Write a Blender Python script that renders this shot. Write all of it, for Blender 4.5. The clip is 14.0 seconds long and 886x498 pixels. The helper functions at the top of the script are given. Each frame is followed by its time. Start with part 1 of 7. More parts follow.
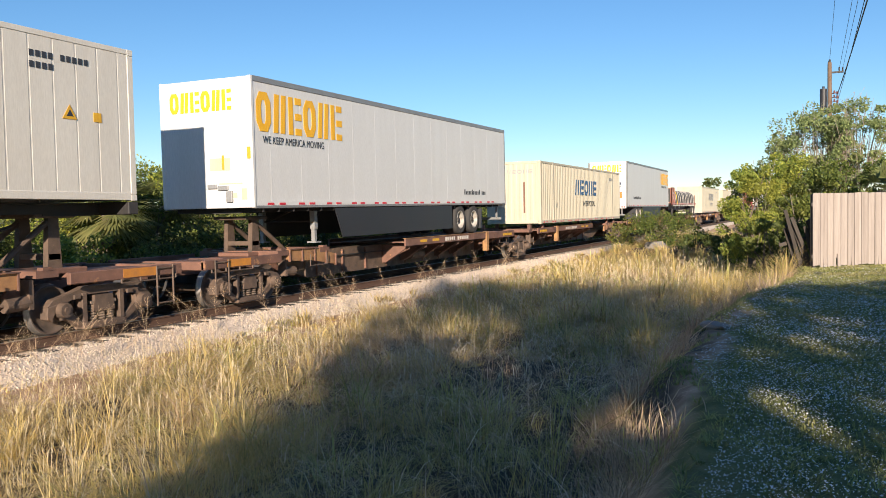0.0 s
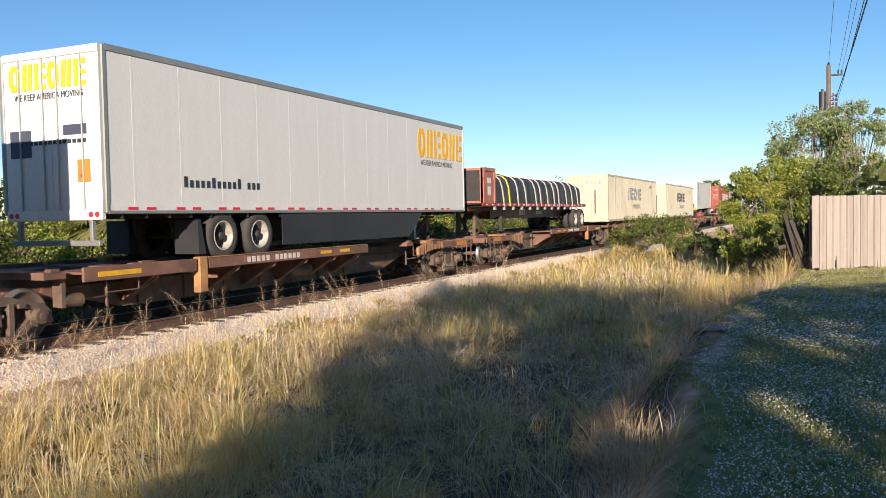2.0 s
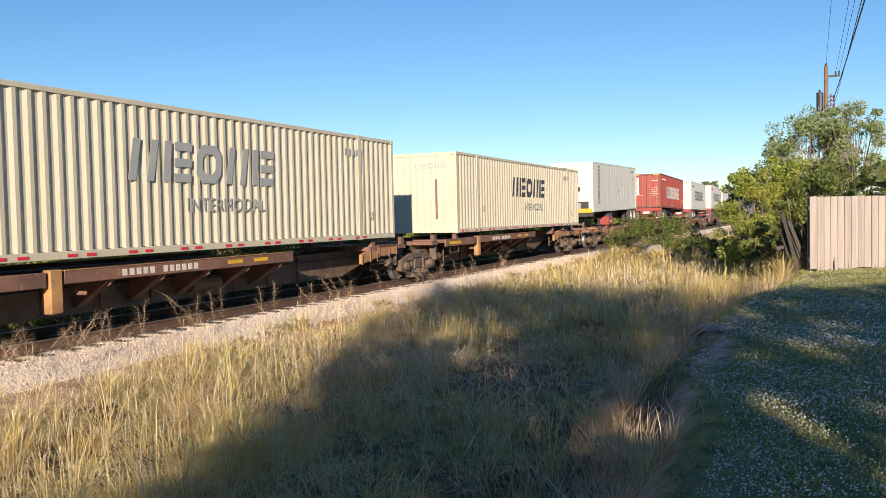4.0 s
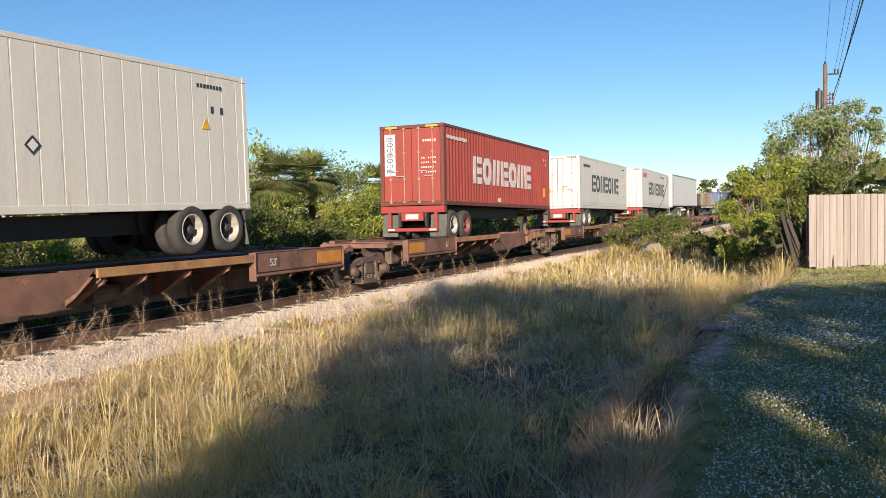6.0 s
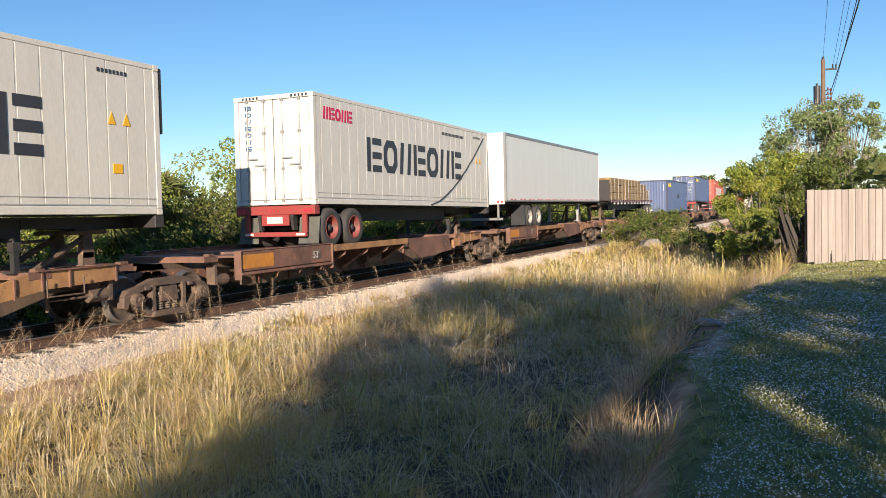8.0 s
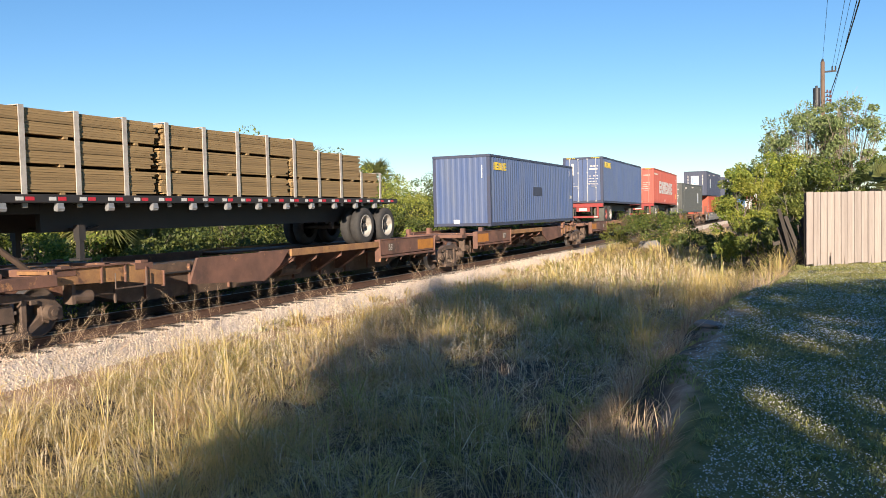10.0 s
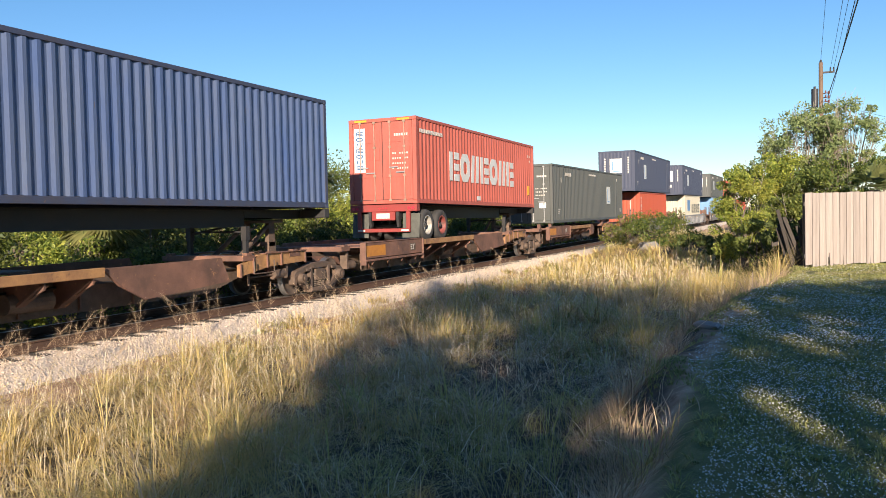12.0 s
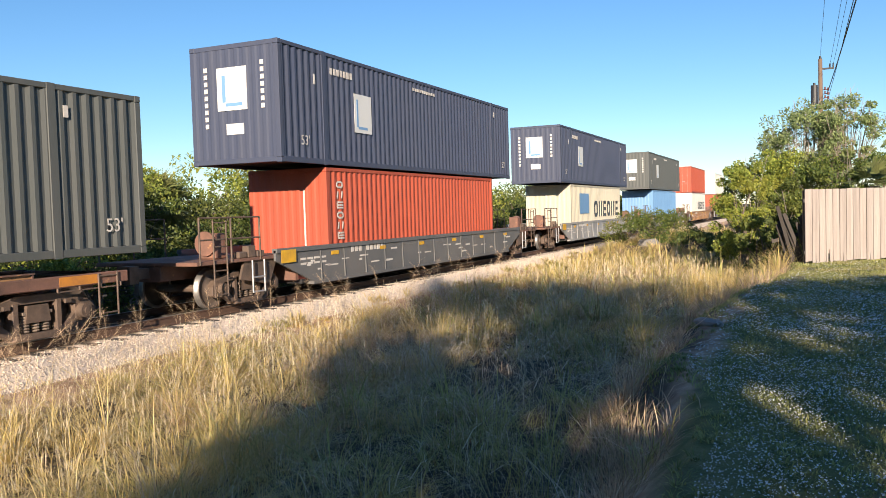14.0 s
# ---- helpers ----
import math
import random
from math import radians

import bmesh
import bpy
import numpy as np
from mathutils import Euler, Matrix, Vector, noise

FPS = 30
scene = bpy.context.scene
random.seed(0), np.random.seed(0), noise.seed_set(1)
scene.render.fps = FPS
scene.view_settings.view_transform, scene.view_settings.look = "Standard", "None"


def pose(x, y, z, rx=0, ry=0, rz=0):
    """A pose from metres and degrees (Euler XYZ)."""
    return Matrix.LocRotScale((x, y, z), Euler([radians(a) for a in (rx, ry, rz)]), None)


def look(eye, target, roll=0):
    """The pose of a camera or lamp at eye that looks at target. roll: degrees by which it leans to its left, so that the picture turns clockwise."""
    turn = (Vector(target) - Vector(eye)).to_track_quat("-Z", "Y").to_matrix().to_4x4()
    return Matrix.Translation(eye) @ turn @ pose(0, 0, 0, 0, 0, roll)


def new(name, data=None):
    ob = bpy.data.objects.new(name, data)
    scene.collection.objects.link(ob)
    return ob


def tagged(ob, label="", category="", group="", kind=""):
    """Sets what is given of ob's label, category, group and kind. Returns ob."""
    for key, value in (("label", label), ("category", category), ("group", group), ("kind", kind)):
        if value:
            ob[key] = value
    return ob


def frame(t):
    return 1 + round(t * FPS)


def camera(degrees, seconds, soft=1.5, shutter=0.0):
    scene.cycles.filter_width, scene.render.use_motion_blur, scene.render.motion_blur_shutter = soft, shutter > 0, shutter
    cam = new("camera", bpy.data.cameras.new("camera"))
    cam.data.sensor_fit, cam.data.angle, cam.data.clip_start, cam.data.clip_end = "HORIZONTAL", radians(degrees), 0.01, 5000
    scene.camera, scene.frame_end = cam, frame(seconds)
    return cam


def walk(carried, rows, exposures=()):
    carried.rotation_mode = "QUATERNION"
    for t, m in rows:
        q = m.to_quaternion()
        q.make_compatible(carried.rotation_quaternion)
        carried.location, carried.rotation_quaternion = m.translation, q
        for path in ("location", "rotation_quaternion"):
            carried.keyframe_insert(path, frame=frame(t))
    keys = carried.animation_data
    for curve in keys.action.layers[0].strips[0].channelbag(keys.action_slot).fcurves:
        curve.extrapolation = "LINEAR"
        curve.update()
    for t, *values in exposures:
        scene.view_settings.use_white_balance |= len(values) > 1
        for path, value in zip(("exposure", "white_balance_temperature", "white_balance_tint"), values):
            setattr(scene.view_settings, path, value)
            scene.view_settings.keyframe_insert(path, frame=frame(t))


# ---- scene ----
# World: x runs along the track, the train rolls towards -x, y points across it, z = 0 is the top of the rail.
cam = camera(56.26, 14.0, soft=0.7)
EYE = Vector((0.0, 0.0, 1.93))
TURNS = [(0.0, 24.396, -2.505, -1.180),
         (0.5, 24.389, -2.421, -1.167),
         (1.0, 24.367, -2.358, -1.156),
         (1.5, 24.349, -2.321, -1.183),
         (2.0, 24.344, -2.333, -1.163),
         (2.5, 24.317, -2.327, -1.238),
         (3.0, 24.274, -2.298, -1.254),
         (5.5, 24.187, -2.215, -1.230),
         (6.0, 24.172, -2.343, -1.306),
         (6.5, 24.154, -2.432, -1.438),
         (7.0, 24.131, -2.503, -1.472),
         (7.5, 24.114, -2.581, -1.468),
         (8.0, 24.076, -2.593, -1.501),
         (10.5, 24.022, -2.501, -1.275),
         (11.0, 24.030, -2.409, -1.295),
         (11.5, 24.002, -2.388, -1.324),
         (12.0, 23.952, -2.414, -1.468),
         (12.5, 23.915, -2.476, -1.500),
         (13.0, 23.906, -2.499, -1.577),
         (13.5, 23.933, -2.493, -1.710),
         (14.0, 23.959, -2.552, -1.715)]


def gaze(yaw, pitch, roll):
    a, b = radians(yaw), radians(pitch)
    way = Vector((math.cos(a) * math.cos(b), math.sin(a) * math.cos(b), math.sin(b)))
    return look(EYE, EYE + way, roll)


walk(cam, [(t, gaze(a, b, c)) for t, a, b, c in TURNS], [(0.0, 0.74, 6500, 13), (5.5, 0.72, 6500, 13), (8.0, 0.78, 6500, 13), (11.0, 0.86, 6500, 13), (14.0, 0.88, 6500, 13)])

# ---- light ----
SUN_EL, SUN_WAY = 16.0, Vector((1.0, 0.37, 0.0)).normalized()
world = bpy.data.worlds.new("sky")
scene.world = world
world.use_nodes = True
wn = world.node_tree.nodes
sky = wn.new("ShaderNodeTexSky")
sky.sky_type, sky.sun_disc = "NISHITA", False
sky.sun_elevation, sky.sun_rotation = radians(SUN_EL), radians(249.7)
sky.air_density, sky.dust_density, sky.ozone_density = 0.95, 0.0, 3.8
wn["Background"].inputs["Strength"].default_value = 0.083
deep = wn.new("ShaderNodeHueSaturation")
deep.inputs["Saturation"].default_value = 1.12
world.node_tree.links.new(sky.outputs[0], deep.inputs["Color"])
world.node_tree.links.new(deep.outputs[0], wn["Background"].inputs["Color"])
sun = new("sun", bpy.data.lights.new("sun", "SUN"))
sun.data.energy, sun.data.angle, sun.data.color = 5.0, radians(0.6), (1.0, 0.85, 0.66)
sun.matrix_basis = look((-30, -11, 20), Vector((-30, -11, 20)) + SUN_WAY * math.cos(radians(SUN_EL)) - Vector((0, 0, math.sin(radians(SUN_EL)))))

# ---- materials ----
def shade(name, colour, rough=0.6, metal=0.0, second=None, amount=0.5, scale=1.5, stretch=(1, 1, 1), fine=40.0,
          bump=0.15, third=None, third_amount=0.25, third_scale=5.0, island=0.0, tint_by_object=0.0, translucent=0.0):
    """A surface with large stains (second), small spots (third), fine grain and relief."""
    m = bpy.data.materials.new(name)
    m.use_nodes = True
    nt = m.node_tree
    nodes, link = nt.nodes, nt.links.new
    bsdf = nodes["Principled BSDF"]
    geo = nodes.new("ShaderNodeTexCoord")
    mapping = nodes.new("ShaderNodeMapping")
    mapping.inputs["Scale"].default_value = stretch
    link(geo.outputs["Object"], mapping.inputs["Vector"])

    def rgba(c):
        return (*c, 1.0)

    def noise_tex(sc, detail=5.0):
        n = nodes.new("ShaderNodeTexNoise")
        n.inputs["Scale"].default_value, n.inputs["Detail"].default_value = sc, detail
        n.inputs["Roughness"].default_value = 0.62
        link(mapping.outputs[0], n.inputs["Vector"])
        return n

    def ramp(src, lo, hi):
        r = nodes.new("ShaderNodeMapRange")
        r.inputs["From Min"].default_value, r.inputs["From Max"].default_value = lo, hi
        link(src, r.inputs["Value"])
        return r.outputs["Result"]

    def mixed(fac, a, b):
        n = nodes.new("ShaderNodeMix")
        n.data_type = "RGBA"
        if isinstance(fac, float):
            n.inputs[0].default_value = fac
        else:
            link(fac, n.inputs[0])
        for sock, v in ((n.inputs[6], a), (n.inputs[7], b)):
            if isinstance(v, tuple):
                sock.default_value = rgba(v)
            else:
                link(v, sock)
        return n.outputs[2]

    def times(a, k):
        n = nodes.new("ShaderNodeMath")
        n.operation = "MULTIPLY"
        link(a, n.inputs[0])
        n.inputs[1].default_value = k
        return n.outputs[0]

    second = second or tuple(c * 0.6 for c in colour)
    big = noise_tex(scale)
    col = mixed(times(ramp(big.outputs[0], 0.5 - amount * 0.3, 0.75), min(1.0, amount * 1.3)), colour, second)
    if third:
        spots = noise_tex(third_scale, 8.0)
        col = mixed(ramp(spots.outputs[0], 0.72 - third_amount * 0.5, 0.80 - third_amount * 0.4), col, third)
    grain = noise_tex(fine, 3.0)
    hsv = nodes.new("ShaderNodeHueSaturation")
    link(col, hsv.inputs["Color"])
    value = ramp(grain.outputs[0], 0.0, 1.0)
    add = nodes.new("ShaderNodeMath")
    add.operation = "MULTIPLY_ADD"
    link(value, add.inputs[0])
    add.inputs[1].default_value, add.inputs[2].default_value = 0.36, 0.82
    total = add.outputs[0]
    if island or tint_by_object:
        info = nodes.new("ShaderNodeNewGeometry" if island else "ShaderNodeObjectInfo")
        rnd = info.outputs["Random Per Island" if island else "Random"]
        k = island or tint_by_object
        more = nodes.new("ShaderNodeMath")
        more.operation = "MULTIPLY_ADD"
        link(rnd, more.inputs[0])
        more.inputs[1].default_value, more.inputs[2].default_value = k, 1.0 - k * 0.5
        both = nodes.new("ShaderNodeMath")
        both.operation = "MULTIPLY"
        link(total, both.inputs[0]), link(more.outputs[0], both.inputs[1])
        total = both.outputs[0]
    link(total, hsv.inputs["Value"])
    link(hsv.outputs[0], bsdf.inputs["Base Color"])
    bsdf.inputs["Metallic"].default_value = metal
    rr = nodes.new("ShaderNodeMapRange")
    rr.inputs["To Min"].default_value, rr.inputs["To Max"].default_value = max(0.05, rough - 0.12), min(1.0, rough + 0.12)
    link(big.outputs[0], rr.inputs["Value"])
    link(rr.outputs[0], bsdf.inputs["Roughness"])
    if bump:
        b = nodes.new("ShaderNodeBump")
        b.inputs["Strength"].default_value, b.inputs["Distance"].default_value = bump, 0.01
        link(grain.outputs[0], b.inputs["Height"])
        link(b.outputs[0], bsdf.inputs["Normal"])
    if translucent:
        tr = nodes.new("ShaderNodeBsdfTranslucent")
        link(hsv.outputs[0], tr.inputs["Color"])
        mx = nodes.new("ShaderNodeMixShader")
        mx.inputs[0].default_value = translucent
        out = nodes["Material Output"]
        link(bsdf.outputs[0], mx.inputs[1]), link(tr.outputs[0], mx.inputs[2])
        link(mx.outputs[0], out.inputs["Surface"])
    return m


def two_tone_leaf(name, a, b, c, scale=0.35, translucent=0.35, rough=0.6, power=1.5, clump=0.0):
    """Leaves or blades: colour between a and b, by island and (clump) by tuft, with patches of c."""
    m = bpy.data.materials.new(name)
    m.use_nodes = True
    nt = m.node_tree
    nodes, link = nt.nodes, nt.links.new
    bsdf = nodes["Principled BSDF"]
    geo = nodes.new("ShaderNodeNewGeometry")
    mix = nodes.new("ShaderNodeMix")
    mix.data_type = "RGBA"
    mix.inputs[6].default_value, mix.inputs[7].default_value = (*a, 1), (*b, 1)
    skew = nodes.new("ShaderNodeMath")
    skew.operation = "POWER"
    link(geo.outputs["Random Per Island"], skew.inputs[0])
    skew.inputs[1].default_value = power
    coord = nodes.new("ShaderNodeTexCoord")
    if clump:
        tuft = nodes.new("ShaderNodeTexNoise")
        tuft.inputs["Scale"].default_value, tuft.inputs["Detail"].default_value = clump, 2
        link(coord.outputs["Object"], tuft.inputs["Vector"])
        wide = nodes.new("ShaderNodeMapRange")
        wide.inputs["From Min"].default_value, wide.inputs["From Max"].default_value = 0.32, 0.68
        link(tuft.outputs[0], wide.inputs["Value"])
        both = nodes.new("ShaderNodeMix")
        both.inputs[0].default_value = 0.55
        link(skew.outputs[0], both.inputs[2]), link(wide.outputs[0], both.inputs[3])
        link(both.outputs[0], mix.inputs[0])
    else:
        link(skew.outputs[0], mix.inputs[0])
    n = nodes.new("ShaderNodeTexNoise")
    n.inputs["Scale"].default_value, n.inputs["Detail"].default_value = scale, 4
    link(coord.outputs["Object"], n.inputs["Vector"])
    r = nodes.new("ShaderNodeMapRange")
    r.inputs["From Min"].default_value, r.inputs["From Max"].default_value, r.inputs["To Max"].default_value = 0.45, 0.66, 0.6
    link(n.outputs[0], r.inputs["Value"])
    mix2 = nodes.new("ShaderNodeMix")
    mix2.data_type = "RGBA"
    mix2.inputs[7].default_value = (*c, 1)
    link(r.outputs[0], mix2.inputs[0])
    link(mix.outputs[2], mix2.inputs[6])
    link(mix2.outputs[2], bsdf.inputs["Base Color"])
    bsdf.inputs["Roughness"].default_value = rough
    tr = nodes.new("ShaderNodeBsdfTranslucent")
    link(mix2.outputs[2], tr.inputs["Color"])
    mx = nodes.new("ShaderNodeMixShader")
    mx.inputs[0].default_value = translucent
    link(bsdf.outputs[0], mx.inputs[1]), link(tr.outputs[0], mx.inputs[2])
    link(mx.outputs[0], nodes["Material Output"].inputs["Surface"])
    return m


STREAK = (1.6, 1.6, 0.22)
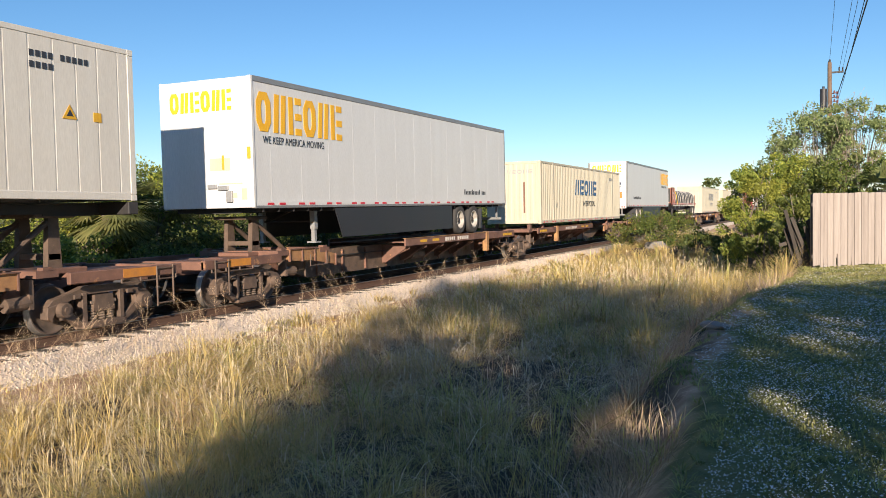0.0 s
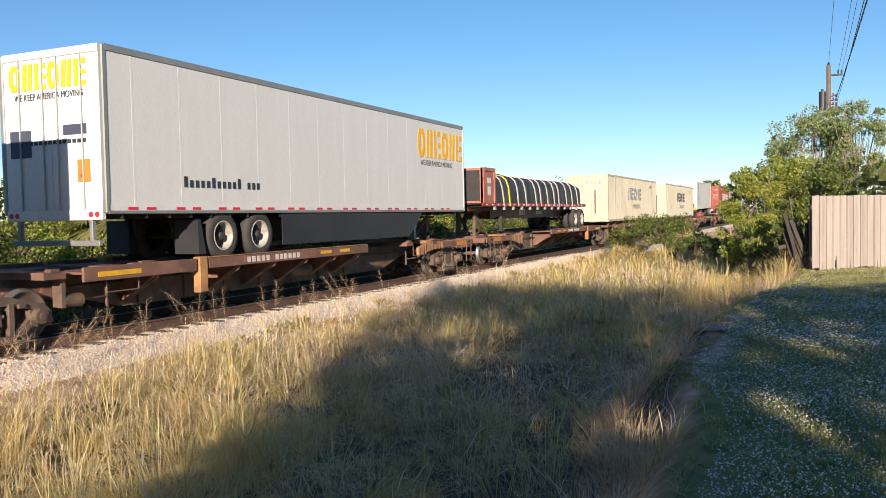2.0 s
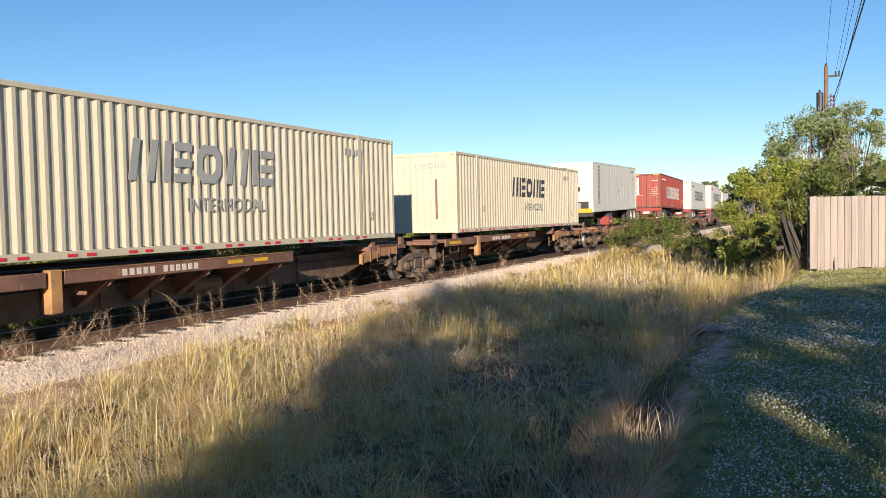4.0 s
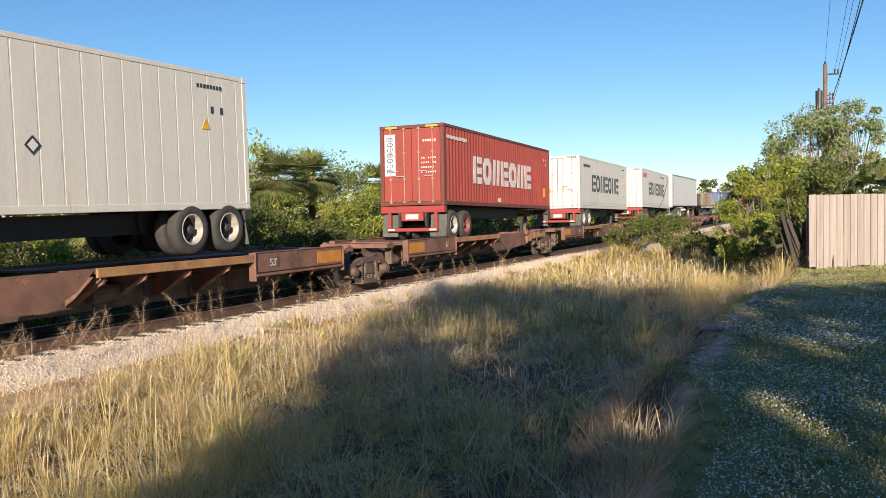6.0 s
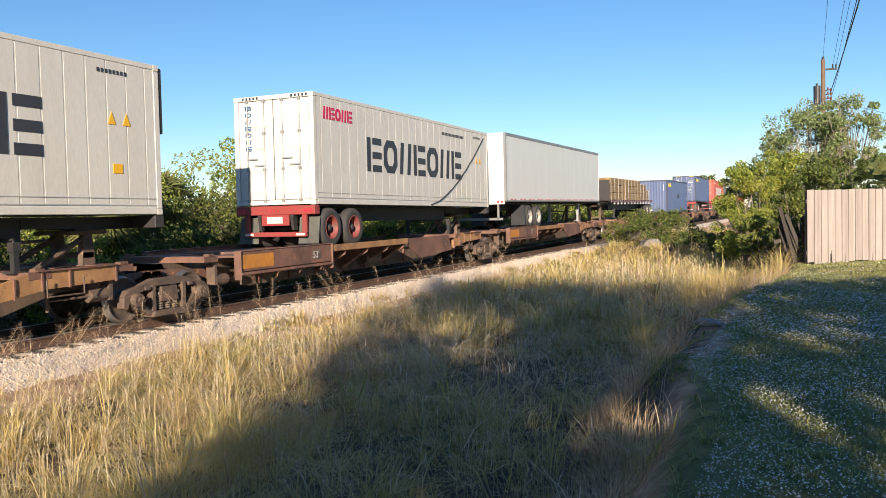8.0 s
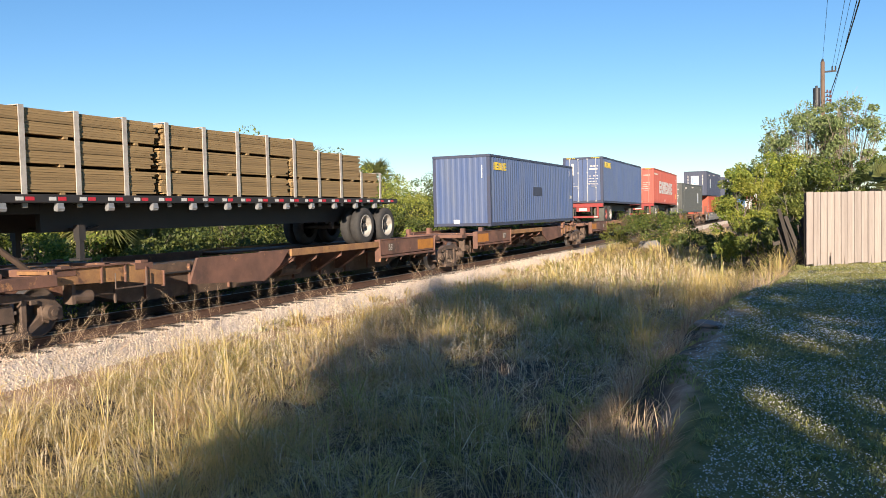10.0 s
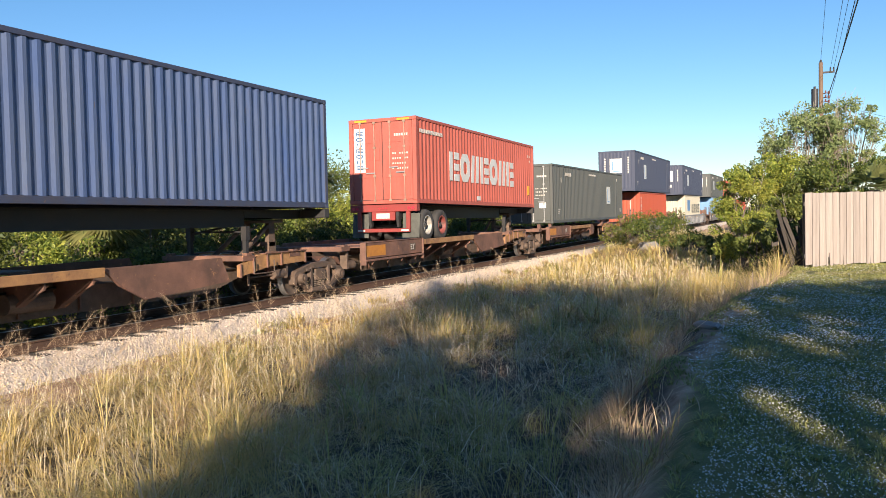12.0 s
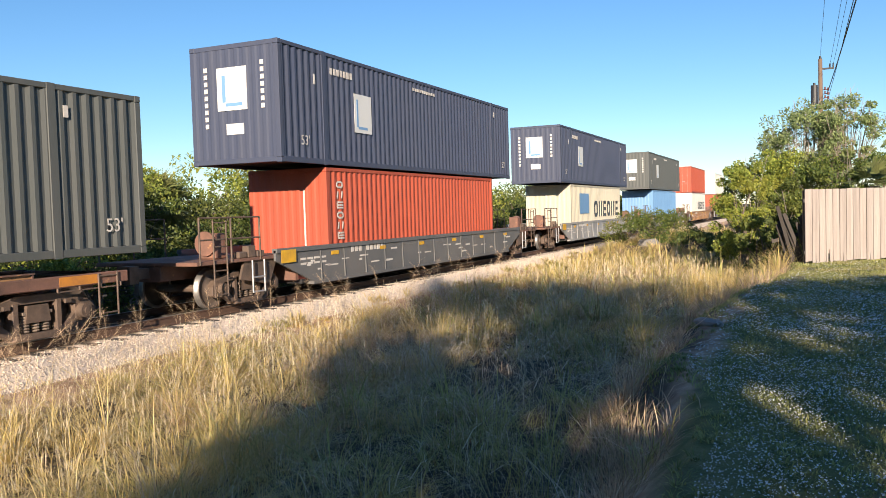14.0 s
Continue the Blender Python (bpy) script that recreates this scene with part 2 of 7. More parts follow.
M = dict(
    white=shade("white_trailer_skin", (0.66, 0.66, 0.65), 0.42, second=(0.57, 0.57, 0.555), amount=0.35, stretch=STREAK, bump=0.04),
    reefer=shade("white_reefer_paint", (0.62, 0.60, 0.55), 0.45, second=(0.51, 0.48, 0.43), amount=0.45, stretch=STREAK, third=(0.30, 0.21, 0.14), third_amount=0.07, bump=0.05),
    cream=shade("cream_container_paint", (0.54, 0.50, 0.395), 0.55, second=(0.44, 0.39, 0.285), amount=0.5, stretch=STREAK, third=(0.38, 0.24, 0.13), third_amount=0.05, bump=0.06),
    red=shade("red_brown_container_paint", (0.36, 0.060, 0.043), 0.52, second=(0.22, 0.05, 0.038), amount=0.8, stretch=STREAK, third=(0.13, 0.06, 0.045), third_amount=0.17, bump=0.08),
    red_frame=shade("rust_darkened_red_frame", (0.19, 0.042, 0.032), 0.6, second=(0.10, 0.045, 0.032), amount=0.9, scale=2.0, third=(0.20, 0.10, 0.06), third_amount=0.15, bump=0.1),
    rod=shade("dull_rusty_lock_rods", (0.40, 0.30, 0.24), 0.6, second=(0.24, 0.13, 0.09), amount=0.9, scale=3.0, bump=0.1),
    # black rubber made paler: the sun on the flaps is in the colour
    flap=shade("sunlit_pale_rubber_flap", (0.13, 0.135, 0.115), 0.8, second=(0.06, 0.06, 0.055), amount=0.7, scale=3.0, bump=0.1),
    orange_red=shade("orange_red_container_paint", (0.44, 0.085, 0.042), 0.62, second=(0.33, 0.07, 0.04), amount=0.6, stretch=STREAK, third=(0.2, 0.07, 0.04), third_amount=0.07, bump=0.06),
    blue=shade("blue_container_paint", (0.062, 0.105, 0.245), 0.45, second=(0.115, 0.145, 0.22), amount=0.75, stretch=STREAK, third=(0.16, 0.10, 0.07), third_amount=0.08, bump=0.06),
    navy=shade("dark_blue_container_paint", (0.050, 0.062, 0.105), 0.62, second=(0.068, 0.075, 0.105), amount=0.5, stretch=STREAK, bump=0.05),
    charcoal=shade("dark_green_black_container_paint", (0.082, 0.09, 0.086), 0.6, second=(0.11, 0.11, 0.104), amount=0.5, stretch=STREAK, bump=0.05),
    coral=shade("sun_faded_coral_paint", (0.47, 0.125, 0.095), 0.6, second=(0.36, 0.085, 0.06), amount=0.8, stretch=STREAK, third=(0.22, 0.10, 0.07), third_amount=0.14, bump=0.07),
    rusty_coral=shade("rusty_pink_headboard_paint", (0.50, 0.21, 0.15), 0.65, second=(0.25, 0.09, 0.06), amount=0.9, scale=2.2, third=(0.14, 0.07, 0.05), third_amount=0.25, bump=0.15),
    blue_frame=shade("rust_stained_blue_frame", (0.042, 0.062, 0.13), 0.55, second=(0.06, 0.058, 0.075), amount=0.8, scale=2.5, third=(0.17, 0.10, 0.07), third_amount=0.13, bump=0.08),
    pale_blue=shade("pale_blue_container_paint", (0.16, 0.32, 0.55), 0.5, second=(0.13, 0.26, 0.45), amount=0.5, stretch=STREAK),
    grey_rail=shade("aluminium_rail", (0.30, 0.31, 0.31), 0.45, metal=0.35, second=(0.2, 0.2, 0.2), bump=0.05),
    rust=shade("rusty_brown_car_paint", (0.265, 0.132, 0.092), 0.72, second=(0.085, 0.052, 0.042), amount=0.9, scale=1.5, third=(0.44, 0.225, 0.10), third_amount=0.2, bump=0.3),
    orange_rust=shade("faded_orange_car_paint_and_lit_edge", (0.50, 0.275, 0.105), 0.72, second=(0.17, 0.085, 0.055), amount=0.9, scale=2.0, third=(0.12, 0.065, 0.045), third_amount=0.25, bump=0.25),
    bogie=shade("greasy_brown_cast_steel_and_sill_shade", (0.175, 0.118, 0.085), 0.72, second=(0.06, 0.045, 0.037), amount=0.8, scale=3.0, third=(0.30, 0.19, 0.12), third_amount=0.16, bump=0.35),
    spring=shade("dusty_spring_steel", (0.26, 0.20, 0.155), 0.7, second=(0.12, 0.09, 0.07), amount=0.6, scale=5, bump=0.2),
    well=shade("dark_grey_well_car_paint", (0.10, 0.105, 0.11), 0.6, second=(0.17, 0.16, 0.15), amount=0.7, scale=0.8, third=(0.2, 0.12, 0.08), third_amount=0.06, bump=0.12),
    pale_well=shade("pale_grey_well_car_paint", (0.36, 0.36, 0.36), 0.6, second=(0.26, 0.25, 0.24), amount=0.7, scale=0.8, third=(0.2, 0.12, 0.08), third_amount=0.06, bump=0.12),
    dark=shade("black_chassis_paint", (0.028, 0.028, 0.03), 0.6, second=(0.06, 0.05, 0.045), amount=0.5, scale=2, bump=0.15),
    skirt=shade("dark_grey_side_skirt", (0.022, 0.024, 0.03), 0.5, second=(0.05, 0.05, 0.055), amount=0.4, scale=1.0, bump=0.03),
    chassis_red=shade("red_chassis_paint", (0.34, 0.045, 0.042), 0.55, second=(0.21, 0.05, 0.04), amount=0.8, scale=2.5, third=(0.12, 0.06, 0.05), third_amount=0.18, bump=0.08),
    maroon=shade("maroon_frame_paint", (0.12, 0.02, 0.022), 0.5, second=(0.07, 0.02, 0.02), amount=0.6, scale=2.5, bump=0.08),
    tyre=shade("tyre_rubber", (0.035, 0.035, 0.036), 0.85, second=(0.075, 0.07, 0.065), amount=0.6, scale=4, bump=0.25),
    wheel_face=shade("oily_brown_steel_wheel", (0.15, 0.11, 0.09), 0.6, second=(0.06, 0.05, 0.043), amount=0.8, scale=5, third=(0.24, 0.16, 0.11), third_amount=0.1, bump=0.2),
    rim=shade("white_wheel_rim", (0.50, 0.49, 0.46), 0.5, second=(0.24, 0.21, 0.18), amount=0.9, scale=6, bump=0.05),
    rim_red=shade("red_wheel_rim", (0.30, 0.06, 0.055), 0.6, second=(0.12, 0.06, 0.05), amount=0.8, scale=6, bump=0.05),
    tread=shade("polished_steel_tread", (0.36, 0.35, 0.34), 0.45, metal=0.85, second=(0.22, 0.19, 0.17), scale=4, bump=0.05),
    rail_rust=shade("rusty_rail_side", (0.12, 0.065, 0.042), 0.85, second=(0.075, 0.045, 0.032), amount=0.7, scale=2, stretch=(0.3, 1, 1), bump=0.3),
    tie=shade("weathered_tie_wood", (0.07, 0.058, 0.048), 0.9, second=(0.12, 0.105, 0.09), amount=0.6, scale=3, stretch=(1, 0.15, 1), bump=0.5, tint_by_object=0.5),
    yellow=shade("reflector_yellow", (0.78, 0.44, 0.02), 0.55, second=(0.5, 0.28, 0.04), amount=0.8, scale=5, bump=0.02),
    amber=shade("amber_lettering", (0.86, 0.46, 0.02), 0.5, second=(0.74, 0.38, 0.02), bump=0.02),
    orange=shade("orange_patch_paint", (0.62, 0.25, 0.03), 0.65, second=(0.38, 0.16, 0.045), amount=0.9, scale=4, third=(0.15, 0.08, 0.05), third_amount=0.2, bump=0.04),
    red_tape=shade("red_reflective_tape", (0.62, 0.03, 0.05), 0.4, second=(0.5, 0.03, 0.05), bump=0.0),
    paper=shade("white_decal", (0.62, 0.62, 0.60), 0.5, second=(0.68, 0.68, 0.66), bump=0.02),
    worn_white=shade("worn_white_lettering", (0.66, 0.63, 0.58), 0.6, second=(0.45, 0.38, 0.33), amount=0.6, scale=5, bump=0.05),
    ink=shade("dark_lettering", (0.03, 0.035, 0.045), 0.5, second=(0.05, 0.05, 0.06), bump=0.0),
    faded_ink=shade("faded_grey_lettering", (0.30, 0.32, 0.33), 0.6, second=(0.42, 0.41, 0.38), bump=0.0),
    sea=shade("blue_lettering", (0.035, 0.12, 0.26), 0.5, second=(0.07, 0.16, 0.29), bump=0.0),
    crimson=shade("crimson_lettering", (0.55, 0.02, 0.09), 0.5, second=(0.45, 0.03, 0.09), bump=0.0),
    brand_yellow=shade("yellow_lettering", (0.80, 0.58, 0.03), 0.5, second=(0.68, 0.47, 0.04), bump=0.0),
    tarp=shade("black_tarpaulin", (0.022, 0.022, 0.024), 0.48, second=(0.045, 0.045, 0.046), amount=0.6, scale=1.5, bump=0.5, fine=14),
    strap=shade("grey_webbing_strap", (0.50, 0.47, 0.43), 0.8, second=(0.25, 0.22, 0.19), scale=6, bump=0.2),
    lumber=shade("pale_brown_treated_lumber", (0.33, 0.225, 0.105), 0.75, second=(0.23, 0.155, 0.075), amount=0.6, scale=2, stretch=(0.25, 1, 1), bump=0.25, island=0.45),
    fence=shade("weathered_grey_pink_boards", (0.40, 0.345, 0.305), 0.85, second=(0.24, 0.20, 0.18), amount=0.7, scale=3.0, stretch=(3.5, 3.5, 0.14), third=(0.17, 0.14, 0.12), third_amount=0.12, bump=0.35, tint_by_object=0.22),
    # old wood, its colour kept dark for the shade on the broken fence
    old_wood=shade("rotten_boards_darkened_for_shade", (0.05, 0.042, 0.036), 0.9, second=(0.085, 0.07, 0.06), amount=0.6, scale=3.0, stretch=(2, 2, 0.3), bump=0.4, tint_by_object=0.5),
    pole=shade("utility_pole_wood", (0.20, 0.135, 0.095), 0.9, second=(0.13, 0.09, 0.065), amount=0.6, scale=2, stretch=(3, 3, 0.3), bump=0.3),
    wire=shade("black_cable", (0.03, 0.03, 0.035), 0.6, bump=0.0),
    metal_grey=shade("galvanised_steel", (0.42, 0.43, 0.44), 0.5, metal=0.5, second=(0.3, 0.3, 0.3), scale=4, bump=0.06),
    stone=shade("pale_grey_ballast_stone", (0.64, 0.545, 0.45), 0.95, second=(0.46, 0.39, 0.33), amount=0.55, scale=9, bump=0.3, island=0.7),
    bark=shade("grey_brown_bark", (0.17, 0.135, 0.10), 0.9, second=(0.10, 0.08, 0.06), amount=0.7, scale=5, stretch=(3, 3, 0.5), bump=0.6),
    twig=shade("bare_grey_twigs", (0.34, 0.29, 0.23), 0.9, second=(0.24, 0.2, 0.16), scale=4, bump=0.2),
    leaf=two_tone_leaf("shrub_leaves", (0.055, 0.095, 0.02), (0.235, 0.275, 0.055), (0.20, 0.175, 0.035), 0.5, 0.3),
    leaf_deep=two_tone_leaf("dark_shrub_leaves", (0.045, 0.078, 0.02), (0.17, 0.20, 0.045), (0.14, 0.12, 0.03), 0.3, 0.3),
    leaf_fresh=two_tone_leaf("fresh_green_leaves", (0.13, 0.20, 0.035), (0.48, 0.50, 0.09), (0.36, 0.31, 0.05), 0.7, 0.35),
    leaf_pale=two_tone_leaf("pale_grey_green_leaves", (0.13, 0.185, 0.07), (0.38, 0.45, 0.18), (0.26, 0.27, 0.09), 0.6, 0.35),
    palm=two_tone_leaf("palm_fronds", (0.10, 0.135, 0.045), (0.27, 0.30, 0.105), (0.28, 0.23, 0.08), 0.8),
    straw=two_tone_leaf("dry_straw_grass", (0.28, 0.18, 0.065), (0.97, 0.79, 0.37), (0.84, 0.64, 0.21), 0.55, 0.3, 0.7, 0.8, 2.6),
    blade=two_tone_leaf("green_grass_blades", (0.125, 0.135, 0.035), (0.76, 0.70, 0.23), (0.72, 0.53, 0.20), 0.6, 0.3, 0.6, 1.0, 2.2),
    dead=two_tone_leaf("dead_brown_grass", (0.21, 0.135, 0.08), (0.94, 0.73, 0.49), (0.58, 0.37, 0.21), 0.9, 0.15, 0.8, 0.9, 2.8),
    stalk=two_tone_leaf("bleached_grass_stalks", (0.42, 0.32, 0.19), (0.97, 0.86, 0.63), (0.80, 0.62, 0.36), 1.2, 0.1, 0.7, 0.8),
    turf=two_tone_leaf("lawn_blades", (0.14, 0.165, 0.05), (0.50, 0.49, 0.17), (0.46, 0.39, 0.18), 0.9, 0.3, 0.7, 1.1, 1.6),
    insulator=shade("brown_glazed_insulators", (0.16, 0.055, 0.035), 0.4, second=(0.10, 0.04, 0.03), bump=0.0),
    concrete=shade("stained_concrete", (0.24, 0.225, 0.21), 0.9, second=(0.16, 0.145, 0.13), scale=4, bump=0.3),
    petal=shade("white_petals", (0.80, 0.80, 0.78), 0.7, bump=0.0),
)


def ground_material():
    """Turf, bare sandy soil and the field's litter, by place."""
    m = bpy.data.materials.new("ground_soil_and_turf")
    m.use_nodes = True
    nodes, link = m.node_tree.nodes, m.node_tree.links.new
    bsdf = nodes["Principled BSDF"]
    coord = nodes.new("ShaderNodeTexCoord")
    sep = nodes.new("ShaderNodeSeparateXYZ")
    link(coord.outputs["Object"], sep.inputs[0])
    n1, n2, n3 = (nodes.new("ShaderNodeTexNoise") for _ in range(3))
    for n, s in ((n1, 0.7), (n2, 5.0), (n3, 45.0)):
        n.inputs["Scale"].default_value, n.inputs["Detail"].default_value = s, 6
        link(coord.outputs["Object"], n.inputs["Vector"])

    def mix(fac, a, b):
        x = nodes.new("ShaderNodeMix")
        x.data_type = "RGBA"
        link(fac, x.inputs[0])
        for sock, v in ((x.inputs[6], a), (x.inputs[7], b)):
            if isinstance(v, tuple):
                sock.default_value = (*v, 1)
            else:
                link(v, sock)
        return x.outputs[2]

    def span(src, lo, hi):
        r = nodes.new("ShaderNodeMapRange")
        r.inputs["From Min"].default_value, r.inputs["From Max"].default_value = lo, hi
        link(src, r.inputs["Value"])
        return r.outputs[0]

    turf = mix(span(n2.outputs[0], 0.35, 0.65), (0.10, 0.115, 0.032), (0.20, 0.19, 0.065))
    turf = mix(span(n1.outputs[0], 0.52, 0.75), turf, (0.19, 0.16, 0.09))
    litter = mix(span(n2.outputs[0], 0.35, 0.65), (0.04, 0.03, 0.02), (0.11, 0.08, 0.05))
    sand = mix(span(n2.outputs[0], 0.4, 0.6), (0.38, 0.24, 0.155), (0.58, 0.40, 0.28))
    wob = nodes.new("ShaderNodeMath")
    wob.operation = "MULTIPLY_ADD"
    link(n1.outputs[0], wob.inputs[0])
    wob.inputs[1].default_value = 0.9
    link(sep.outputs["Y"], wob.inputs[2])
    col = mix(span(wob.outputs[0], 1.25, 1.5), turf, sand)
    col = mix(span(wob.outputs[0], 1.45, 1.75), col, litter)
    col = mix(span(wob.outputs[0], 9.7, 10.3), col, sand)
    col = mix(span(wob.outputs[0], 15.4, 16.4), col, litter)
    link(col, bsdf.inputs["Base Color"])
    bsdf.inputs["Roughness"].default_value = 0.95
    b = nodes.new("ShaderNodeBump")
    b.inputs["Strength"].default_value, b.inputs["Distance"].default_value = 0.6, 0.03
    link(n3.outputs[0], b.inputs["Height"])
    link(b.outputs[0], bsdf.inputs["Normal"])
    return m


# near-black ballast: the shade under the train, put into the colour
M["shade_strip"] = shade("ballast_dark_for_train_shade", (0.07, 0.06, 0.052), 0.9, second=(0.035, 0.03, 0.028), amount=0.6, scale=1.5, fine=22, bump=1.0)
M["ground"] = ground_material()
M["ballast"] = shade("ballast_bed", (0.74, 0.63, 0.52), 0.95, second=(0.66, 0.50, 0.39), amount=0.5, scale=0.8, fine=22, bump=1.0, third=(0.16, 0.14, 0.13), third_amount=0.3, third_scale=16)


# ---- mesh tools ----
def box(bm, x0, x1, y0, y1, z0, z1, bevel=0.0):
    vs = [bm.verts.new((x, y, z)) for x in (x0, x1) for y in (y0, y1) for z in (z0, z1)]
    fs = [bm.faces.new([vs[i] for i in q]) for q in ((0, 1, 3, 2), (4, 6, 7, 5), (0, 4, 5, 1), (2, 3, 7, 6), (0, 2, 6, 4), (1, 5, 7, 3))]
    if bevel:
        edges = list({e for f in fs for e in f.edges})
        bmesh.ops.bevel(bm, geom=edges, offset=bevel, segments=1, affect="EDGES", profile=0.5)


def prism(bm, outline, y0, y1, axis="y"):
    """An outline in (x, z) pulled from y0 to y1; with axis x the outline is (y, z)."""
    def at(p, d):
        return (p[0], d, p[1]) if axis == "y" else ((d, p[0], p[1]) if axis == "x" else (p[0], p[1], d))
    a = [bm.verts.new(at(p, y0)) for p in outline]
    b = [bm.verts.new(at(p, y1)) for p in outline]
    n = len(outline)
    bm.faces.new(a), bm.faces.new(b[::-1])
    for i in range(n):
        bm.faces.new((a[i], b[i], b[(i + 1) % n], a[(i + 1) % n]))


def rod(bm, p, q, r, n=8, r2=None):
    p, q = Vector(p), Vector(q)
    turn = (q - p).to_track_quat("Z", "Y").to_matrix()
    r2 = r if r2 is None else r2
    a = [bm.verts.new(p + turn @ Vector((r * math.cos(k), r * math.sin(k), 0))) for k in (2 * math.pi * i / n for i in range(n))]
    b = [bm.verts.new(q + turn @ Vector((r2 * math.cos(k), r2 * math.sin(k), 0))) for k in (2 * math.pi * i / n for i in range(n))]
    bm.faces.new(a[::-1]), bm.faces.new(b)
    for i in range(n):
        bm.faces.new((a[i], a[(i + 1) % n], b[(i + 1) % n], b[i]))


def lathe(bm, profile, n=28, centre=(0, 0, 0), caps=True):
    """A profile of (radius, y) turned round the y axis."""
    rings = []
    for r, y in profile:
        rings.append([bm.verts.new((centre[0] + r * math.cos(a), centre[1] + y, centre[2] + r * math.sin(a))) for a in (2 * math.pi * i / n for i in range(n))])
    for p, q in zip(rings, rings[1:]):
        for i in range(n):
            f = bm.faces.new((p[i], q[i], q[(i + 1) % n], p[(i + 1) % n]))
            f.smooth = True
    if caps:
        bm.faces.new(rings[0]), bm.faces.new(rings[-1][::-1])


def finish(name, bm, material):
    bmesh.ops.recalc_face_normals(bm, faces=bm.faces)
    me = bpy.data.meshes.new(name)
    bm.to_mesh(me)
    bm.free()
    me.materials.append(material)
    return me


def part(name, bm, material, parent, label=""):
    """Links a bmesh (or a ready mesh) as one mesh object under a thing or a part."""
    me = bm if isinstance(bm, bpy.types.Mesh) else finish(name, bm, material)
    ob = new(name, me)
    ob.parent = parent
    return tagged(ob, label)


def boxes(name, material, parent, dims, label="", bevel=0.0):
    bm = bmesh.new()
    for d in dims:
        box(bm, *d, bevel=bevel)
    return part(name, bm, material, parent, label)


def root(name, label, category, group=""):
    return tagged(new(name), label, category, group)


def placed(mesh_ob, x=0, y=0, z=0):
    mesh_ob.location = (x, y, z)
    return mesh_ob


def words(text, size, material, parent, x, y, z, name="lettering", squeeze=1.0, face="side", lean=0.0):
    """Readable words on the near side (face side, reading towards +x) or on the end that faces -x (face end, reading towards -y)."""
    cu = bpy.data.curves.new(name, "FONT")
    cu.body, cu.size, cu.extrude, cu.shear = text, size, 0.001, lean
    tmp = bpy.data.objects.new(name, cu)
    scene.collection.objects.link(tmp)
    bpy.context.view_layer.update()
    me = bpy.data.meshes.new_from_object(tmp.evaluated_get(bpy.context.evaluated_depsgraph_get()))
    bpy.data.objects.remove(tmp)
    me.transform(Matrix.Diagonal((squeeze, 1, 1, 1)))
    me.materials.clear()
    me.materials.append(material)
    ob = part(name, me, None, parent)
    ob.matrix_basis = pose(x, y, z, 90, 0, 0 if face == "side" else -90)
    return ob


def blocks(count, x0, x1, z0, z1, material, parent, y, name="logo_shape", stroke=0.2, gap=0.16, face="side", lean=0.0, x_end=0.0, upright=False):
    """A logo as a row of plain shapes in its colour: rings, slotted slabs and twin bars."""
    bm = bmesh.new()
    step = ((z1 - z0) if upright else (x1 - x0)) / count
    for i in range(count):
        if upright:
            a, b = x0, x1
            d = z1 - (i + 1) * step + step * gap * 0.5
            e = d + step * (1 - gap)
        else:
            a = x0 + i * step + step * gap * 0.5
            b = a + step * (1 - gap)
            d, e = z0, z1
        w, h = b - a, e - d
        s = min(stroke * h, 0.36 * w)
        kind = (i * 2 + count) % 3
        k = 0.24
        if kind == 0:  # an eight-sided ring
            out = [(a + k * w, d), (b - k * w, d), (b, d + k * h), (b, e - k * h), (b - k * w, e), (a + k * w, e), (a, e - k * h), (a, d + k * h)]
            cx, cz = (a + b) / 2, (d + e) / 2
            inn = [(cx + (p - cx) * (w - 2 * s) / w, cz + (q - cz) * (h - 2 * s) / h) for p, q in out]
            shapes = [[out[j], out[(j + 1) % 8], inn[(j + 1) % 8], inn[j]] for j in range(8)]
        elif kind == 1:  # an upright bar and three short ones
            shapes = [[(a, d), (a + s, d), (a + s, e), (a, e)]]
            shapes += [[(a + s * 1.5, z), (b, z), (b, z + s * 0.9), (a + s * 1.5, z + s * 0.9)] for z in (d, (d + e - s) / 2, e - s * 0.9)]
        else:  # two slanting bars
            shapes = [[(a + j, d), (a + j + s, d), (a + j + s + 0.12 * w, e), (a + j + 0.12 * w, e)] for j in (0.02 * w, 0.86 * w - s)]
        for pts in shapes:
            if face == "side":
                prism(bm, [(p + lean * q, q) for p, q in pts], y - 0.003, y + 0.004)
            else:
                prism(bm, [(-p, q) for p, q in pts], x_end - 0.003, x_end + 0.004, "x")
    return part(name, bm, material, parent)


def bars(rows, material, parent, y=None, x_end=None, name="marking"):
    """Unreadable writing: plain bars, rows of (x0, x1, z0, z1), on the side (y) or on the end (x_end, with y for x)."""
    bm = bmesh.new()
    for a, b, d, e in rows:
        if y is not None:
            box(bm, a, b, y - 0.003, y + 0.004, d, e)
        else:
            box(bm, x_end - 0.003, x_end + 0.004, a, b, d, e)
    ob = part(name, bm, material, parent)
    return tagged(ob, kind="stuff") if len(rows) > 2 else ob


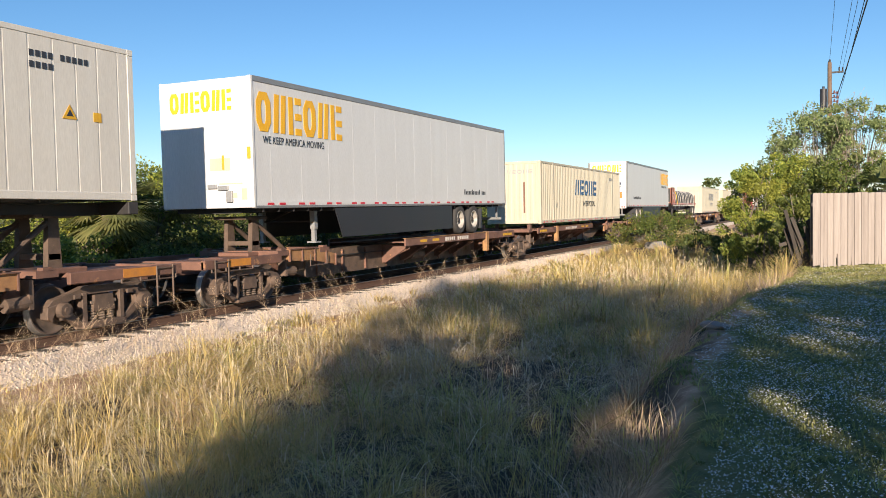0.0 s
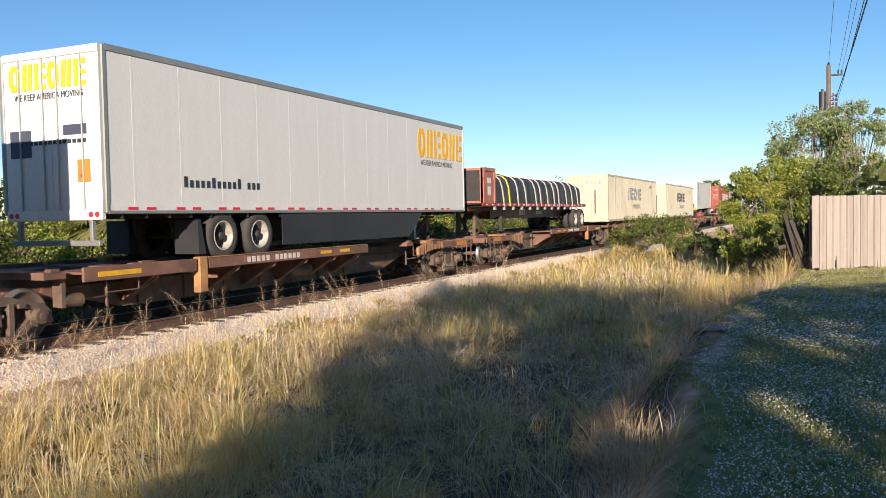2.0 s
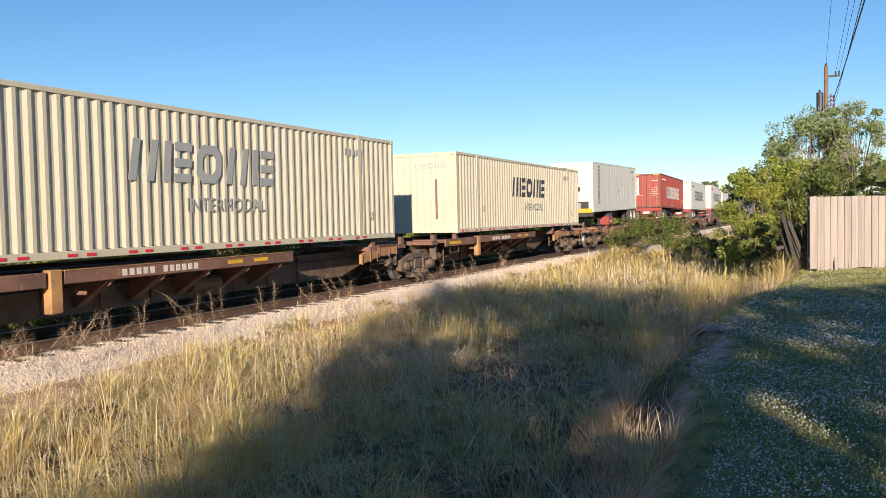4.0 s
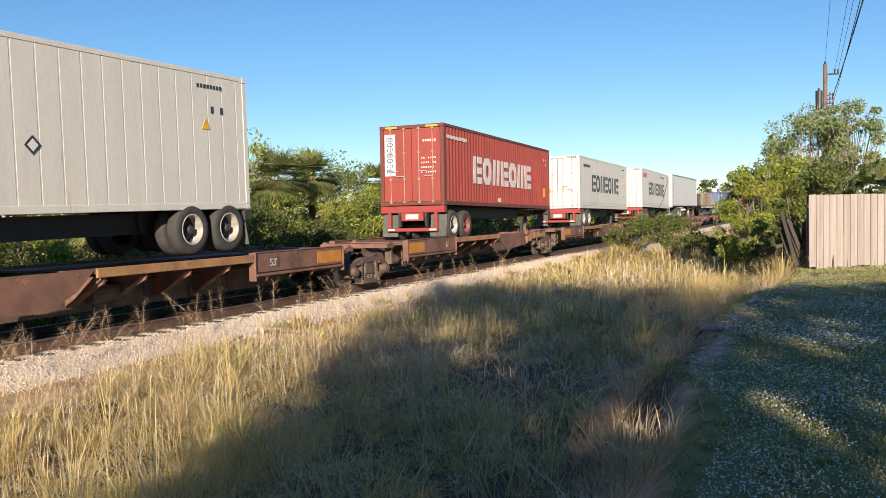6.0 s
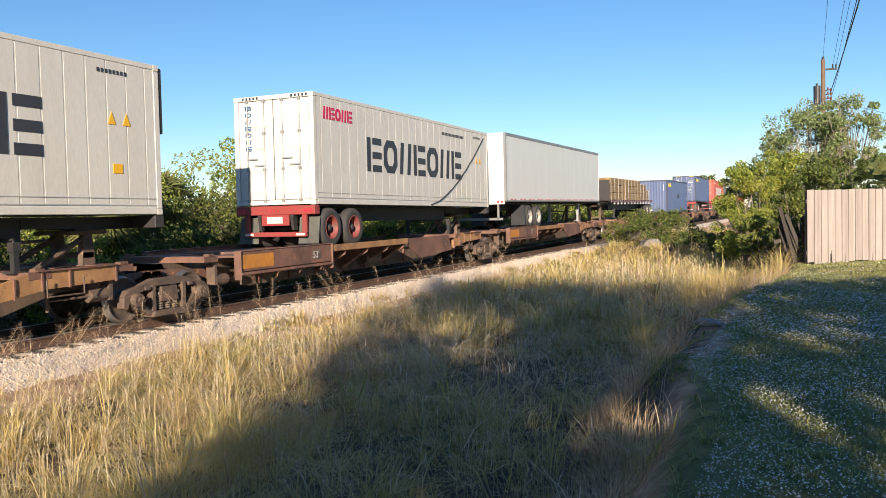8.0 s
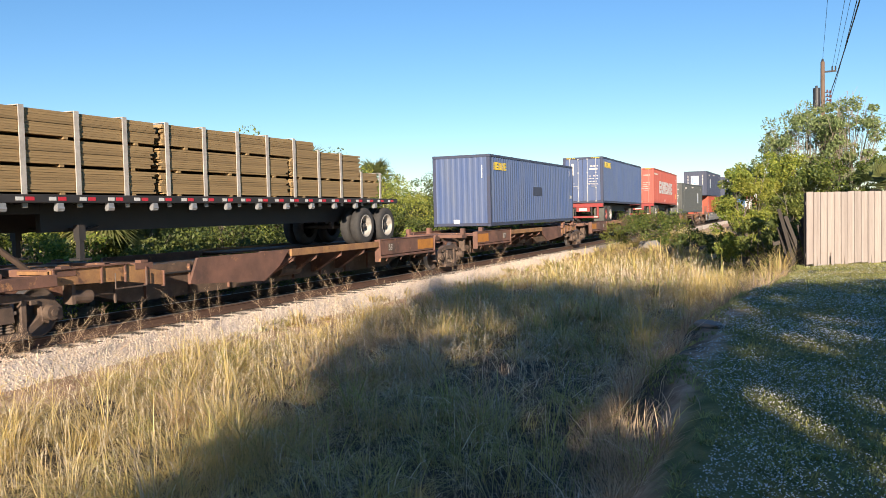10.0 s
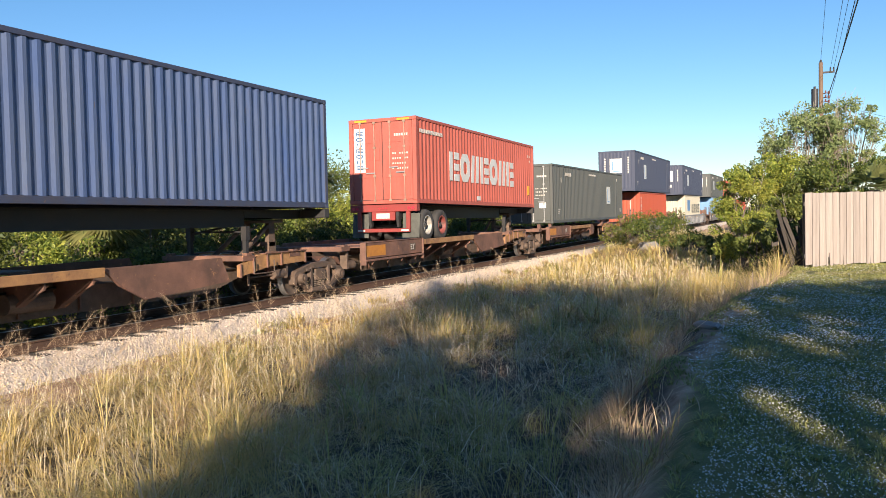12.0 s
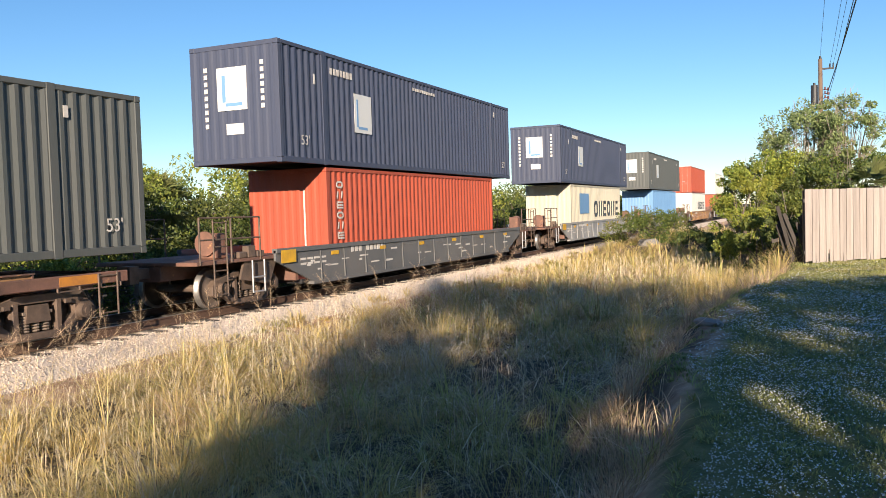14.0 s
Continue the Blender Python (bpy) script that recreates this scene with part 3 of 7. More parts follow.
# ---- containers and trailers ----
def wall_profile(length, kind):
    """(along, depth) points of a wall sheet: corrugated, grooved or ribbed."""
    pts = []
    if kind == "corrugated":
        n = max(1, round(length / 0.278))
        p = length / n
        for i in range(n):
            for f, d in ((0.0, 0.0), (0.26, 0.0), (0.5, 0.036), (0.76, 0.036)):
                pts.append(((i + f) * p, d))
        pts.append((length, 0.0))
    elif kind == "shallow":
        n = max(1, round(length / 0.25))
        p = length / n
        for i in range(n):
            for f, d in ((0.0, 0.0), (0.30, 0.0), (0.5, 0.010), (0.80, 0.010)):
                pts.append(((i + f) * p, d))
        pts.append((length, 0.0))
    elif kind == "grooved":
        n = max(1, round(length / 0.46))
        p = length / n
        for i in range(n):
            for f, d in ((0.0, 0.0), (0.46, 0.0), (0.475, 0.004), (0.525, 0.004), (0.54, 0.0)):
                pts.append(((i + f) * p, d))
        pts.append((length, 0.0))
    else:
        n = max(1, round(length / 1.22))
        p = length / n
        for i in range(n):
            for f, d in ((0.0, 0.002), (0.478, 0.002), (0.482, 0.0), (0.518, 0.0), (0.522, 0.002)):
                pts.append(((i + f) * p, d))
        pts.append((length, 0.002))
    return pts


def sheet(kind, length, z0, z1, origin, along, inward):
    """A folded wall sheet with a back, from origin along one axis; depth goes inward."""
    bm = bmesh.new()
    o, a, n = Vector(origin), Vector(along), Vector(inward)
    lo, hi = [], []
    for s, d in wall_profile(length, kind):
        p = o + a * s + n * d
        lo.append(bm.verts.new((p.x, p.y, z0)))
        hi.append(bm.verts.new((p.x, p.y, z1)))
    for i in range(len(lo) - 1):
        bm.faces.new((lo[i], lo[i + 1], hi[i + 1], hi[i]))
    e0, e1 = o + n * 0.06, o + a * length + n * 0.06
    b = [bm.verts.new(v) for v in ((e0.x, e0.y, z0), (e1.x, e1.y, z0), (e1.x, e1.y, z1), (e0.x, e0.y, z1))]
    bm.faces.new(b)
    bm.faces.new([*lo, b[1], b[0]])
    bm.faces.new([*hi[::-1], b[3], b[2]])
    bm.faces.new((lo[0], hi[0], b[3], b[0]))
    bm.faces.new((lo[-1], hi[-1], b[2], b[1]))
    return bm


def container_body(top, L, W, H, paint, kind="corrugated", doors=True, posts=(), rail=None, end_kind=None, casting=None, roof=None):
    """Frame, walls, roof, doors at the end that faces -x, and corner castings."""
    w, rail = W / 2, rail or paint
    casting = casting or rail
    rb, rt, pw = 0.15, 0.10, 0.14
    for sgn, nm in ((-1, "near"), (1, "far")):
        part("side_panel", sheet(kind, L - 2 * pw, rb, H - rt, (pw, sgn * (w - 0.012), 0), (1, 0, 0), (0, -sgn, 0)), paint, top)
        ya, yb = sorted((sgn * w, sgn * (w - 0.07)))
        boxes("bottom_rail", rail, top, [(pw, L - pw, ya, yb, 0.015, rb)], bevel=0.008)
        boxes("top_rail", rail, top, [(pw, L - pw, ya, yb, H - rt, H - 0.005)], bevel=0.008)
        for px in posts:
            boxes("intermediate_post", rail, top, [(px - 0.09, px + 0.09, sgn * (w + 0.006) if sgn < 0 else w - 0.06, -w + 0.06 if sgn < 0 else w + 0.006, 0.0, H + 0.004)], bevel=0.01)
    for cx in (0, L - pw):
        for sgn in (-1, 1):
            ya, yb = sorted((sgn * w, sgn * (w - pw)))
            boxes("corner_post", rail, top, [(cx, cx + pw, ya, yb, 0.12, H - 0.12)], bevel=0.012)
            for zc in (0.0, H - 0.12):
                boxes("corner_casting", casting, top, [(cx - 0.004, cx + pw + 0.004, ya - 0.004, yb + 0.004, zc, zc + 0.12)], bevel=0.015)
    boxes("roof", roof or paint, top, [(0.06, L - 0.06, -w + 0.04, w - 0.04, H - 0.06, H - 0.012)], bevel=0.01)
    boxes("floor", M["dark"], top, [(0.06, L - 0.06, -w + 0.04, w - 0.04, 0.10, 0.16)])
    part("end_wall", sheet(end_kind or kind, W - 2 * pw, 0.14, H - 0.10, (L - 0.012, -w + pw, 0), (0, 1, 0), (-1, 0, 0)), paint, top)
    for cx in (0.0, L - 0.1):
        boxes("end_sill", rail, top, [(cx + 0.004, cx + 0.096, -w + pw, w - pw, 0.02, 0.14)], bevel=0.008)
        boxes("end_header", rail, top, [(cx + 0.004, cx + 0.096, -w + pw, w - pw, H - 0.12, H - 0.006)], bevel=0.008)
    if not doors:
        part("end_wall", sheet(end_kind or kind, W - 2 * pw, 0.14, H - 0.12, (0.012, -w + pw, 0), (0, 1, 0), (1, 0, 0)), paint, top)
        return
    half = (W - 2 * pw) / 2
    for k in (0, 1):
        y0 = -w + pw + k * half
        bm = bmesh.new()
        box(bm, 0.022, 0.06, y0 + 0.014, y0 + half - 0.014, 0.155, H - 0.135)
        door = part("door", bm, paint, top)
        boxes("door_seal", M["dark"], door, [(0.04, 0.07, y0 + 0.002, y0 + half - 0.002, 0.142, H - 0.122)])
        for j in range(4):
            zz = 0.30 + j * (H - 0.75) / 3.6
            boxes("pressed_panel", paint, door, [(0.012, 0.03, y0 + 0.10, y0 + half - 0.10, zz, zz + (H - 0.75) / 5.2)])
        for q in (0.26, 0.74):
            bm = bmesh.new()
            yy = y0 + half * q
            rod(bm, (-0.004, yy, 0.10), (-0.004, yy, H - 0.10), 0.017, 8)
            for zz in (0.13, H * 0.33, H * 0.66, H - 0.14):
                box(bm, -0.02, 0.024, yy - 0.045, yy + 0.045, zz - 0.035, zz + 0.035)
            part("lock_rod", bm, M["grey_rail"] if paint in (M["reefer"], M["cream"]) else (M["metal_grey"] if paint not in (M["red"], M["orange_red"], M["coral"]) else M["rod"]), door)
            bm = bmesh.new()
            box(bm, -0.035, -0.012, yy - 0.02, yy + (0.30 if q < 0.5 else -0.30), H * 0.36, H * 0.36 + 0.035) if q < 0.5 else box(bm, -0.035, -0.012, yy - 0.30, yy + 0.02, H * 0.42, H * 0.42 + 0.035)
            part("door_handle", bm, M["metal_grey"], door)


def tyre_mesh():
    bm = bmesh.new()
    lathe(bm, [(0.30, -0.115), (0.36, -0.135), (0.455, -0.13), (0.495, -0.10), (0.51, -0.05), (0.51, 0.05), (0.495, 0.10), (0.455, 0.13), (0.36, 0.135), (0.30, 0.115)], 32, caps=False)
    return finish("tyre", bm, M["tyre"])


def rim_mesh(material):
    bm = bmesh.new()
    lathe(bm, [(0.315, -0.125), (0.305, -0.135), (0.285, -0.128), (0.272, -0.10), (0.262, 0.09), (0.25, 0.10)], 28, caps=False)
    return finish("rim", bm, material)


TYRE, RIM, RIM_RED = tyre_mesh(), rim_mesh(M["rim"]), rim_mesh(M["rim_red"])


def hub_mesh():
    bm = bmesh.new()
    for i in range(10):
        a = 2 * math.pi * i / 10
        rod(bm, (0.125 * math.cos(a), 0.02, 0.125 * math.sin(a)), (0.125 * math.cos(a), -0.005, 0.125 * math.sin(a)), 0.016, 6)
    lathe(bm, [(0.262, 0.085), (0.17, 0.07), (0.15, 0.02), (0.085, 0.015), (0.08, -0.07), (0.05, -0.085), (0.01, -0.09)], 20)
    return finish("hub", bm, M["dark"])


HUB = hub_mesh()


def running_gear(top, xs, z, reds=(), group_y=0.93):
    """Two axles of dual wheels with hangers, at the given stations; z is the wheel centre."""
    for i, x in enumerate(xs):
        for sgn in (-1, 1):
            for inner in (0, 1):
                ob = placed(part("wheel", TYRE, None, top), x, sgn * (1.10 - inner * 0.32), z)
                if not inner:
                    if sgn > 0:
                        ob.rotation_euler = (0, 0, math.pi)
                    part("rim", RIM_RED if i in reds else RIM, None, ob)
                    part("hub", HUB, None, ob)
        bm = bmesh.new()
        rod(bm, (x, -1.0, z), (x, 1.0, z), 0.065, 10)
        part("axle", bm, M["dark"], top)
    a, b = min(xs) - 0.75, max(xs) + 0.75
    bm = bmesh.new()
    for sgn in (-1, 1):
        box(bm, a, b, sgn * 0.5 - 0.05, sgn * 0.5 + 0.05, z + 0.28, z + 0.46)
        for x in (a + 0.1, (a + b) / 2, b - 0.1):
            prism(bm, [(x - 0.12, z + 0.30), (x + 0.12, z + 0.30), (x + 0.05, z - 0.05), (x - 0.05, z - 0.05)], sgn * 0.5 - 0.04, sgn * 0.5 + 0.04)
    part("suspension", bm, M["dark"], top)
    return a, b


def landing_legs(top, x, z_top, z_foot, material):
    for sgn in (-1, 1):
        bm = bmesh.new()
        y = sgn * 0.80
        box(bm, x - 0.07, x + 0.07, y - 0.07, y + 0.07, z_foot + 0.35, z_top)
        box(bm, x - 0.05, x + 0.05, y - 0.05, y + 0.05, z_foot + 0.03, z_foot + 0.40)
        box(bm, x - 0.13, x + 0.13, y - 0.13, y + 0.13, z_foot, z_foot + 0.04)
        part("landing_leg", bm, material, top)
    bm = bmesh.new()
    rod(bm, (x, -0.8, z_foot + 0.55), (x, 0.8, z_foot + 0.55), 0.025, 6)
    rod(bm, (x, -0.78, z_foot + 0.5), (x + 0.9, -0.45, z_top), 0.03, 6)
    rod(bm, (x, 0.78, z_foot + 0.5), (x + 0.9, 0.45, z_top), 0.03, 6)
    part("leg_brace", bm, M["dark"], top)


def chassis(name, L, doors_left, deck_z, label, reds=(), paint=None):
    """A container chassis: x 0..L, the wheels under the -x end; z = 0 is the car's deck."""
    top = root(name, label, "chassis", "container chassis on the train")
    paint = paint or M["chassis_red"]
    h = deck_z
    for sgn in (-1, 1):
        bm = bmesh.new()
        y = sgn * 0.45
        box(bm, 0.25, L - 0.2, y - 0.07, y + 0.07, h - 0.05, h - 0.02)
        box(bm, 0.25, L - 2.6, y - 0.015, y + 0.015, h - 0.40, h - 0.05)
        box(bm, 0.25, L - 2.6, y - 0.07, y + 0.07, h - 0.43, h - 0.40)
        part("main_beam", bm, M["dark"], top)
        boxes("neck_beam", M["dark"], top, [(L - 2.598, L - 0.2, y - 0.03, y + 0.03, h - 0.22, h - 0.052)])
    bm = bmesh.new()
    for i in range(14):
        x = 0.9 + i * (L - 1.8) / 13
        box(bm, x - 0.04, x + 0.04, -0.43, 0.43, h - 0.20, h - 0.07)
    part("underframe", bm, M["dark"], top)
    for x in (0.14, L - 0.14):
        boxes("bolster", paint if x < 1 else M["dark"], top, [(x - 0.12, x + 0.12, -1.21, 1.21, h - 0.24, h - 0.008)], bevel=0.015)
    rear = boxes("rear_bumper", paint, top, [(0.02, 0.12, -0.95, -0.82, 0.38, h - 0.24), (0.02, 0.12, 0.82, 0.95, 0.38, h - 0.24), (0.0, 0.10, -0.95, 0.95, 0.30, 0.42), (0.02, 0.1, -0.42, 0.42, h - 0.52, h - 0.24)], bevel=0.012)
    bars([(-0.24, 0.24, h - 0.46, h - 0.29)], M["worn_white"], rear, x_end=0.016, name="plate_holder")
    bars([(-0.92, -0.66, 0.33, 0.39), (0.66, 0.92, 0.33, 0.39)], M["worn_white"], rear, x_end=-0.004, name="reflective_tape")
    for y in (-1.08, -0.94, 0.94, 1.08, -0.12, 0, 0.12):
        bm = bmesh.new()
        rod(bm, (0.05, y, h - 0.13), (0.0, y, h - 0.13), 0.05 if abs(y) > 0.5 else 0.025, 12)
        part("tail_lamp", bm, M["red_tape"], rear)
    xs = (0.80, 1.95)
    for sgn in (-1, 1):
        bm = bmesh.new()
        prism(bm, [(0.24, h - 0.30), (0.26, h - 0.30), (0.16, 0.12), (0.14, 0.12)], sgn * 1.22, sgn * 0.62)
        part("mud_flap", bm, M["flap"], top, "black rubber mud flap, paled as if sunlit")
    running_gear(top, xs, 0.515, reds)
    landing_legs(top, L - 3.0, h - 0.42, 0.10, M["dark"])
    boxes("kingpin_plate", M["dark"], top, [(L - 1.5, L - 0.4, -0.5, 0.5, h - 0.25, h - 0.22)])
    return top


def trailer(name, L, W, H, floor, label, wheels_left, skirt=True, side="panel", top_rail=None, reds=()):
    """A dry van trailer, its lower rail at height floor over the car's deck."""
    top = root(name, label, "trailer", "truck trailers on the train")
    w = W / 2
    p = M["white"]
    for sgn in (-1, 1):
        part("side_panel", sheet(side, L - 0.16, floor + 0.16, floor + H - 0.12, (0.08, sgn * (w - 0.01), 0), (1, 0, 0), (0, -sgn, 0)), p, top)
        ya, yb = sorted((sgn * (w + 0.004), sgn * (w - 0.05)))
        boxes("bottom_rail", M["grey_rail"], top, [(0.06, L - 0.06, ya, yb, floor, floor + 0.06)], bevel=0.01)
        boxes("lower_band", p, top, [(0.07, L - 0.07, ya + 0.002, yb - 0.002, floor + 0.06, floor + 0.165)])
        boxes("top_rail", M["grey_rail"], top, [(0.06, L - 0.06, ya, yb, floor + H - 0.13, floor + H)], bevel=0.012)
    boxes("roof", p, top, [(0.05, L - 0.05, -w + 0.05, w - 0.05, floor + H - 0.04, floor + H - 0.012)])
    boxes("floor", M["dark"], top, [(0.1, L - 0.1, -w + 0.06, w - 0.06, floor + 0.02, floor + 0.10)])
    for cx in (0.0, L - 0.11):
        for sgn in (-1, 1):
            ya, yb = sorted((sgn * (w + 0.002), sgn * (w - 0.10)))
            boxes("corner_post", M["grey_rail"] if (cx == 0.0) == wheels_left else p, top, [(cx, cx + 0.11, ya, yb, floor + 0.01, floor + H - 0.005)], bevel=0.02)
    nose, tail = (0.0, L) if not wheels_left else (L, 0.0)
    s = 1 if wheels_left else -1
    xa, xb = sorted((tail + s * 0.02, tail + s * 0.07))
    for k in (0, 1):
        d = boxes("door", p, top, [(xa, xb, -w + 0.10 + k * (w - 0.10) + 0.005, -w + 0.10 + (k + 1) * (w - 0.10) - 0.005, floor + 0.10, floor + H - 0.14)], bevel=0.006)
        bm = bmesh.new()
        for q in (0.35, 0.85) if k == 0 else (0.15, 0.65):
            y = -w + 0.10 + (k + q) * (w - 0.10)
            rod(bm, (tail, y, floor + 0.08), (tail, y, floor + H - 0.10), 0.016, 8)
        part("lock_rod", bm, M["metal_grey"], d)
    xa, xb = sorted((tail, tail + s * 0.09))
    boxes("rear_sill", p, top, [(xa, xb, -w + 0.10, w - 0.10, floor - 0.10, floor + 0.10)], bevel=0.01)
    boxes("rear_header", p, top, [(xa, xb, -w + 0.10, w - 0.10, floor + H - 0.14, floor + H)], bevel=0.01)
    boxes("rear_guard", M["grey_rail"], top, [(xa, xb, -0.95, -0.87, 0.48, floor - 0.1), (xa, xb, 0.87, 0.95, 0.48, floor - 0.1), (xa, xb, -1.1, 1.1, 0.42, 0.52)], bevel=0.01)
    xa, xb = sorted((nose, nose + (1 if nose == 0 else -1) * 0.06))
    boxes("nose_panel", p, top, [(xa + 0.004, xb, -w + 0.10, w - 0.10, floor + 0.02, floor + H - 0.02)], bevel=0.01)
    xs = (tail + s * 3.20, tail + s * 4.45)
    running_gear(top, xs, 0.515, reds)
    bm = bmesh.new()
    for i in range(int(L / 0.6)):
        box(bm, 0.4 + i * 0.6, 0.45 + i * 0.6, -w + 0.06, w - 0.06, floor - 0.08, floor + 0.02)
    part("underframe", bm, M["dark"], top)
    lx = nose + (3.1 if nose == 0 else -3.1)
    landing_legs(top, lx, floor - 0.05, 0.12, M["metal_grey"])
    xa, xb = sorted((nose + (0.35 if nose == 0 else -0.35), nose + (1.6 if nose == 0 else -1.6)))
    boxes("kingpin_plate", M["dark"], top, [(xa, xb, -0.7, 0.7, floor - 0.10, floor - 0.02)])
    if skirt:
        xa, xb = sorted((tail + s * 5.25, lx + s * -0.3)) if wheels_left else sorted((tail - 5.25, lx + 0.3))
        for sgn in (-1, 1):
            bm = bmesh.new()
            slope = 0.9
            if wheels_left:
                prism(bm, [(xa, floor - 0.02), (xb, floor - 0.02), (xb - slope, 0.24), (xa, 0.24)], sgn * (w - 0.05), sgn * (w - 0.03))
            else:
                prism(bm, [(xa, floor - 0.02), (xb, floor - 0.02), (xb, 0.24), (xa + slope * 0.4, 0.24)], sgn * (w - 0.05), sgn * (w - 0.03))
            part("side_skirt", bm, M["skirt"], top, "dark grey aerodynamic skirt")
    else:
        boxes("sliding_frame", M["dark"], top, [(min(xs) - 1.0, max(xs) + 1.0, -0.62, -0.50, floor - 0.28, floor - 0.06), (min(xs) - 1.0, max(xs) + 1.0, 0.50, 0.62, floor - 0.28, floor - 0.06)])
    for sgn in (-1, 1):
        q = tail + s * 2.42
        bm = bmesh.new()
        prism(bm, [(q - 0.02, 0.16), (q + s * 0.20, 0.16), (q + s * 0.06, floor - 0.12), (q - 0.02, floor - 0.12)], sgn * 1.24, sgn * 0.62)
        part("mud_flap", bm, M["skirt"], top, "dark rubber mud flap")
    for y in (-1.08, -0.93, 0.93, 1.08):
        bm = bmesh.new()
        rod(bm, (tail + s * 0.02, y, floor), (tail - s * 0.012, y, floor), 0.05, 12)
        part("tail_lamp", bm, M["red_tape"], top)
    n = int(L / 1.25)
    bars([(0.5 + i * (L - 1.3) / n + j * 0.45, 0.5 + i * (L - 1.3) / n + j * 0.45 + 0.24, floor + 0.075, floor + 0.125) for i in range(n) for j in (0, 1)], M["red_tape"], top, y=-w - 0.006, name="reflective_tape")
    return top


# ---- railway cars ----
def wheelset_mesh():
    bm = bmesh.new()
    rod(bm, (0, -1.0, 0), (0, 1.0, 0), 0.085, 12)
    me = finish("axle", bm, M["bogie"])
    bm = bmesh.new()
    lathe(bm, [(0.10, -0.09), (0.13, -0.07), (0.15, -0.03), (0.36, -0.02), (0.385, -0.065), (0.418, -0.07), (0.422, 0.02), (0.432, 0.03), (0.45, 0.055), (0.44, 0.07), (0.38, 0.07), (0.36, 0.02), (0.15, 0.03), (0.10, 0.09)], 28)
    wheel = finish("wheel", bm, M["wheel_face"])
    # only the rolling surface and the flange are polished
    wheel.materials.append(M["tread"])
    for f in wheel.polygons:
        c = f.center
        if math.hypot(c.x, c.z) > 0.40 and (abs(f.normal.y) < 0.75 or c.y > 0.04):
            f.material_index = 1
    return me, wheel


def side_frame_mesh():
    bm = bmesh.new()
    y0, y1 = -0.075, 0.075
    # top beam, bottom beam, columns and slanting arms leave the two triangular windows and the spring pocket
    prism(bm, [(-1.18, 0.50), (-1.05, 0.62), (-0.70, 0.68), (-0.40, 0.79), (0.40, 0.79), (0.70, 0.68), (1.05, 0.62), (1.18, 0.50), (1.0, 0.50), (0.70, 0.57), (0.40, 0.66), (-0.40, 0.66), (-0.70, 0.57), (-1.0, 0.50)], y0, y1)
    prism(bm, [(-0.50, 0.06), (0.50, 0.06), (0.44, 0.17), (-0.44, 0.17)], y0 - 0.06, y1 + 0.05)
    for s in (-1, 1):
        prism(bm, [(s * 0.36, 0.165), (s * 0.47, 0.165), (s * 0.47, 0.68), (s * 0.36, 0.68)], y0 - 0.02, y1)
        prism(bm, [(s * 0.46, 0.07), (s * 0.90, 0.32), (s * 0.80, 0.44), (s * 0.45, 0.20)], y0, y1)
        prism(bm, [(s * 0.76, 0.30), (s * 0.90, 0.25), (s * 0.94, 0.53), (s * 0.74, 0.55)], y0 - 0.012, y1 + 0.012)
        prism(bm, [(s * 0.93, 0.55), (s * 1.17, 0.50), (s * 1.19, 0.30), (s * 1.08, 0.26), (s * 1.04, 0.40), (s * 0.93, 0.44)], y0 - 0.012, y1 + 0.012)
        box(bm, *sorted((s * 0.52, s * 0.66)), y0 - 0.05, y0, 0.585, 0.66)
    bmesh.ops.bevel(bm, geom=bm.edges[:], offset=0.012, segments=1, affect="EDGES")
    frame_me = finish("side_frame", bm, M["bogie"])
    bm = bmesh.new()
    for k in range(3):
        x = -0.19 + k * 0.19
        for j in range(6):
            lathe_z(bm, x, 0.20 + j * 0.047, 0.082, 0.017)
        box(bm, x - 0.09, x + 0.09, -0.09, 0.09, 0.47, 0.52)
    spring = finish("spring", bm, M["spring"])
    bm = bmesh.new()
    rod(bm, (0, 0.02, 0), (0, -0.15, 0), 0.135, 16, 0.12)
    rod(bm, (0, -0.15, 0), (0, -0.175, 0), 0.06, 8)
    cap = finish("bearing_cap", bm, M["bogie"])
    bm = bmesh.new()
    prism(bm, [(-0.24, 0.34), (0.24, 0.34), (0.2, 0.62), (-0.2, 0.62)], -1.1, 1.1)
    box(bm, -0.28, 0.28, -0.4, 0.4, 0.6, 0.80)
    bolster = finish("truck", bm, M["bogie"])
    return frame_me, spring, cap, bolster


def lathe_z(bm, x, z, r, h):
    rings = []
    for rr, zz in ((r * 0.8, z - h), (r, z), (r * 0.8, z + h)):
        rings.append([bm.verts.new((x + rr * math.cos(a), rr * math.sin(a), zz)) for a in (2 * math.pi * i / 10 for i in range(10))])
    for p, q in zip(rings, rings[1:]):
        for i in range(10):
            bm.faces.new((p[i], p[(i + 1) % 10], q[(i + 1) % 10], q[i]))
    bm.faces.new(rings[0][::-1]), bm.faces.new(rings[-1])


def brake_beam_mesh():
    bm = bmesh.new()
    for s in (-1, 1):
        box(bm, *sorted((s * 0.34, s * 0.42)), -0.86, 0.86, 0.26, 0.34)
        for y in (-0.755, 0.755):
            prism(bm, [(s * 0.40, 0.30), (s * 0.47, 0.27), (s * 0.44, 0.52), (s * 0.39, 0.50)], y - 0.05, y + 0.05)
        rod(bm, (s * 0.40, -0.60, 0.31), (s * 0.05, -0.60, 0.72), 0.022, 6)
    rod(bm, (-0.7, -0.45, 0.24), (0.7, -0.45, 0.24), 0.02, 6)
    return finish("brake_beam", bm, M["bogie"])


AXLE, WHEEL = wheelset_mesh()
BRAKE = brake_beam_mesh()
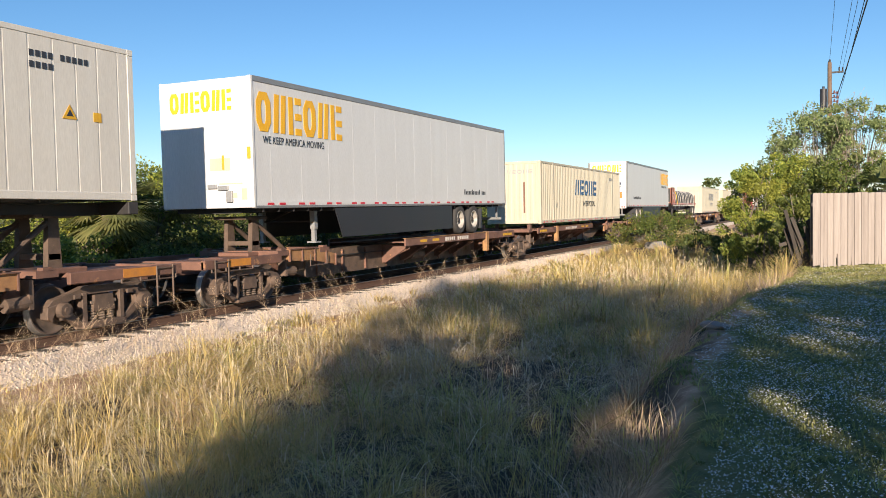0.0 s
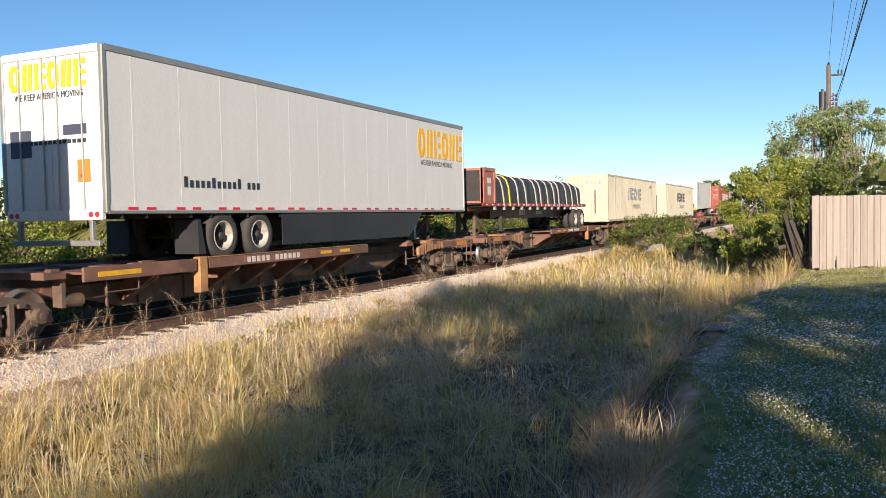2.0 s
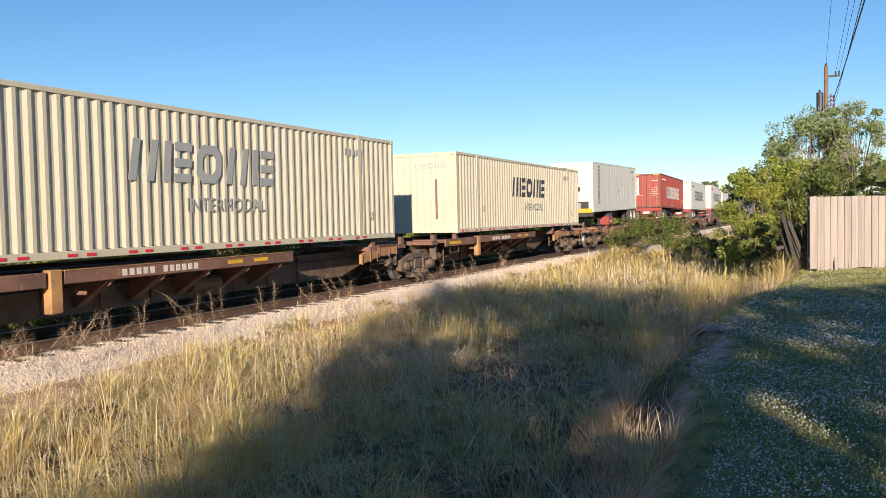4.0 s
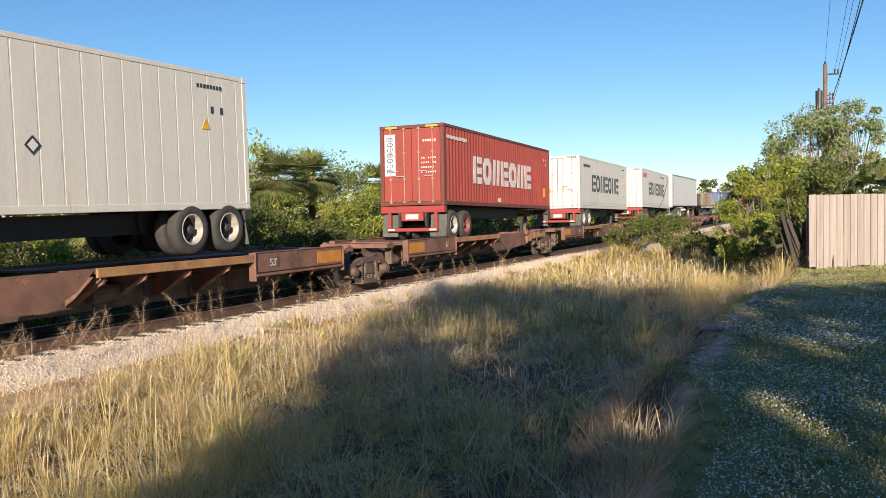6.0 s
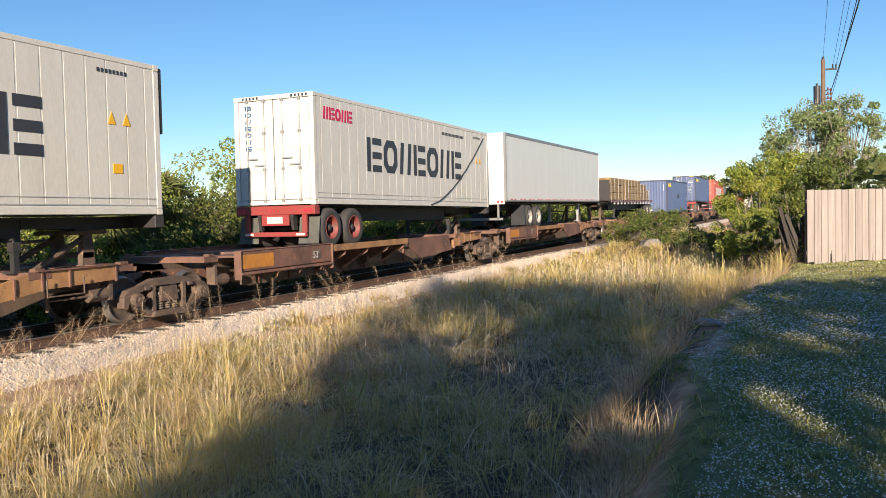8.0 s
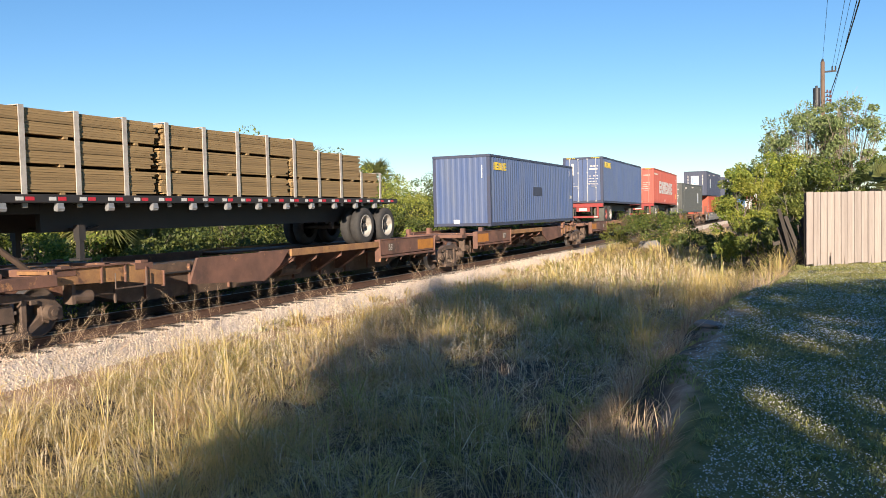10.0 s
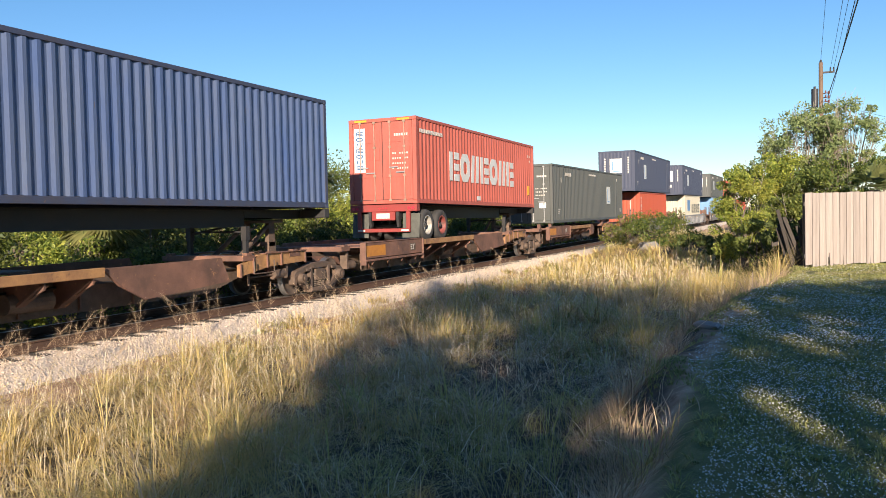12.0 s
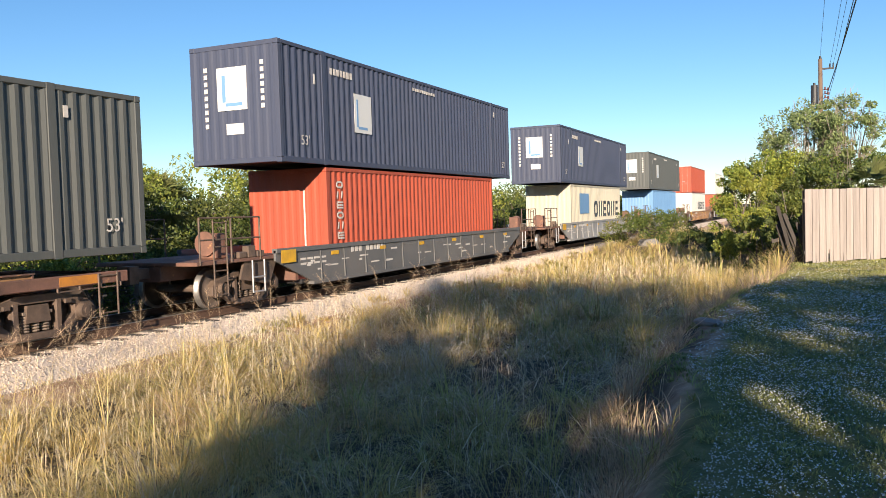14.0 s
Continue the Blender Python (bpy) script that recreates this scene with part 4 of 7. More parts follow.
SIDE_FRAME, SPRING, CAP, BOLSTER = side_frame_mesh()


def truck(top, x):
    """A two-axle rail truck centred at x; z = 0 is the rail."""
    t = placed(part("truck", BOLSTER, None, top), x, 0, 0)
    for sx in (-0.89, 0.89):
        placed(part("axle", AXLE, None, t), sx, 0, 0.43)
        for sgn in (-1, 1):
            ob = placed(part("wheel", WHEEL, None, t), sx, sgn * 0.755, 0.43)
            if sgn < 0:
                ob.rotation_euler = (0, 0, 0)
            else:
                ob.rotation_euler = (0, 0, math.pi)
            cap = placed(part("bearing_cap", CAP, None, t), sx, sgn * 1.06, 0.43)
            if sgn > 0:
                cap.rotation_euler = (0, 0, math.pi)
    for sgn in (-1, 1):
        placed(part("side_frame", SIDE_FRAME, None, t), 0, sgn * 1.0, 0)
        placed(part("spring", SPRING, None, t), 0, sgn * 1.0, 0)
    part("brake_beam", BRAKE, None, t)
    return t


def ladder(top, x, y, z0, z1, wide=0.42):
    bm = bmesh.new()
    for s in (0, wide):
        rod(bm, (x + s, y, z0), (x + s, y, z1), 0.018, 6)
    n = max(2, int((z1 - z0) / 0.32))
    for i in range(n):
        z = z0 + 0.05 + i * (z1 - z0 - 0.1) / (n - 1)
        rod(bm, (x, y, z), (x + wide, y, z), 0.016, 6)
    part("ladder", bm, M["bogie"], top)


def spine_car(u0, u1, style, flip, first, last, label, patch, hitch=None):
    """One platform of a spine car from truck to truck: a centre sill with wheel decks on brackets. flip: the wheel deck lies at the +x end."""
    L = u1 - u0
    top = root("spine_car", label, "railway car", "spine car platforms of the train")
    f = (lambda u: L - u) if flip else (lambda u: u)

    def span(a, b):
        return tuple(sorted((f(a), f(b))))
    bm = bmesh.new()
    prism(bm, [(-0.2, 0.72), (-0.2, 1.0), (L + 0.2, 1.0), (L + 0.2, 0.72), (L - 2.0, 0.66), (L - 3.4, 0.30), (3.4, 0.30), (2.0, 0.66)], -0.34, 0.34)
    # darker than the car's rust: the deck's shade is put into the sill's colour
    sill = part("centre_sill", bm, M["bogie"], top)
    bm = bmesh.new()
    for i in range(int((L - 7) / 1.3)):
        x = 3.8 + i * 1.3
        for sgn in (-1, 1):
            ya, yb = sorted((sgn * 0.34, sgn * 0.40))
            box(bm, x, x + 0.03, ya, yb, 0.34, 0.96)
    tagged(part("stiffener", bm, M["rust"], sill), kind="stuff")
    for sgn in (-1, 1):
        y = sgn * 1.28
        def yy(a, b):
            return tuple(sorted((sgn * a, sgn * b)))
        if style != "open":
            a, b = span(1.9, 5.6)
            deck1 = boxes("wheel_deck", M["rust"], top, [(a, b, *yy(0.42, 1.30), 1.05, 1.09)])
            panel = boxes("side_panel", M["rust"], top, [(a, b, *yy(1.30, 1.35), 0.74, 1.17), (a, b, *yy(1.28, 1.40), 0.66, 0.72), (a, b, *yy(1.27, 1.37), 1.172, 1.20)], bevel=0.01)
            for q in (a - 0.03, b):
                boxes("end_plate", M["rust"], panel, [(q, q + 0.03, *yy(1.20, 1.39), 0.56, 1.19)], bevel=0.008)
            bm = bmesh.new()
            for k in range(4):
                q = a + (k + 0.5) * (b - a) / 4
                prism(bm, [(sgn * 1.29, 0.66), (sgn * 1.38, 0.66), (sgn * 1.30, 0.54)], q - 0.012, q + 0.012, "x")
            tagged(part("gusset", bm, M["rust"], panel), kind="stuff")
            p0, p1 = span(1.95, 3.1)
            boxes("painted_patch", M[patch], top, [(p0, p1, *yy(1.352, 1.358), 0.80, 1.10)])
            c, d = span(5.65, 10.0)
            boxes("wheel_deck", M["rust"], top, [(c, d, *yy(0.42, 1.30), 1.05, 1.09)])
            boxes("edge_channel", M["orange_rust"], top, [(c, d, *yy(1.30, 1.36), 0.98, 1.15)], bevel=0.01)
            e, g = span(10.0, 13.4)
            bm = bmesh.new()
            pts = [(10.02, 1.15), (10.75, 1.15), (11.0, 0.98), (10.9, 0.62), (10.2, 0.56)] if style == "short" else [(10.0, 1.13), (13.2, 1.13), (13.45, 0.62), (11.0, 0.48), (10.4, 0.78)]
            prism(bm, [(f(q), z) for q, z in pts], sgn * 1.24, sgn * 1.30)
            part("side_panel", bm, M["rust"], top)
            gussets = [6.4, 7.6, 8.8, 9.8]
            arm = (14.9, 16.6)
        else:
            a, b = span(1.6, 4.4)
            boxes("wheel_deck", M["rust"], top, [(a, b, *yy(0.42, 1.30), 1.05, 1.09)])
            boxes("edge_channel", M["rust"], top, [(a, b, *yy(1.30, 1.36), 0.92, 1.17)], bevel=0.01)
            p0, p1 = span(1.9, 2.9)
            boxes("painted_patch", M[patch], top, [(p0, p1, *yy(1.362, 1.368), 0.99, 1.08)])
            c, d = span(4.75, 11.3)
            boxes("wheel_deck", M["rust"], top, [(c, d, *yy(0.42, 1.30), 1.05, 1.09)])
            boxes("edge_channel", M["rust"], top, [(c, d, *yy(1.30, 1.36), 0.95, 1.17)], bevel=0.01)
            # orange strip that paints the sunlit line on the deck's top edge
            boxes("deck_edge", M["orange_rust"], top, [(c, d, *yy(1.27, 1.372), 1.172, 1.186)])
            boxes("tie_down_post", M["orange_rust"], top, [(*span(4.45, 4.70), *yy(1.20, 1.38), 0.48, 1.20)], bevel=0.02)
            gussets = [3.4, 5.8, 7.1, 8.4, 9.7, 10.9]
            arm = (15.8, 17.0)
        for g in gussets:
            bm = bmesh.new()
            prism(bm, [(sgn * 0.34, 0.98), (sgn * 1.30, 0.98), (sgn * 1.28, 0.86), (sgn * 0.34, 0.42)], f(g) - 0.02, f(g) + 0.02, "x")
            prism(bm, [(sgn * 1.22, 0.93), (sgn * 1.29, 0.93), (sgn * 0.50, 0.44), (sgn * 0.40, 0.44)], f(g) - 0.09, f(g) + 0.09, "x")
            part("bracket", bm, M["rust"], top)
        # cranked arm that carries the container's far corner
        a0, a1 = arm
        bm = bmesh.new()
        prism(bm, [(f(a0 - 0.9), 0.92), (f(a0), 1.12), (f(a1), 1.12), (f(a1), 0.86), (f(a0 + 0.2), 0.82), (f(a0 - 0.9), 0.66)], sgn * 1.06, sgn * 1.14)
        box(bm, *span(a0, a1), *yy(0.34, 1.1), 1.04, 1.10)
        arm_ob = part("container_arm", bm, M["orange_rust"], top)
        bm = bmesh.new()
        for q, zl, zh in ((a0 - 0.88, 0.64, 0.94), (a0 - 0.42, 0.70, 1.04), (a0 + 0.1, 0.80, 1.13), (a0 + 0.65, 0.82, 1.13), (a1 - 0.03, 0.84, 1.13)):
            box(bm, f(q) - 0.014, f(q) + 0.014, *yy(1.10, 1.175), zl, zh)
        tagged(part("rib", bm, M["rust"], arm_ob), kind="stuff")
        boxes("arm_flange", M["rust"], arm_ob, [(*span(a0, a1), *yy(1.04, 1.19), 1.121, 1.14)])
    for u in (1.2, 3.0, L - 1.2, L - 3.0):
        bm = bmesh.new()
        box(bm, u - 0.22, u + 0.22, -1.15, 1.15, 1.0, 1.12)
        lift = 1.17 if hitch else 1.338
        box(bm, u - 0.09, u + 0.09, -1.16, -1.02, 1.12, lift)
        box(bm, u - 0.09, u + 0.09, 1.02, 1.16, 1.12, lift)
        part("pedestal", bm, M["rust"], top)
    # stand for a trailer's king pin, with braces
    if hitch:
        k, zt = hitch[0] - u0, hitch[1]
        d = 1 if flip else -1
        bm = bmesh.new()
        for sgn in (-1, 1):
            prism(bm, [(k - 0.16, 1.0), (k + 0.16, 1.0), (k + 0.10, zt - 0.1), (k - 0.10, zt - 0.1)], sgn * 0.42, sgn * 0.30)
            rod(bm, (k + d * 1.35, sgn * 0.38, 1.0), (k + d * 0.1, sgn * 0.36, zt - 0.18), 0.055, 8)
        box(bm, k - 0.12, k + 0.12, -0.42, 0.42, 1.25, 1.35)
        part("hitch_stand", bm, M["bogie"], top)
        boxes("hitch_plate", M["bogie"], top, [(k - 0.42, k + 0.42, -0.48, 0.48, zt - 0.10, zt - 0.02)], bevel=0.02)
        boxes("hitch_base", M["rust"], top, [(k - 0.55, k + 0.55, -0.60, 0.60, 1.0, 1.10)], bevel=0.02)
    bm = bmesh.new()
    rod(bm, (f(8.6), -0.55, 0.62), (f(9.5), -0.55, 0.62), 0.17, 14)
    part("air_reservoir", bm, M["bogie"], top)
    # brake pipe along the sill, with a hose that loops over each truck
    bm = bmesh.new()
    rod(bm, (1.6, -0.40, 0.80), (L - 1.6, -0.40, 0.80), 0.022, 6)
    for x, d in ((1.6, -1), (L - 1.6, 1)):
        loop = [Vector((x + d * 1.6 * k / 6, -0.40 - 0.18 * math.sin(math.pi * k / 6), 0.80 - 0.20 * math.sin(math.pi * k / 6))) for k in range(7)]
        for p, q in zip(loop, loop[1:]):
            rod(bm, p, q, 0.022, 6)
    part("brake_pipe", bm, M["dark"], top)
    # castings that carry the body on its trucks
    for x, d in ((0.0, 1), (L, -1)):
        bm = bmesh.new()
        prism(bm, [(x - 0.42, 0.80), (x + 0.42, 0.80), (x + 0.34, 1.02), (x - 0.34, 1.02)], -0.62, 0.62)
        for sg in (-1, 1):
            prism(bm, [(x + d * 0.15, 0.92), (x + d * 1.55, 0.84), (x + d * 1.75, 0.60), (x + d * 1.30, 0.66), (x + d * 0.3, 0.80)], sg * 0.66, sg * 0.60)
            box(bm, x - 0.13, x + 0.13, *sorted((sg * 0.60, sg * 0.78)), 0.80, 0.92, bevel=0.02)
        part("body_casting", bm, M["rust"], top)
        bm = bmesh.new()
        xx = x + d * 1.45
        rod(bm, (xx, -0.95, 0.62), (xx + d * 0.42, -0.95, 0.60), 0.12, 12)
        box(bm, *sorted((xx - d * 0.05, xx + d * 0.03)), -1.06, -0.84, 0.50, 0.98)
        rod(bm, (xx + d * 0.42, -0.95, 0.60), (xx + d * 1.15, -0.80, 0.58), 0.022, 6)
        rod(bm, (xx + d * 1.15, -0.80, 0.40), (xx + d * 1.15, -0.80, 0.86), 0.03, 6)
        part("brake_cylinder", bm, M["bogie"], top)
        bm = bmesh.new()
        for xg in (xx + d * 0.75, xx + d * 1.5):
            rod(bm, (xg, -1.24, 0.98), (xg, -1.24, 0.70), 0.014, 5)
        rod(bm, (xx + d * 0.75, -1.24, 0.70), (xx + d * 1.5, -1.24, 0.70), 0.014, 5)
        part("grab_iron", bm, M["bogie"], top)
    truck(top, 0.0)
    if last:
        truck(top, L)
    for is_end, x, s in ((first, 0.0, -1), (last, L, 1)):
        if is_end:
            xa, xb = sorted((x - s * 0.9, x + s * 1.75))
            boxes("end_platform", M["rust"], top, [(xa, xb, -0.45, 0.45, 0.72, 1.0), (xb - 0.12 if s > 0 else xa, xb if s > 0 else xa + 0.12, -1.3, 1.3, 0.86, 1.04)], bevel=0.015)
            for sg in (-1, 1):
                ya, yb = sorted((sg * 1.22, sg * 1.32))
                beam = boxes("side_beam", M["rust"], top, [(xa, xb, ya, yb, 0.86, 1.06)], bevel=0.015)
                pa, pb = sorted((x + s * 0.25, x + s * 1.05))
                ya, yb = sorted((sg * 1.318, sg * 1.324))
                boxes("painted_patch", M["orange"], beam, [(pa, pb, ya, yb, 0.885, 1.04)], "worn orange paint")
            bm = bmesh.new()
            hose = [Vector((x + s * (1.7 + 0.5 * k / 6), -0.30, 0.74 - 0.42 * math.sin(math.pi * min(k, 5) / 6))) for k in range(7)]
            for p, q in zip(hose, hose[1:]):
                rod(bm, p, q, 0.028, 6)
            part("brake_hose", bm, M["tyre"], top, "hanging black rubber hose")
            bm = bmesh.new()
            for k in range(4):
                rod(bm, (x + s * (0.2 + 0.45 * k), -1.33, 0.80), (x + s * (0.2 + 0.45 * k), -1.33, 0.87), 0.02, 6)
            rod(bm, (x + s * 0.2, -1.33, 0.80), (x + s * 1.55, -1.33, 0.80), 0.014, 5)
            part("uncoupling_lever", bm, M["bogie"], top)
            ladder(top, (x + s * 1.25) - 0.2, -1.34, 0.30, 1.05)
            ladder(top, (x + s * 1.25) - 0.2, 1.34, 0.30, 1.05)
            bm = bmesh.new()
            box(bm, *sorted((x + s * 1.6, x + s * 1.95)), -0.11, 0.11, 0.74, 0.96, bevel=0.02)
            box(bm, *sorted((x + s * 1.85, x + s * 2.06)), -0.17, 0.17, 0.66, 1.02, bevel=0.04)
            part("coupler", bm, M["bogie"], top)
    if style != "open":
        bars([(f(4.9) - 0.20, f(4.9) + 0.20, 0.84, 1.07)], M["bogie"], top, y=-1.357, name="number_panel")
        words("53'", 0.24, M["worn_white"], top, f(4.9) - 0.17, -1.362, 0.87)
    else:
        q = sorted((f(6.0), f(8.4)))
        bars([(q[0] + i * 0.17, q[0] + i * 0.17 + 0.11, 1.0, 1.12) for i in range(12) if i != 5], M["worn_white"], top, y=-1.362, name="car_marking")
        for u in (8.9, 9.8):
            a, b = span(u, u + 0.5)
            boxes("reflector", M["yellow"], top, [(a, b, -1.366, -1.362, 1.03, 1.11)])
    return top


def well_car(centre_label, paint, L=17.4):
    """A deep well car; x = 0 is the middle."""
    top = root("well_car", centre_label, "railway car", "well cars of the train")
    h = L / 2
    for sgn in (-1, 1):
        bm = bmesh.new()
        prism(bm, [(-h, 1.16), (h, 1.16), (h, 0.92), (h - 1.6, 0.30), (-h + 1.6, 0.30), (-h, 0.92)], sgn * 1.42, sgn * 1.36)
        box(bm, -h, h, *sorted((sgn * 1.46, sgn * 1.32)), 1.10, 1.20)
        box(bm, -h + 1.5, h - 1.5, *sorted((sgn * 1.46, sgn * 1.25)), 0.26, 0.34)
        part("side_wall", bm, paint, top)
    boxes("well_floor", M["dark"], top, [(-h + 1.2, h - 1.2, -1.3, 1.3, 0.30, 0.40)])
    for s in (-1, 1):
        x = s * h
        xa, xb = sorted((x - s * 1.0, x + s * 2.6))
        boxes("end_platform", M["rust"], top, [(xa, xb, -1.36, 1.36, 0.98, 1.06), (xa, xb, -0.4, 0.4, 0.66, 0.98)], bevel=0.012)
        boxes("bulkhead", M["rust"], top, [(x - s * 1.0 - 0.06, x - s * 1.0 + 0.06, -1.3, 1.3, 0.4, 1.0)])
        for yv in (-1.36, 1.36):
            bm = bmesh.new()
            for u in (0.5, 1.5, 2.5):
                rod(bm, (x + s * u, yv, 1.0), (x + s * u, yv, 1.95), 0.022, 6)
            rod(bm, (x + s * 0.5, yv, 1.95), (x + s * 2.5, yv, 1.95), 0.02, 6)
            rod(bm, (x + s * 0.5, yv, 1.5), (x + s * 2.5, yv, 1.5), 0.02, 6)
            part("end_railing", bm, M["bogie"], top)
        ladder(top, x + s * 1.9 - 0.2, -1.38, 0.3, 1.9)
        bm = bmesh.new()
        box(bm, *sorted((x + s * 2.5, x + s * 3.05)), -0.11, 0.11, 0.74, 0.96)
        box(bm, *sorted((x + s * 2.95, x + s * 3.2)), -0.17, 0.17, 0.66, 1.02)
        part("coupler", bm, M["bogie"], top)
        truck(top, x + s * 0.65)
        for yw in (-1.30, 1.24):
            bm = bmesh.new()
            prism(bm, [(x - s * 0.2, 0.976), (x + s * 1.0, 0.976), (x + s * 1.15, 0.60), (x + s * 0.1, 0.42)], yw, yw + 0.06)
            part("end_web", bm, M["bogie"], top)
        bm = bmesh.new()
        box(bm, *sorted((x + s * 1.15, x + s * 1.55)), -0.95, -0.55, 1.06, 1.62, bevel=0.03)
        rod(bm, (x + s * 1.62, -0.75, 1.40), (x + s * 1.58, -0.75, 1.40), 0.27, 18)
        part("hand_brake", bm, M["rust"], top)
        for k in range(3):
            boxes("equipment_box", M["bogie"], top, [(*sorted((x + s * (0.35 + 0.32 * k), x + s * (0.62 + 0.32 * k))), -1.37, -1.20, 1.062, 1.20 + 0.12 * (k % 2))], bevel=0.015)
        bm = bmesh.new()
        for u in (0.42, 0.85):
            rod(bm, (x + s * u, -1.40, 0.28), (x + s * u, -1.40, 1.0), 0.02, 6)
        for zz in (0.30, 0.62):
            rod(bm, (x + s * 0.42, -1.40, zz), (x + s * 0.85, -1.40, zz), 0.02, 6)
        part("sill_step", bm, M["metal_grey"], top)
    bm = bmesh.new()
    for k in range(13):
        q = -h + 1.9 + k * (L - 3.8) / 12
        prism(bm, [(-1.42, 0.34), (-1.455, 0.34), (-1.43, 1.10), (-1.42, 1.10)], q - 0.012, q + 0.012, "x")
    tagged(part("side_rib", bm, paint, top), kind="stuff")
    rng = random.Random(int(L * 10))
    bars([(q, q + rng.uniform(0.12, 0.5), z, z + rng.uniform(0.025, 0.06)) for q, z in ((rng.uniform(-h + 1.2, h - 1.6), rng.uniform(0.5, 0.9)) for k in range(26))], M["worn_white"], top, y=-1.4245, name="small_stencil")
    boxes("painted_patch", M["yellow"], top, [(-h + 0.15, -h + 0.75, -1.47, -1.464, 0.86, 1.16)])
    for i in range(6):
        x = -h + 2.4 + i * 2.6
        boxes("reflector", M["yellow"], top, [(x, x + 0.36, -1.428, -1.422, 0.93, 1.03)])
    bars([(-h + 3.4 + i * 0.21, -h + 3.4 + i * 0.21 + 0.14, 0.95, 1.09) for i in range(9) if i != 3], M["worn_white"], top, y=-1.424, name="car_marking")
    bars([(-h + 1.0 + (i % 4) * 0.3, -h + 1.24 + (i % 4) * 0.3, 0.88 - (i // 4) * 0.12, 0.93 - (i // 4) * 0.12) for i in range(8)], M["worn_white"], top, y=-1.424, name="car_marking")
    return top


# ---- ground ----
def smooth(a, b, v):
    t = min(1.0, max(0.0, (v - a) / (b - a)))
    return t * t * (3 - 2 * t)


def lawn_edge(x):
    """The y at which the mown lawn ends, along the track."""
    return 0.75 + 0.62 * smooth(4.5, 9.5, x) - 0.95 * smooth(12.5, 21.5, x) + 0.08 * math.sin(x * 1.7)


def ground_height(x, y):
    e = lawn_edge(x)
    z = 0.38 + 0.03 * noise.noise((x * 0.4, y * 0.4, 0.0))
    down = smooth(e - 0.15, e + 0.9, y)
    field = -0.66 + 0.12 * noise.noise((x * 0.25, y * 0.25, 3.0)) + 0.05 * noise.noise((x * 1.1, y * 1.1, 7.0))
    z = z * (1 - down) + field * down
    z += 0.55 * smooth(36, 44, x) * (1 - smooth(56, 66, x)) * smooth(3.0, 6.0, y) * (1 - smooth(9.0, 10.5, y))
    bed = smooth(9.4, 11.0, y) * (1 - smooth(14.4, 16.4, y))
    z = z * (1 - bed) + (-0.42) * bed
    return z


def build_ground():
    xs = [-400, -150, -60, -30, -15] + [-8 + 0.4 * i for i in range(110)] + [37 + 1.5 * i for i in range(24)] + [75, 90, 120, 170, 250, 400, 900, 2500]
    ys = [-900, -300, -120, -60, -30, -15, -8] + [-5 + 0.3 * i for i in range(74)] + [18, 21, 26, 35, 60, 120, 300, 900, 2500]
    bm = bmesh.new()
    grid = [[bm.verts.new((x, y, ground_height(x, y))) for y in ys] for x in xs]
    for i in range(len(xs) - 1):
        for j in range(len(ys) - 1):
            f = bm.faces.new((grid[i][j], grid[i + 1][j], grid[i + 1][j + 1], grid[i][j + 1]))
            f.smooth = True
    ob = new("ground", finish("ground", bm, M["ground"]))
    return tagged(ob, "mown lawn falling to a rough dry grass field", "ground", kind="structure")


build_ground()
TRACK_Y = 12.606


def build_track():
    bed = bmesh.new()
    prism(bed, [(TRACK_Y - 2.25, -0.56), (TRACK_Y - 1.5, -0.20), (TRACK_Y + 1.65, -0.20), (TRACK_Y + 2.8, -0.62)], -340, 470, "x")
    tagged(new("ballast_bed", finish("ballast_bed", bed, M["ballast"])), "pale grey crushed stone ballast under the track", "ballast", kind="structure")
    track = tagged(new("track"), "railway track of rusty rails on dark wooden ties", "railway track", kind="structure")
    for sgn in (-1, 1):
        y = TRACK_Y + sgn * 0.755
        bm = bmesh.new()
        prism(bm, [(y - 0.075, -0.175), (y + 0.075, -0.175), (y + 0.07, -0.155), (y + 0.012, -0.135), (y + 0.012, -0.045), (y + 0.036, -0.03), (y + 0.036, -0.006), (y - 0.036, -0.006), (y - 0.036, -0.03), (y - 0.012, -0.045), (y - 0.012, -0.135), (y - 0.07, -0.155)], -340, 470, "x")
        rail = part("rail", bm, M["rail_rust"], track)
        boxes("rail_head", M["tread"], rail, [(-340, 470, y - 0.03, y + 0.03, -0.006, 0.0)], "bright worn running surface")
    bm = bmesh.new()
    box(bm, -0.11, 0.11, -1.3, 1.3, -0.34, -0.178, bevel=0.012)
    me = finish("tie", bm, M["tie"])
    rng = random.Random(5)
    for i in range(270):
        ob = placed(part("tie", me, None, track), -6 + i * 0.52 + rng.uniform(-0.03, 0.03), TRACK_Y + rng.uniform(-0.05, 0.05), rng.uniform(-0.008, 0.004))
        ob.rotation_euler = (0, 0, rng.uniform(-0.02, 0.02))


build_track()
# dark strip between the rails that stands for the train's shade
shade_strip = bmesh.new()
box(shade_strip, -340, 470, TRACK_Y - 0.66, TRACK_Y + 0.66, -0.3, -0.192)
tagged(new("oily_ballast", finish("oily_ballast", shade_strip, M["shade_strip"])), "ballast strip between the rails, darkened for the train's shade", "ballast", kind="structure")


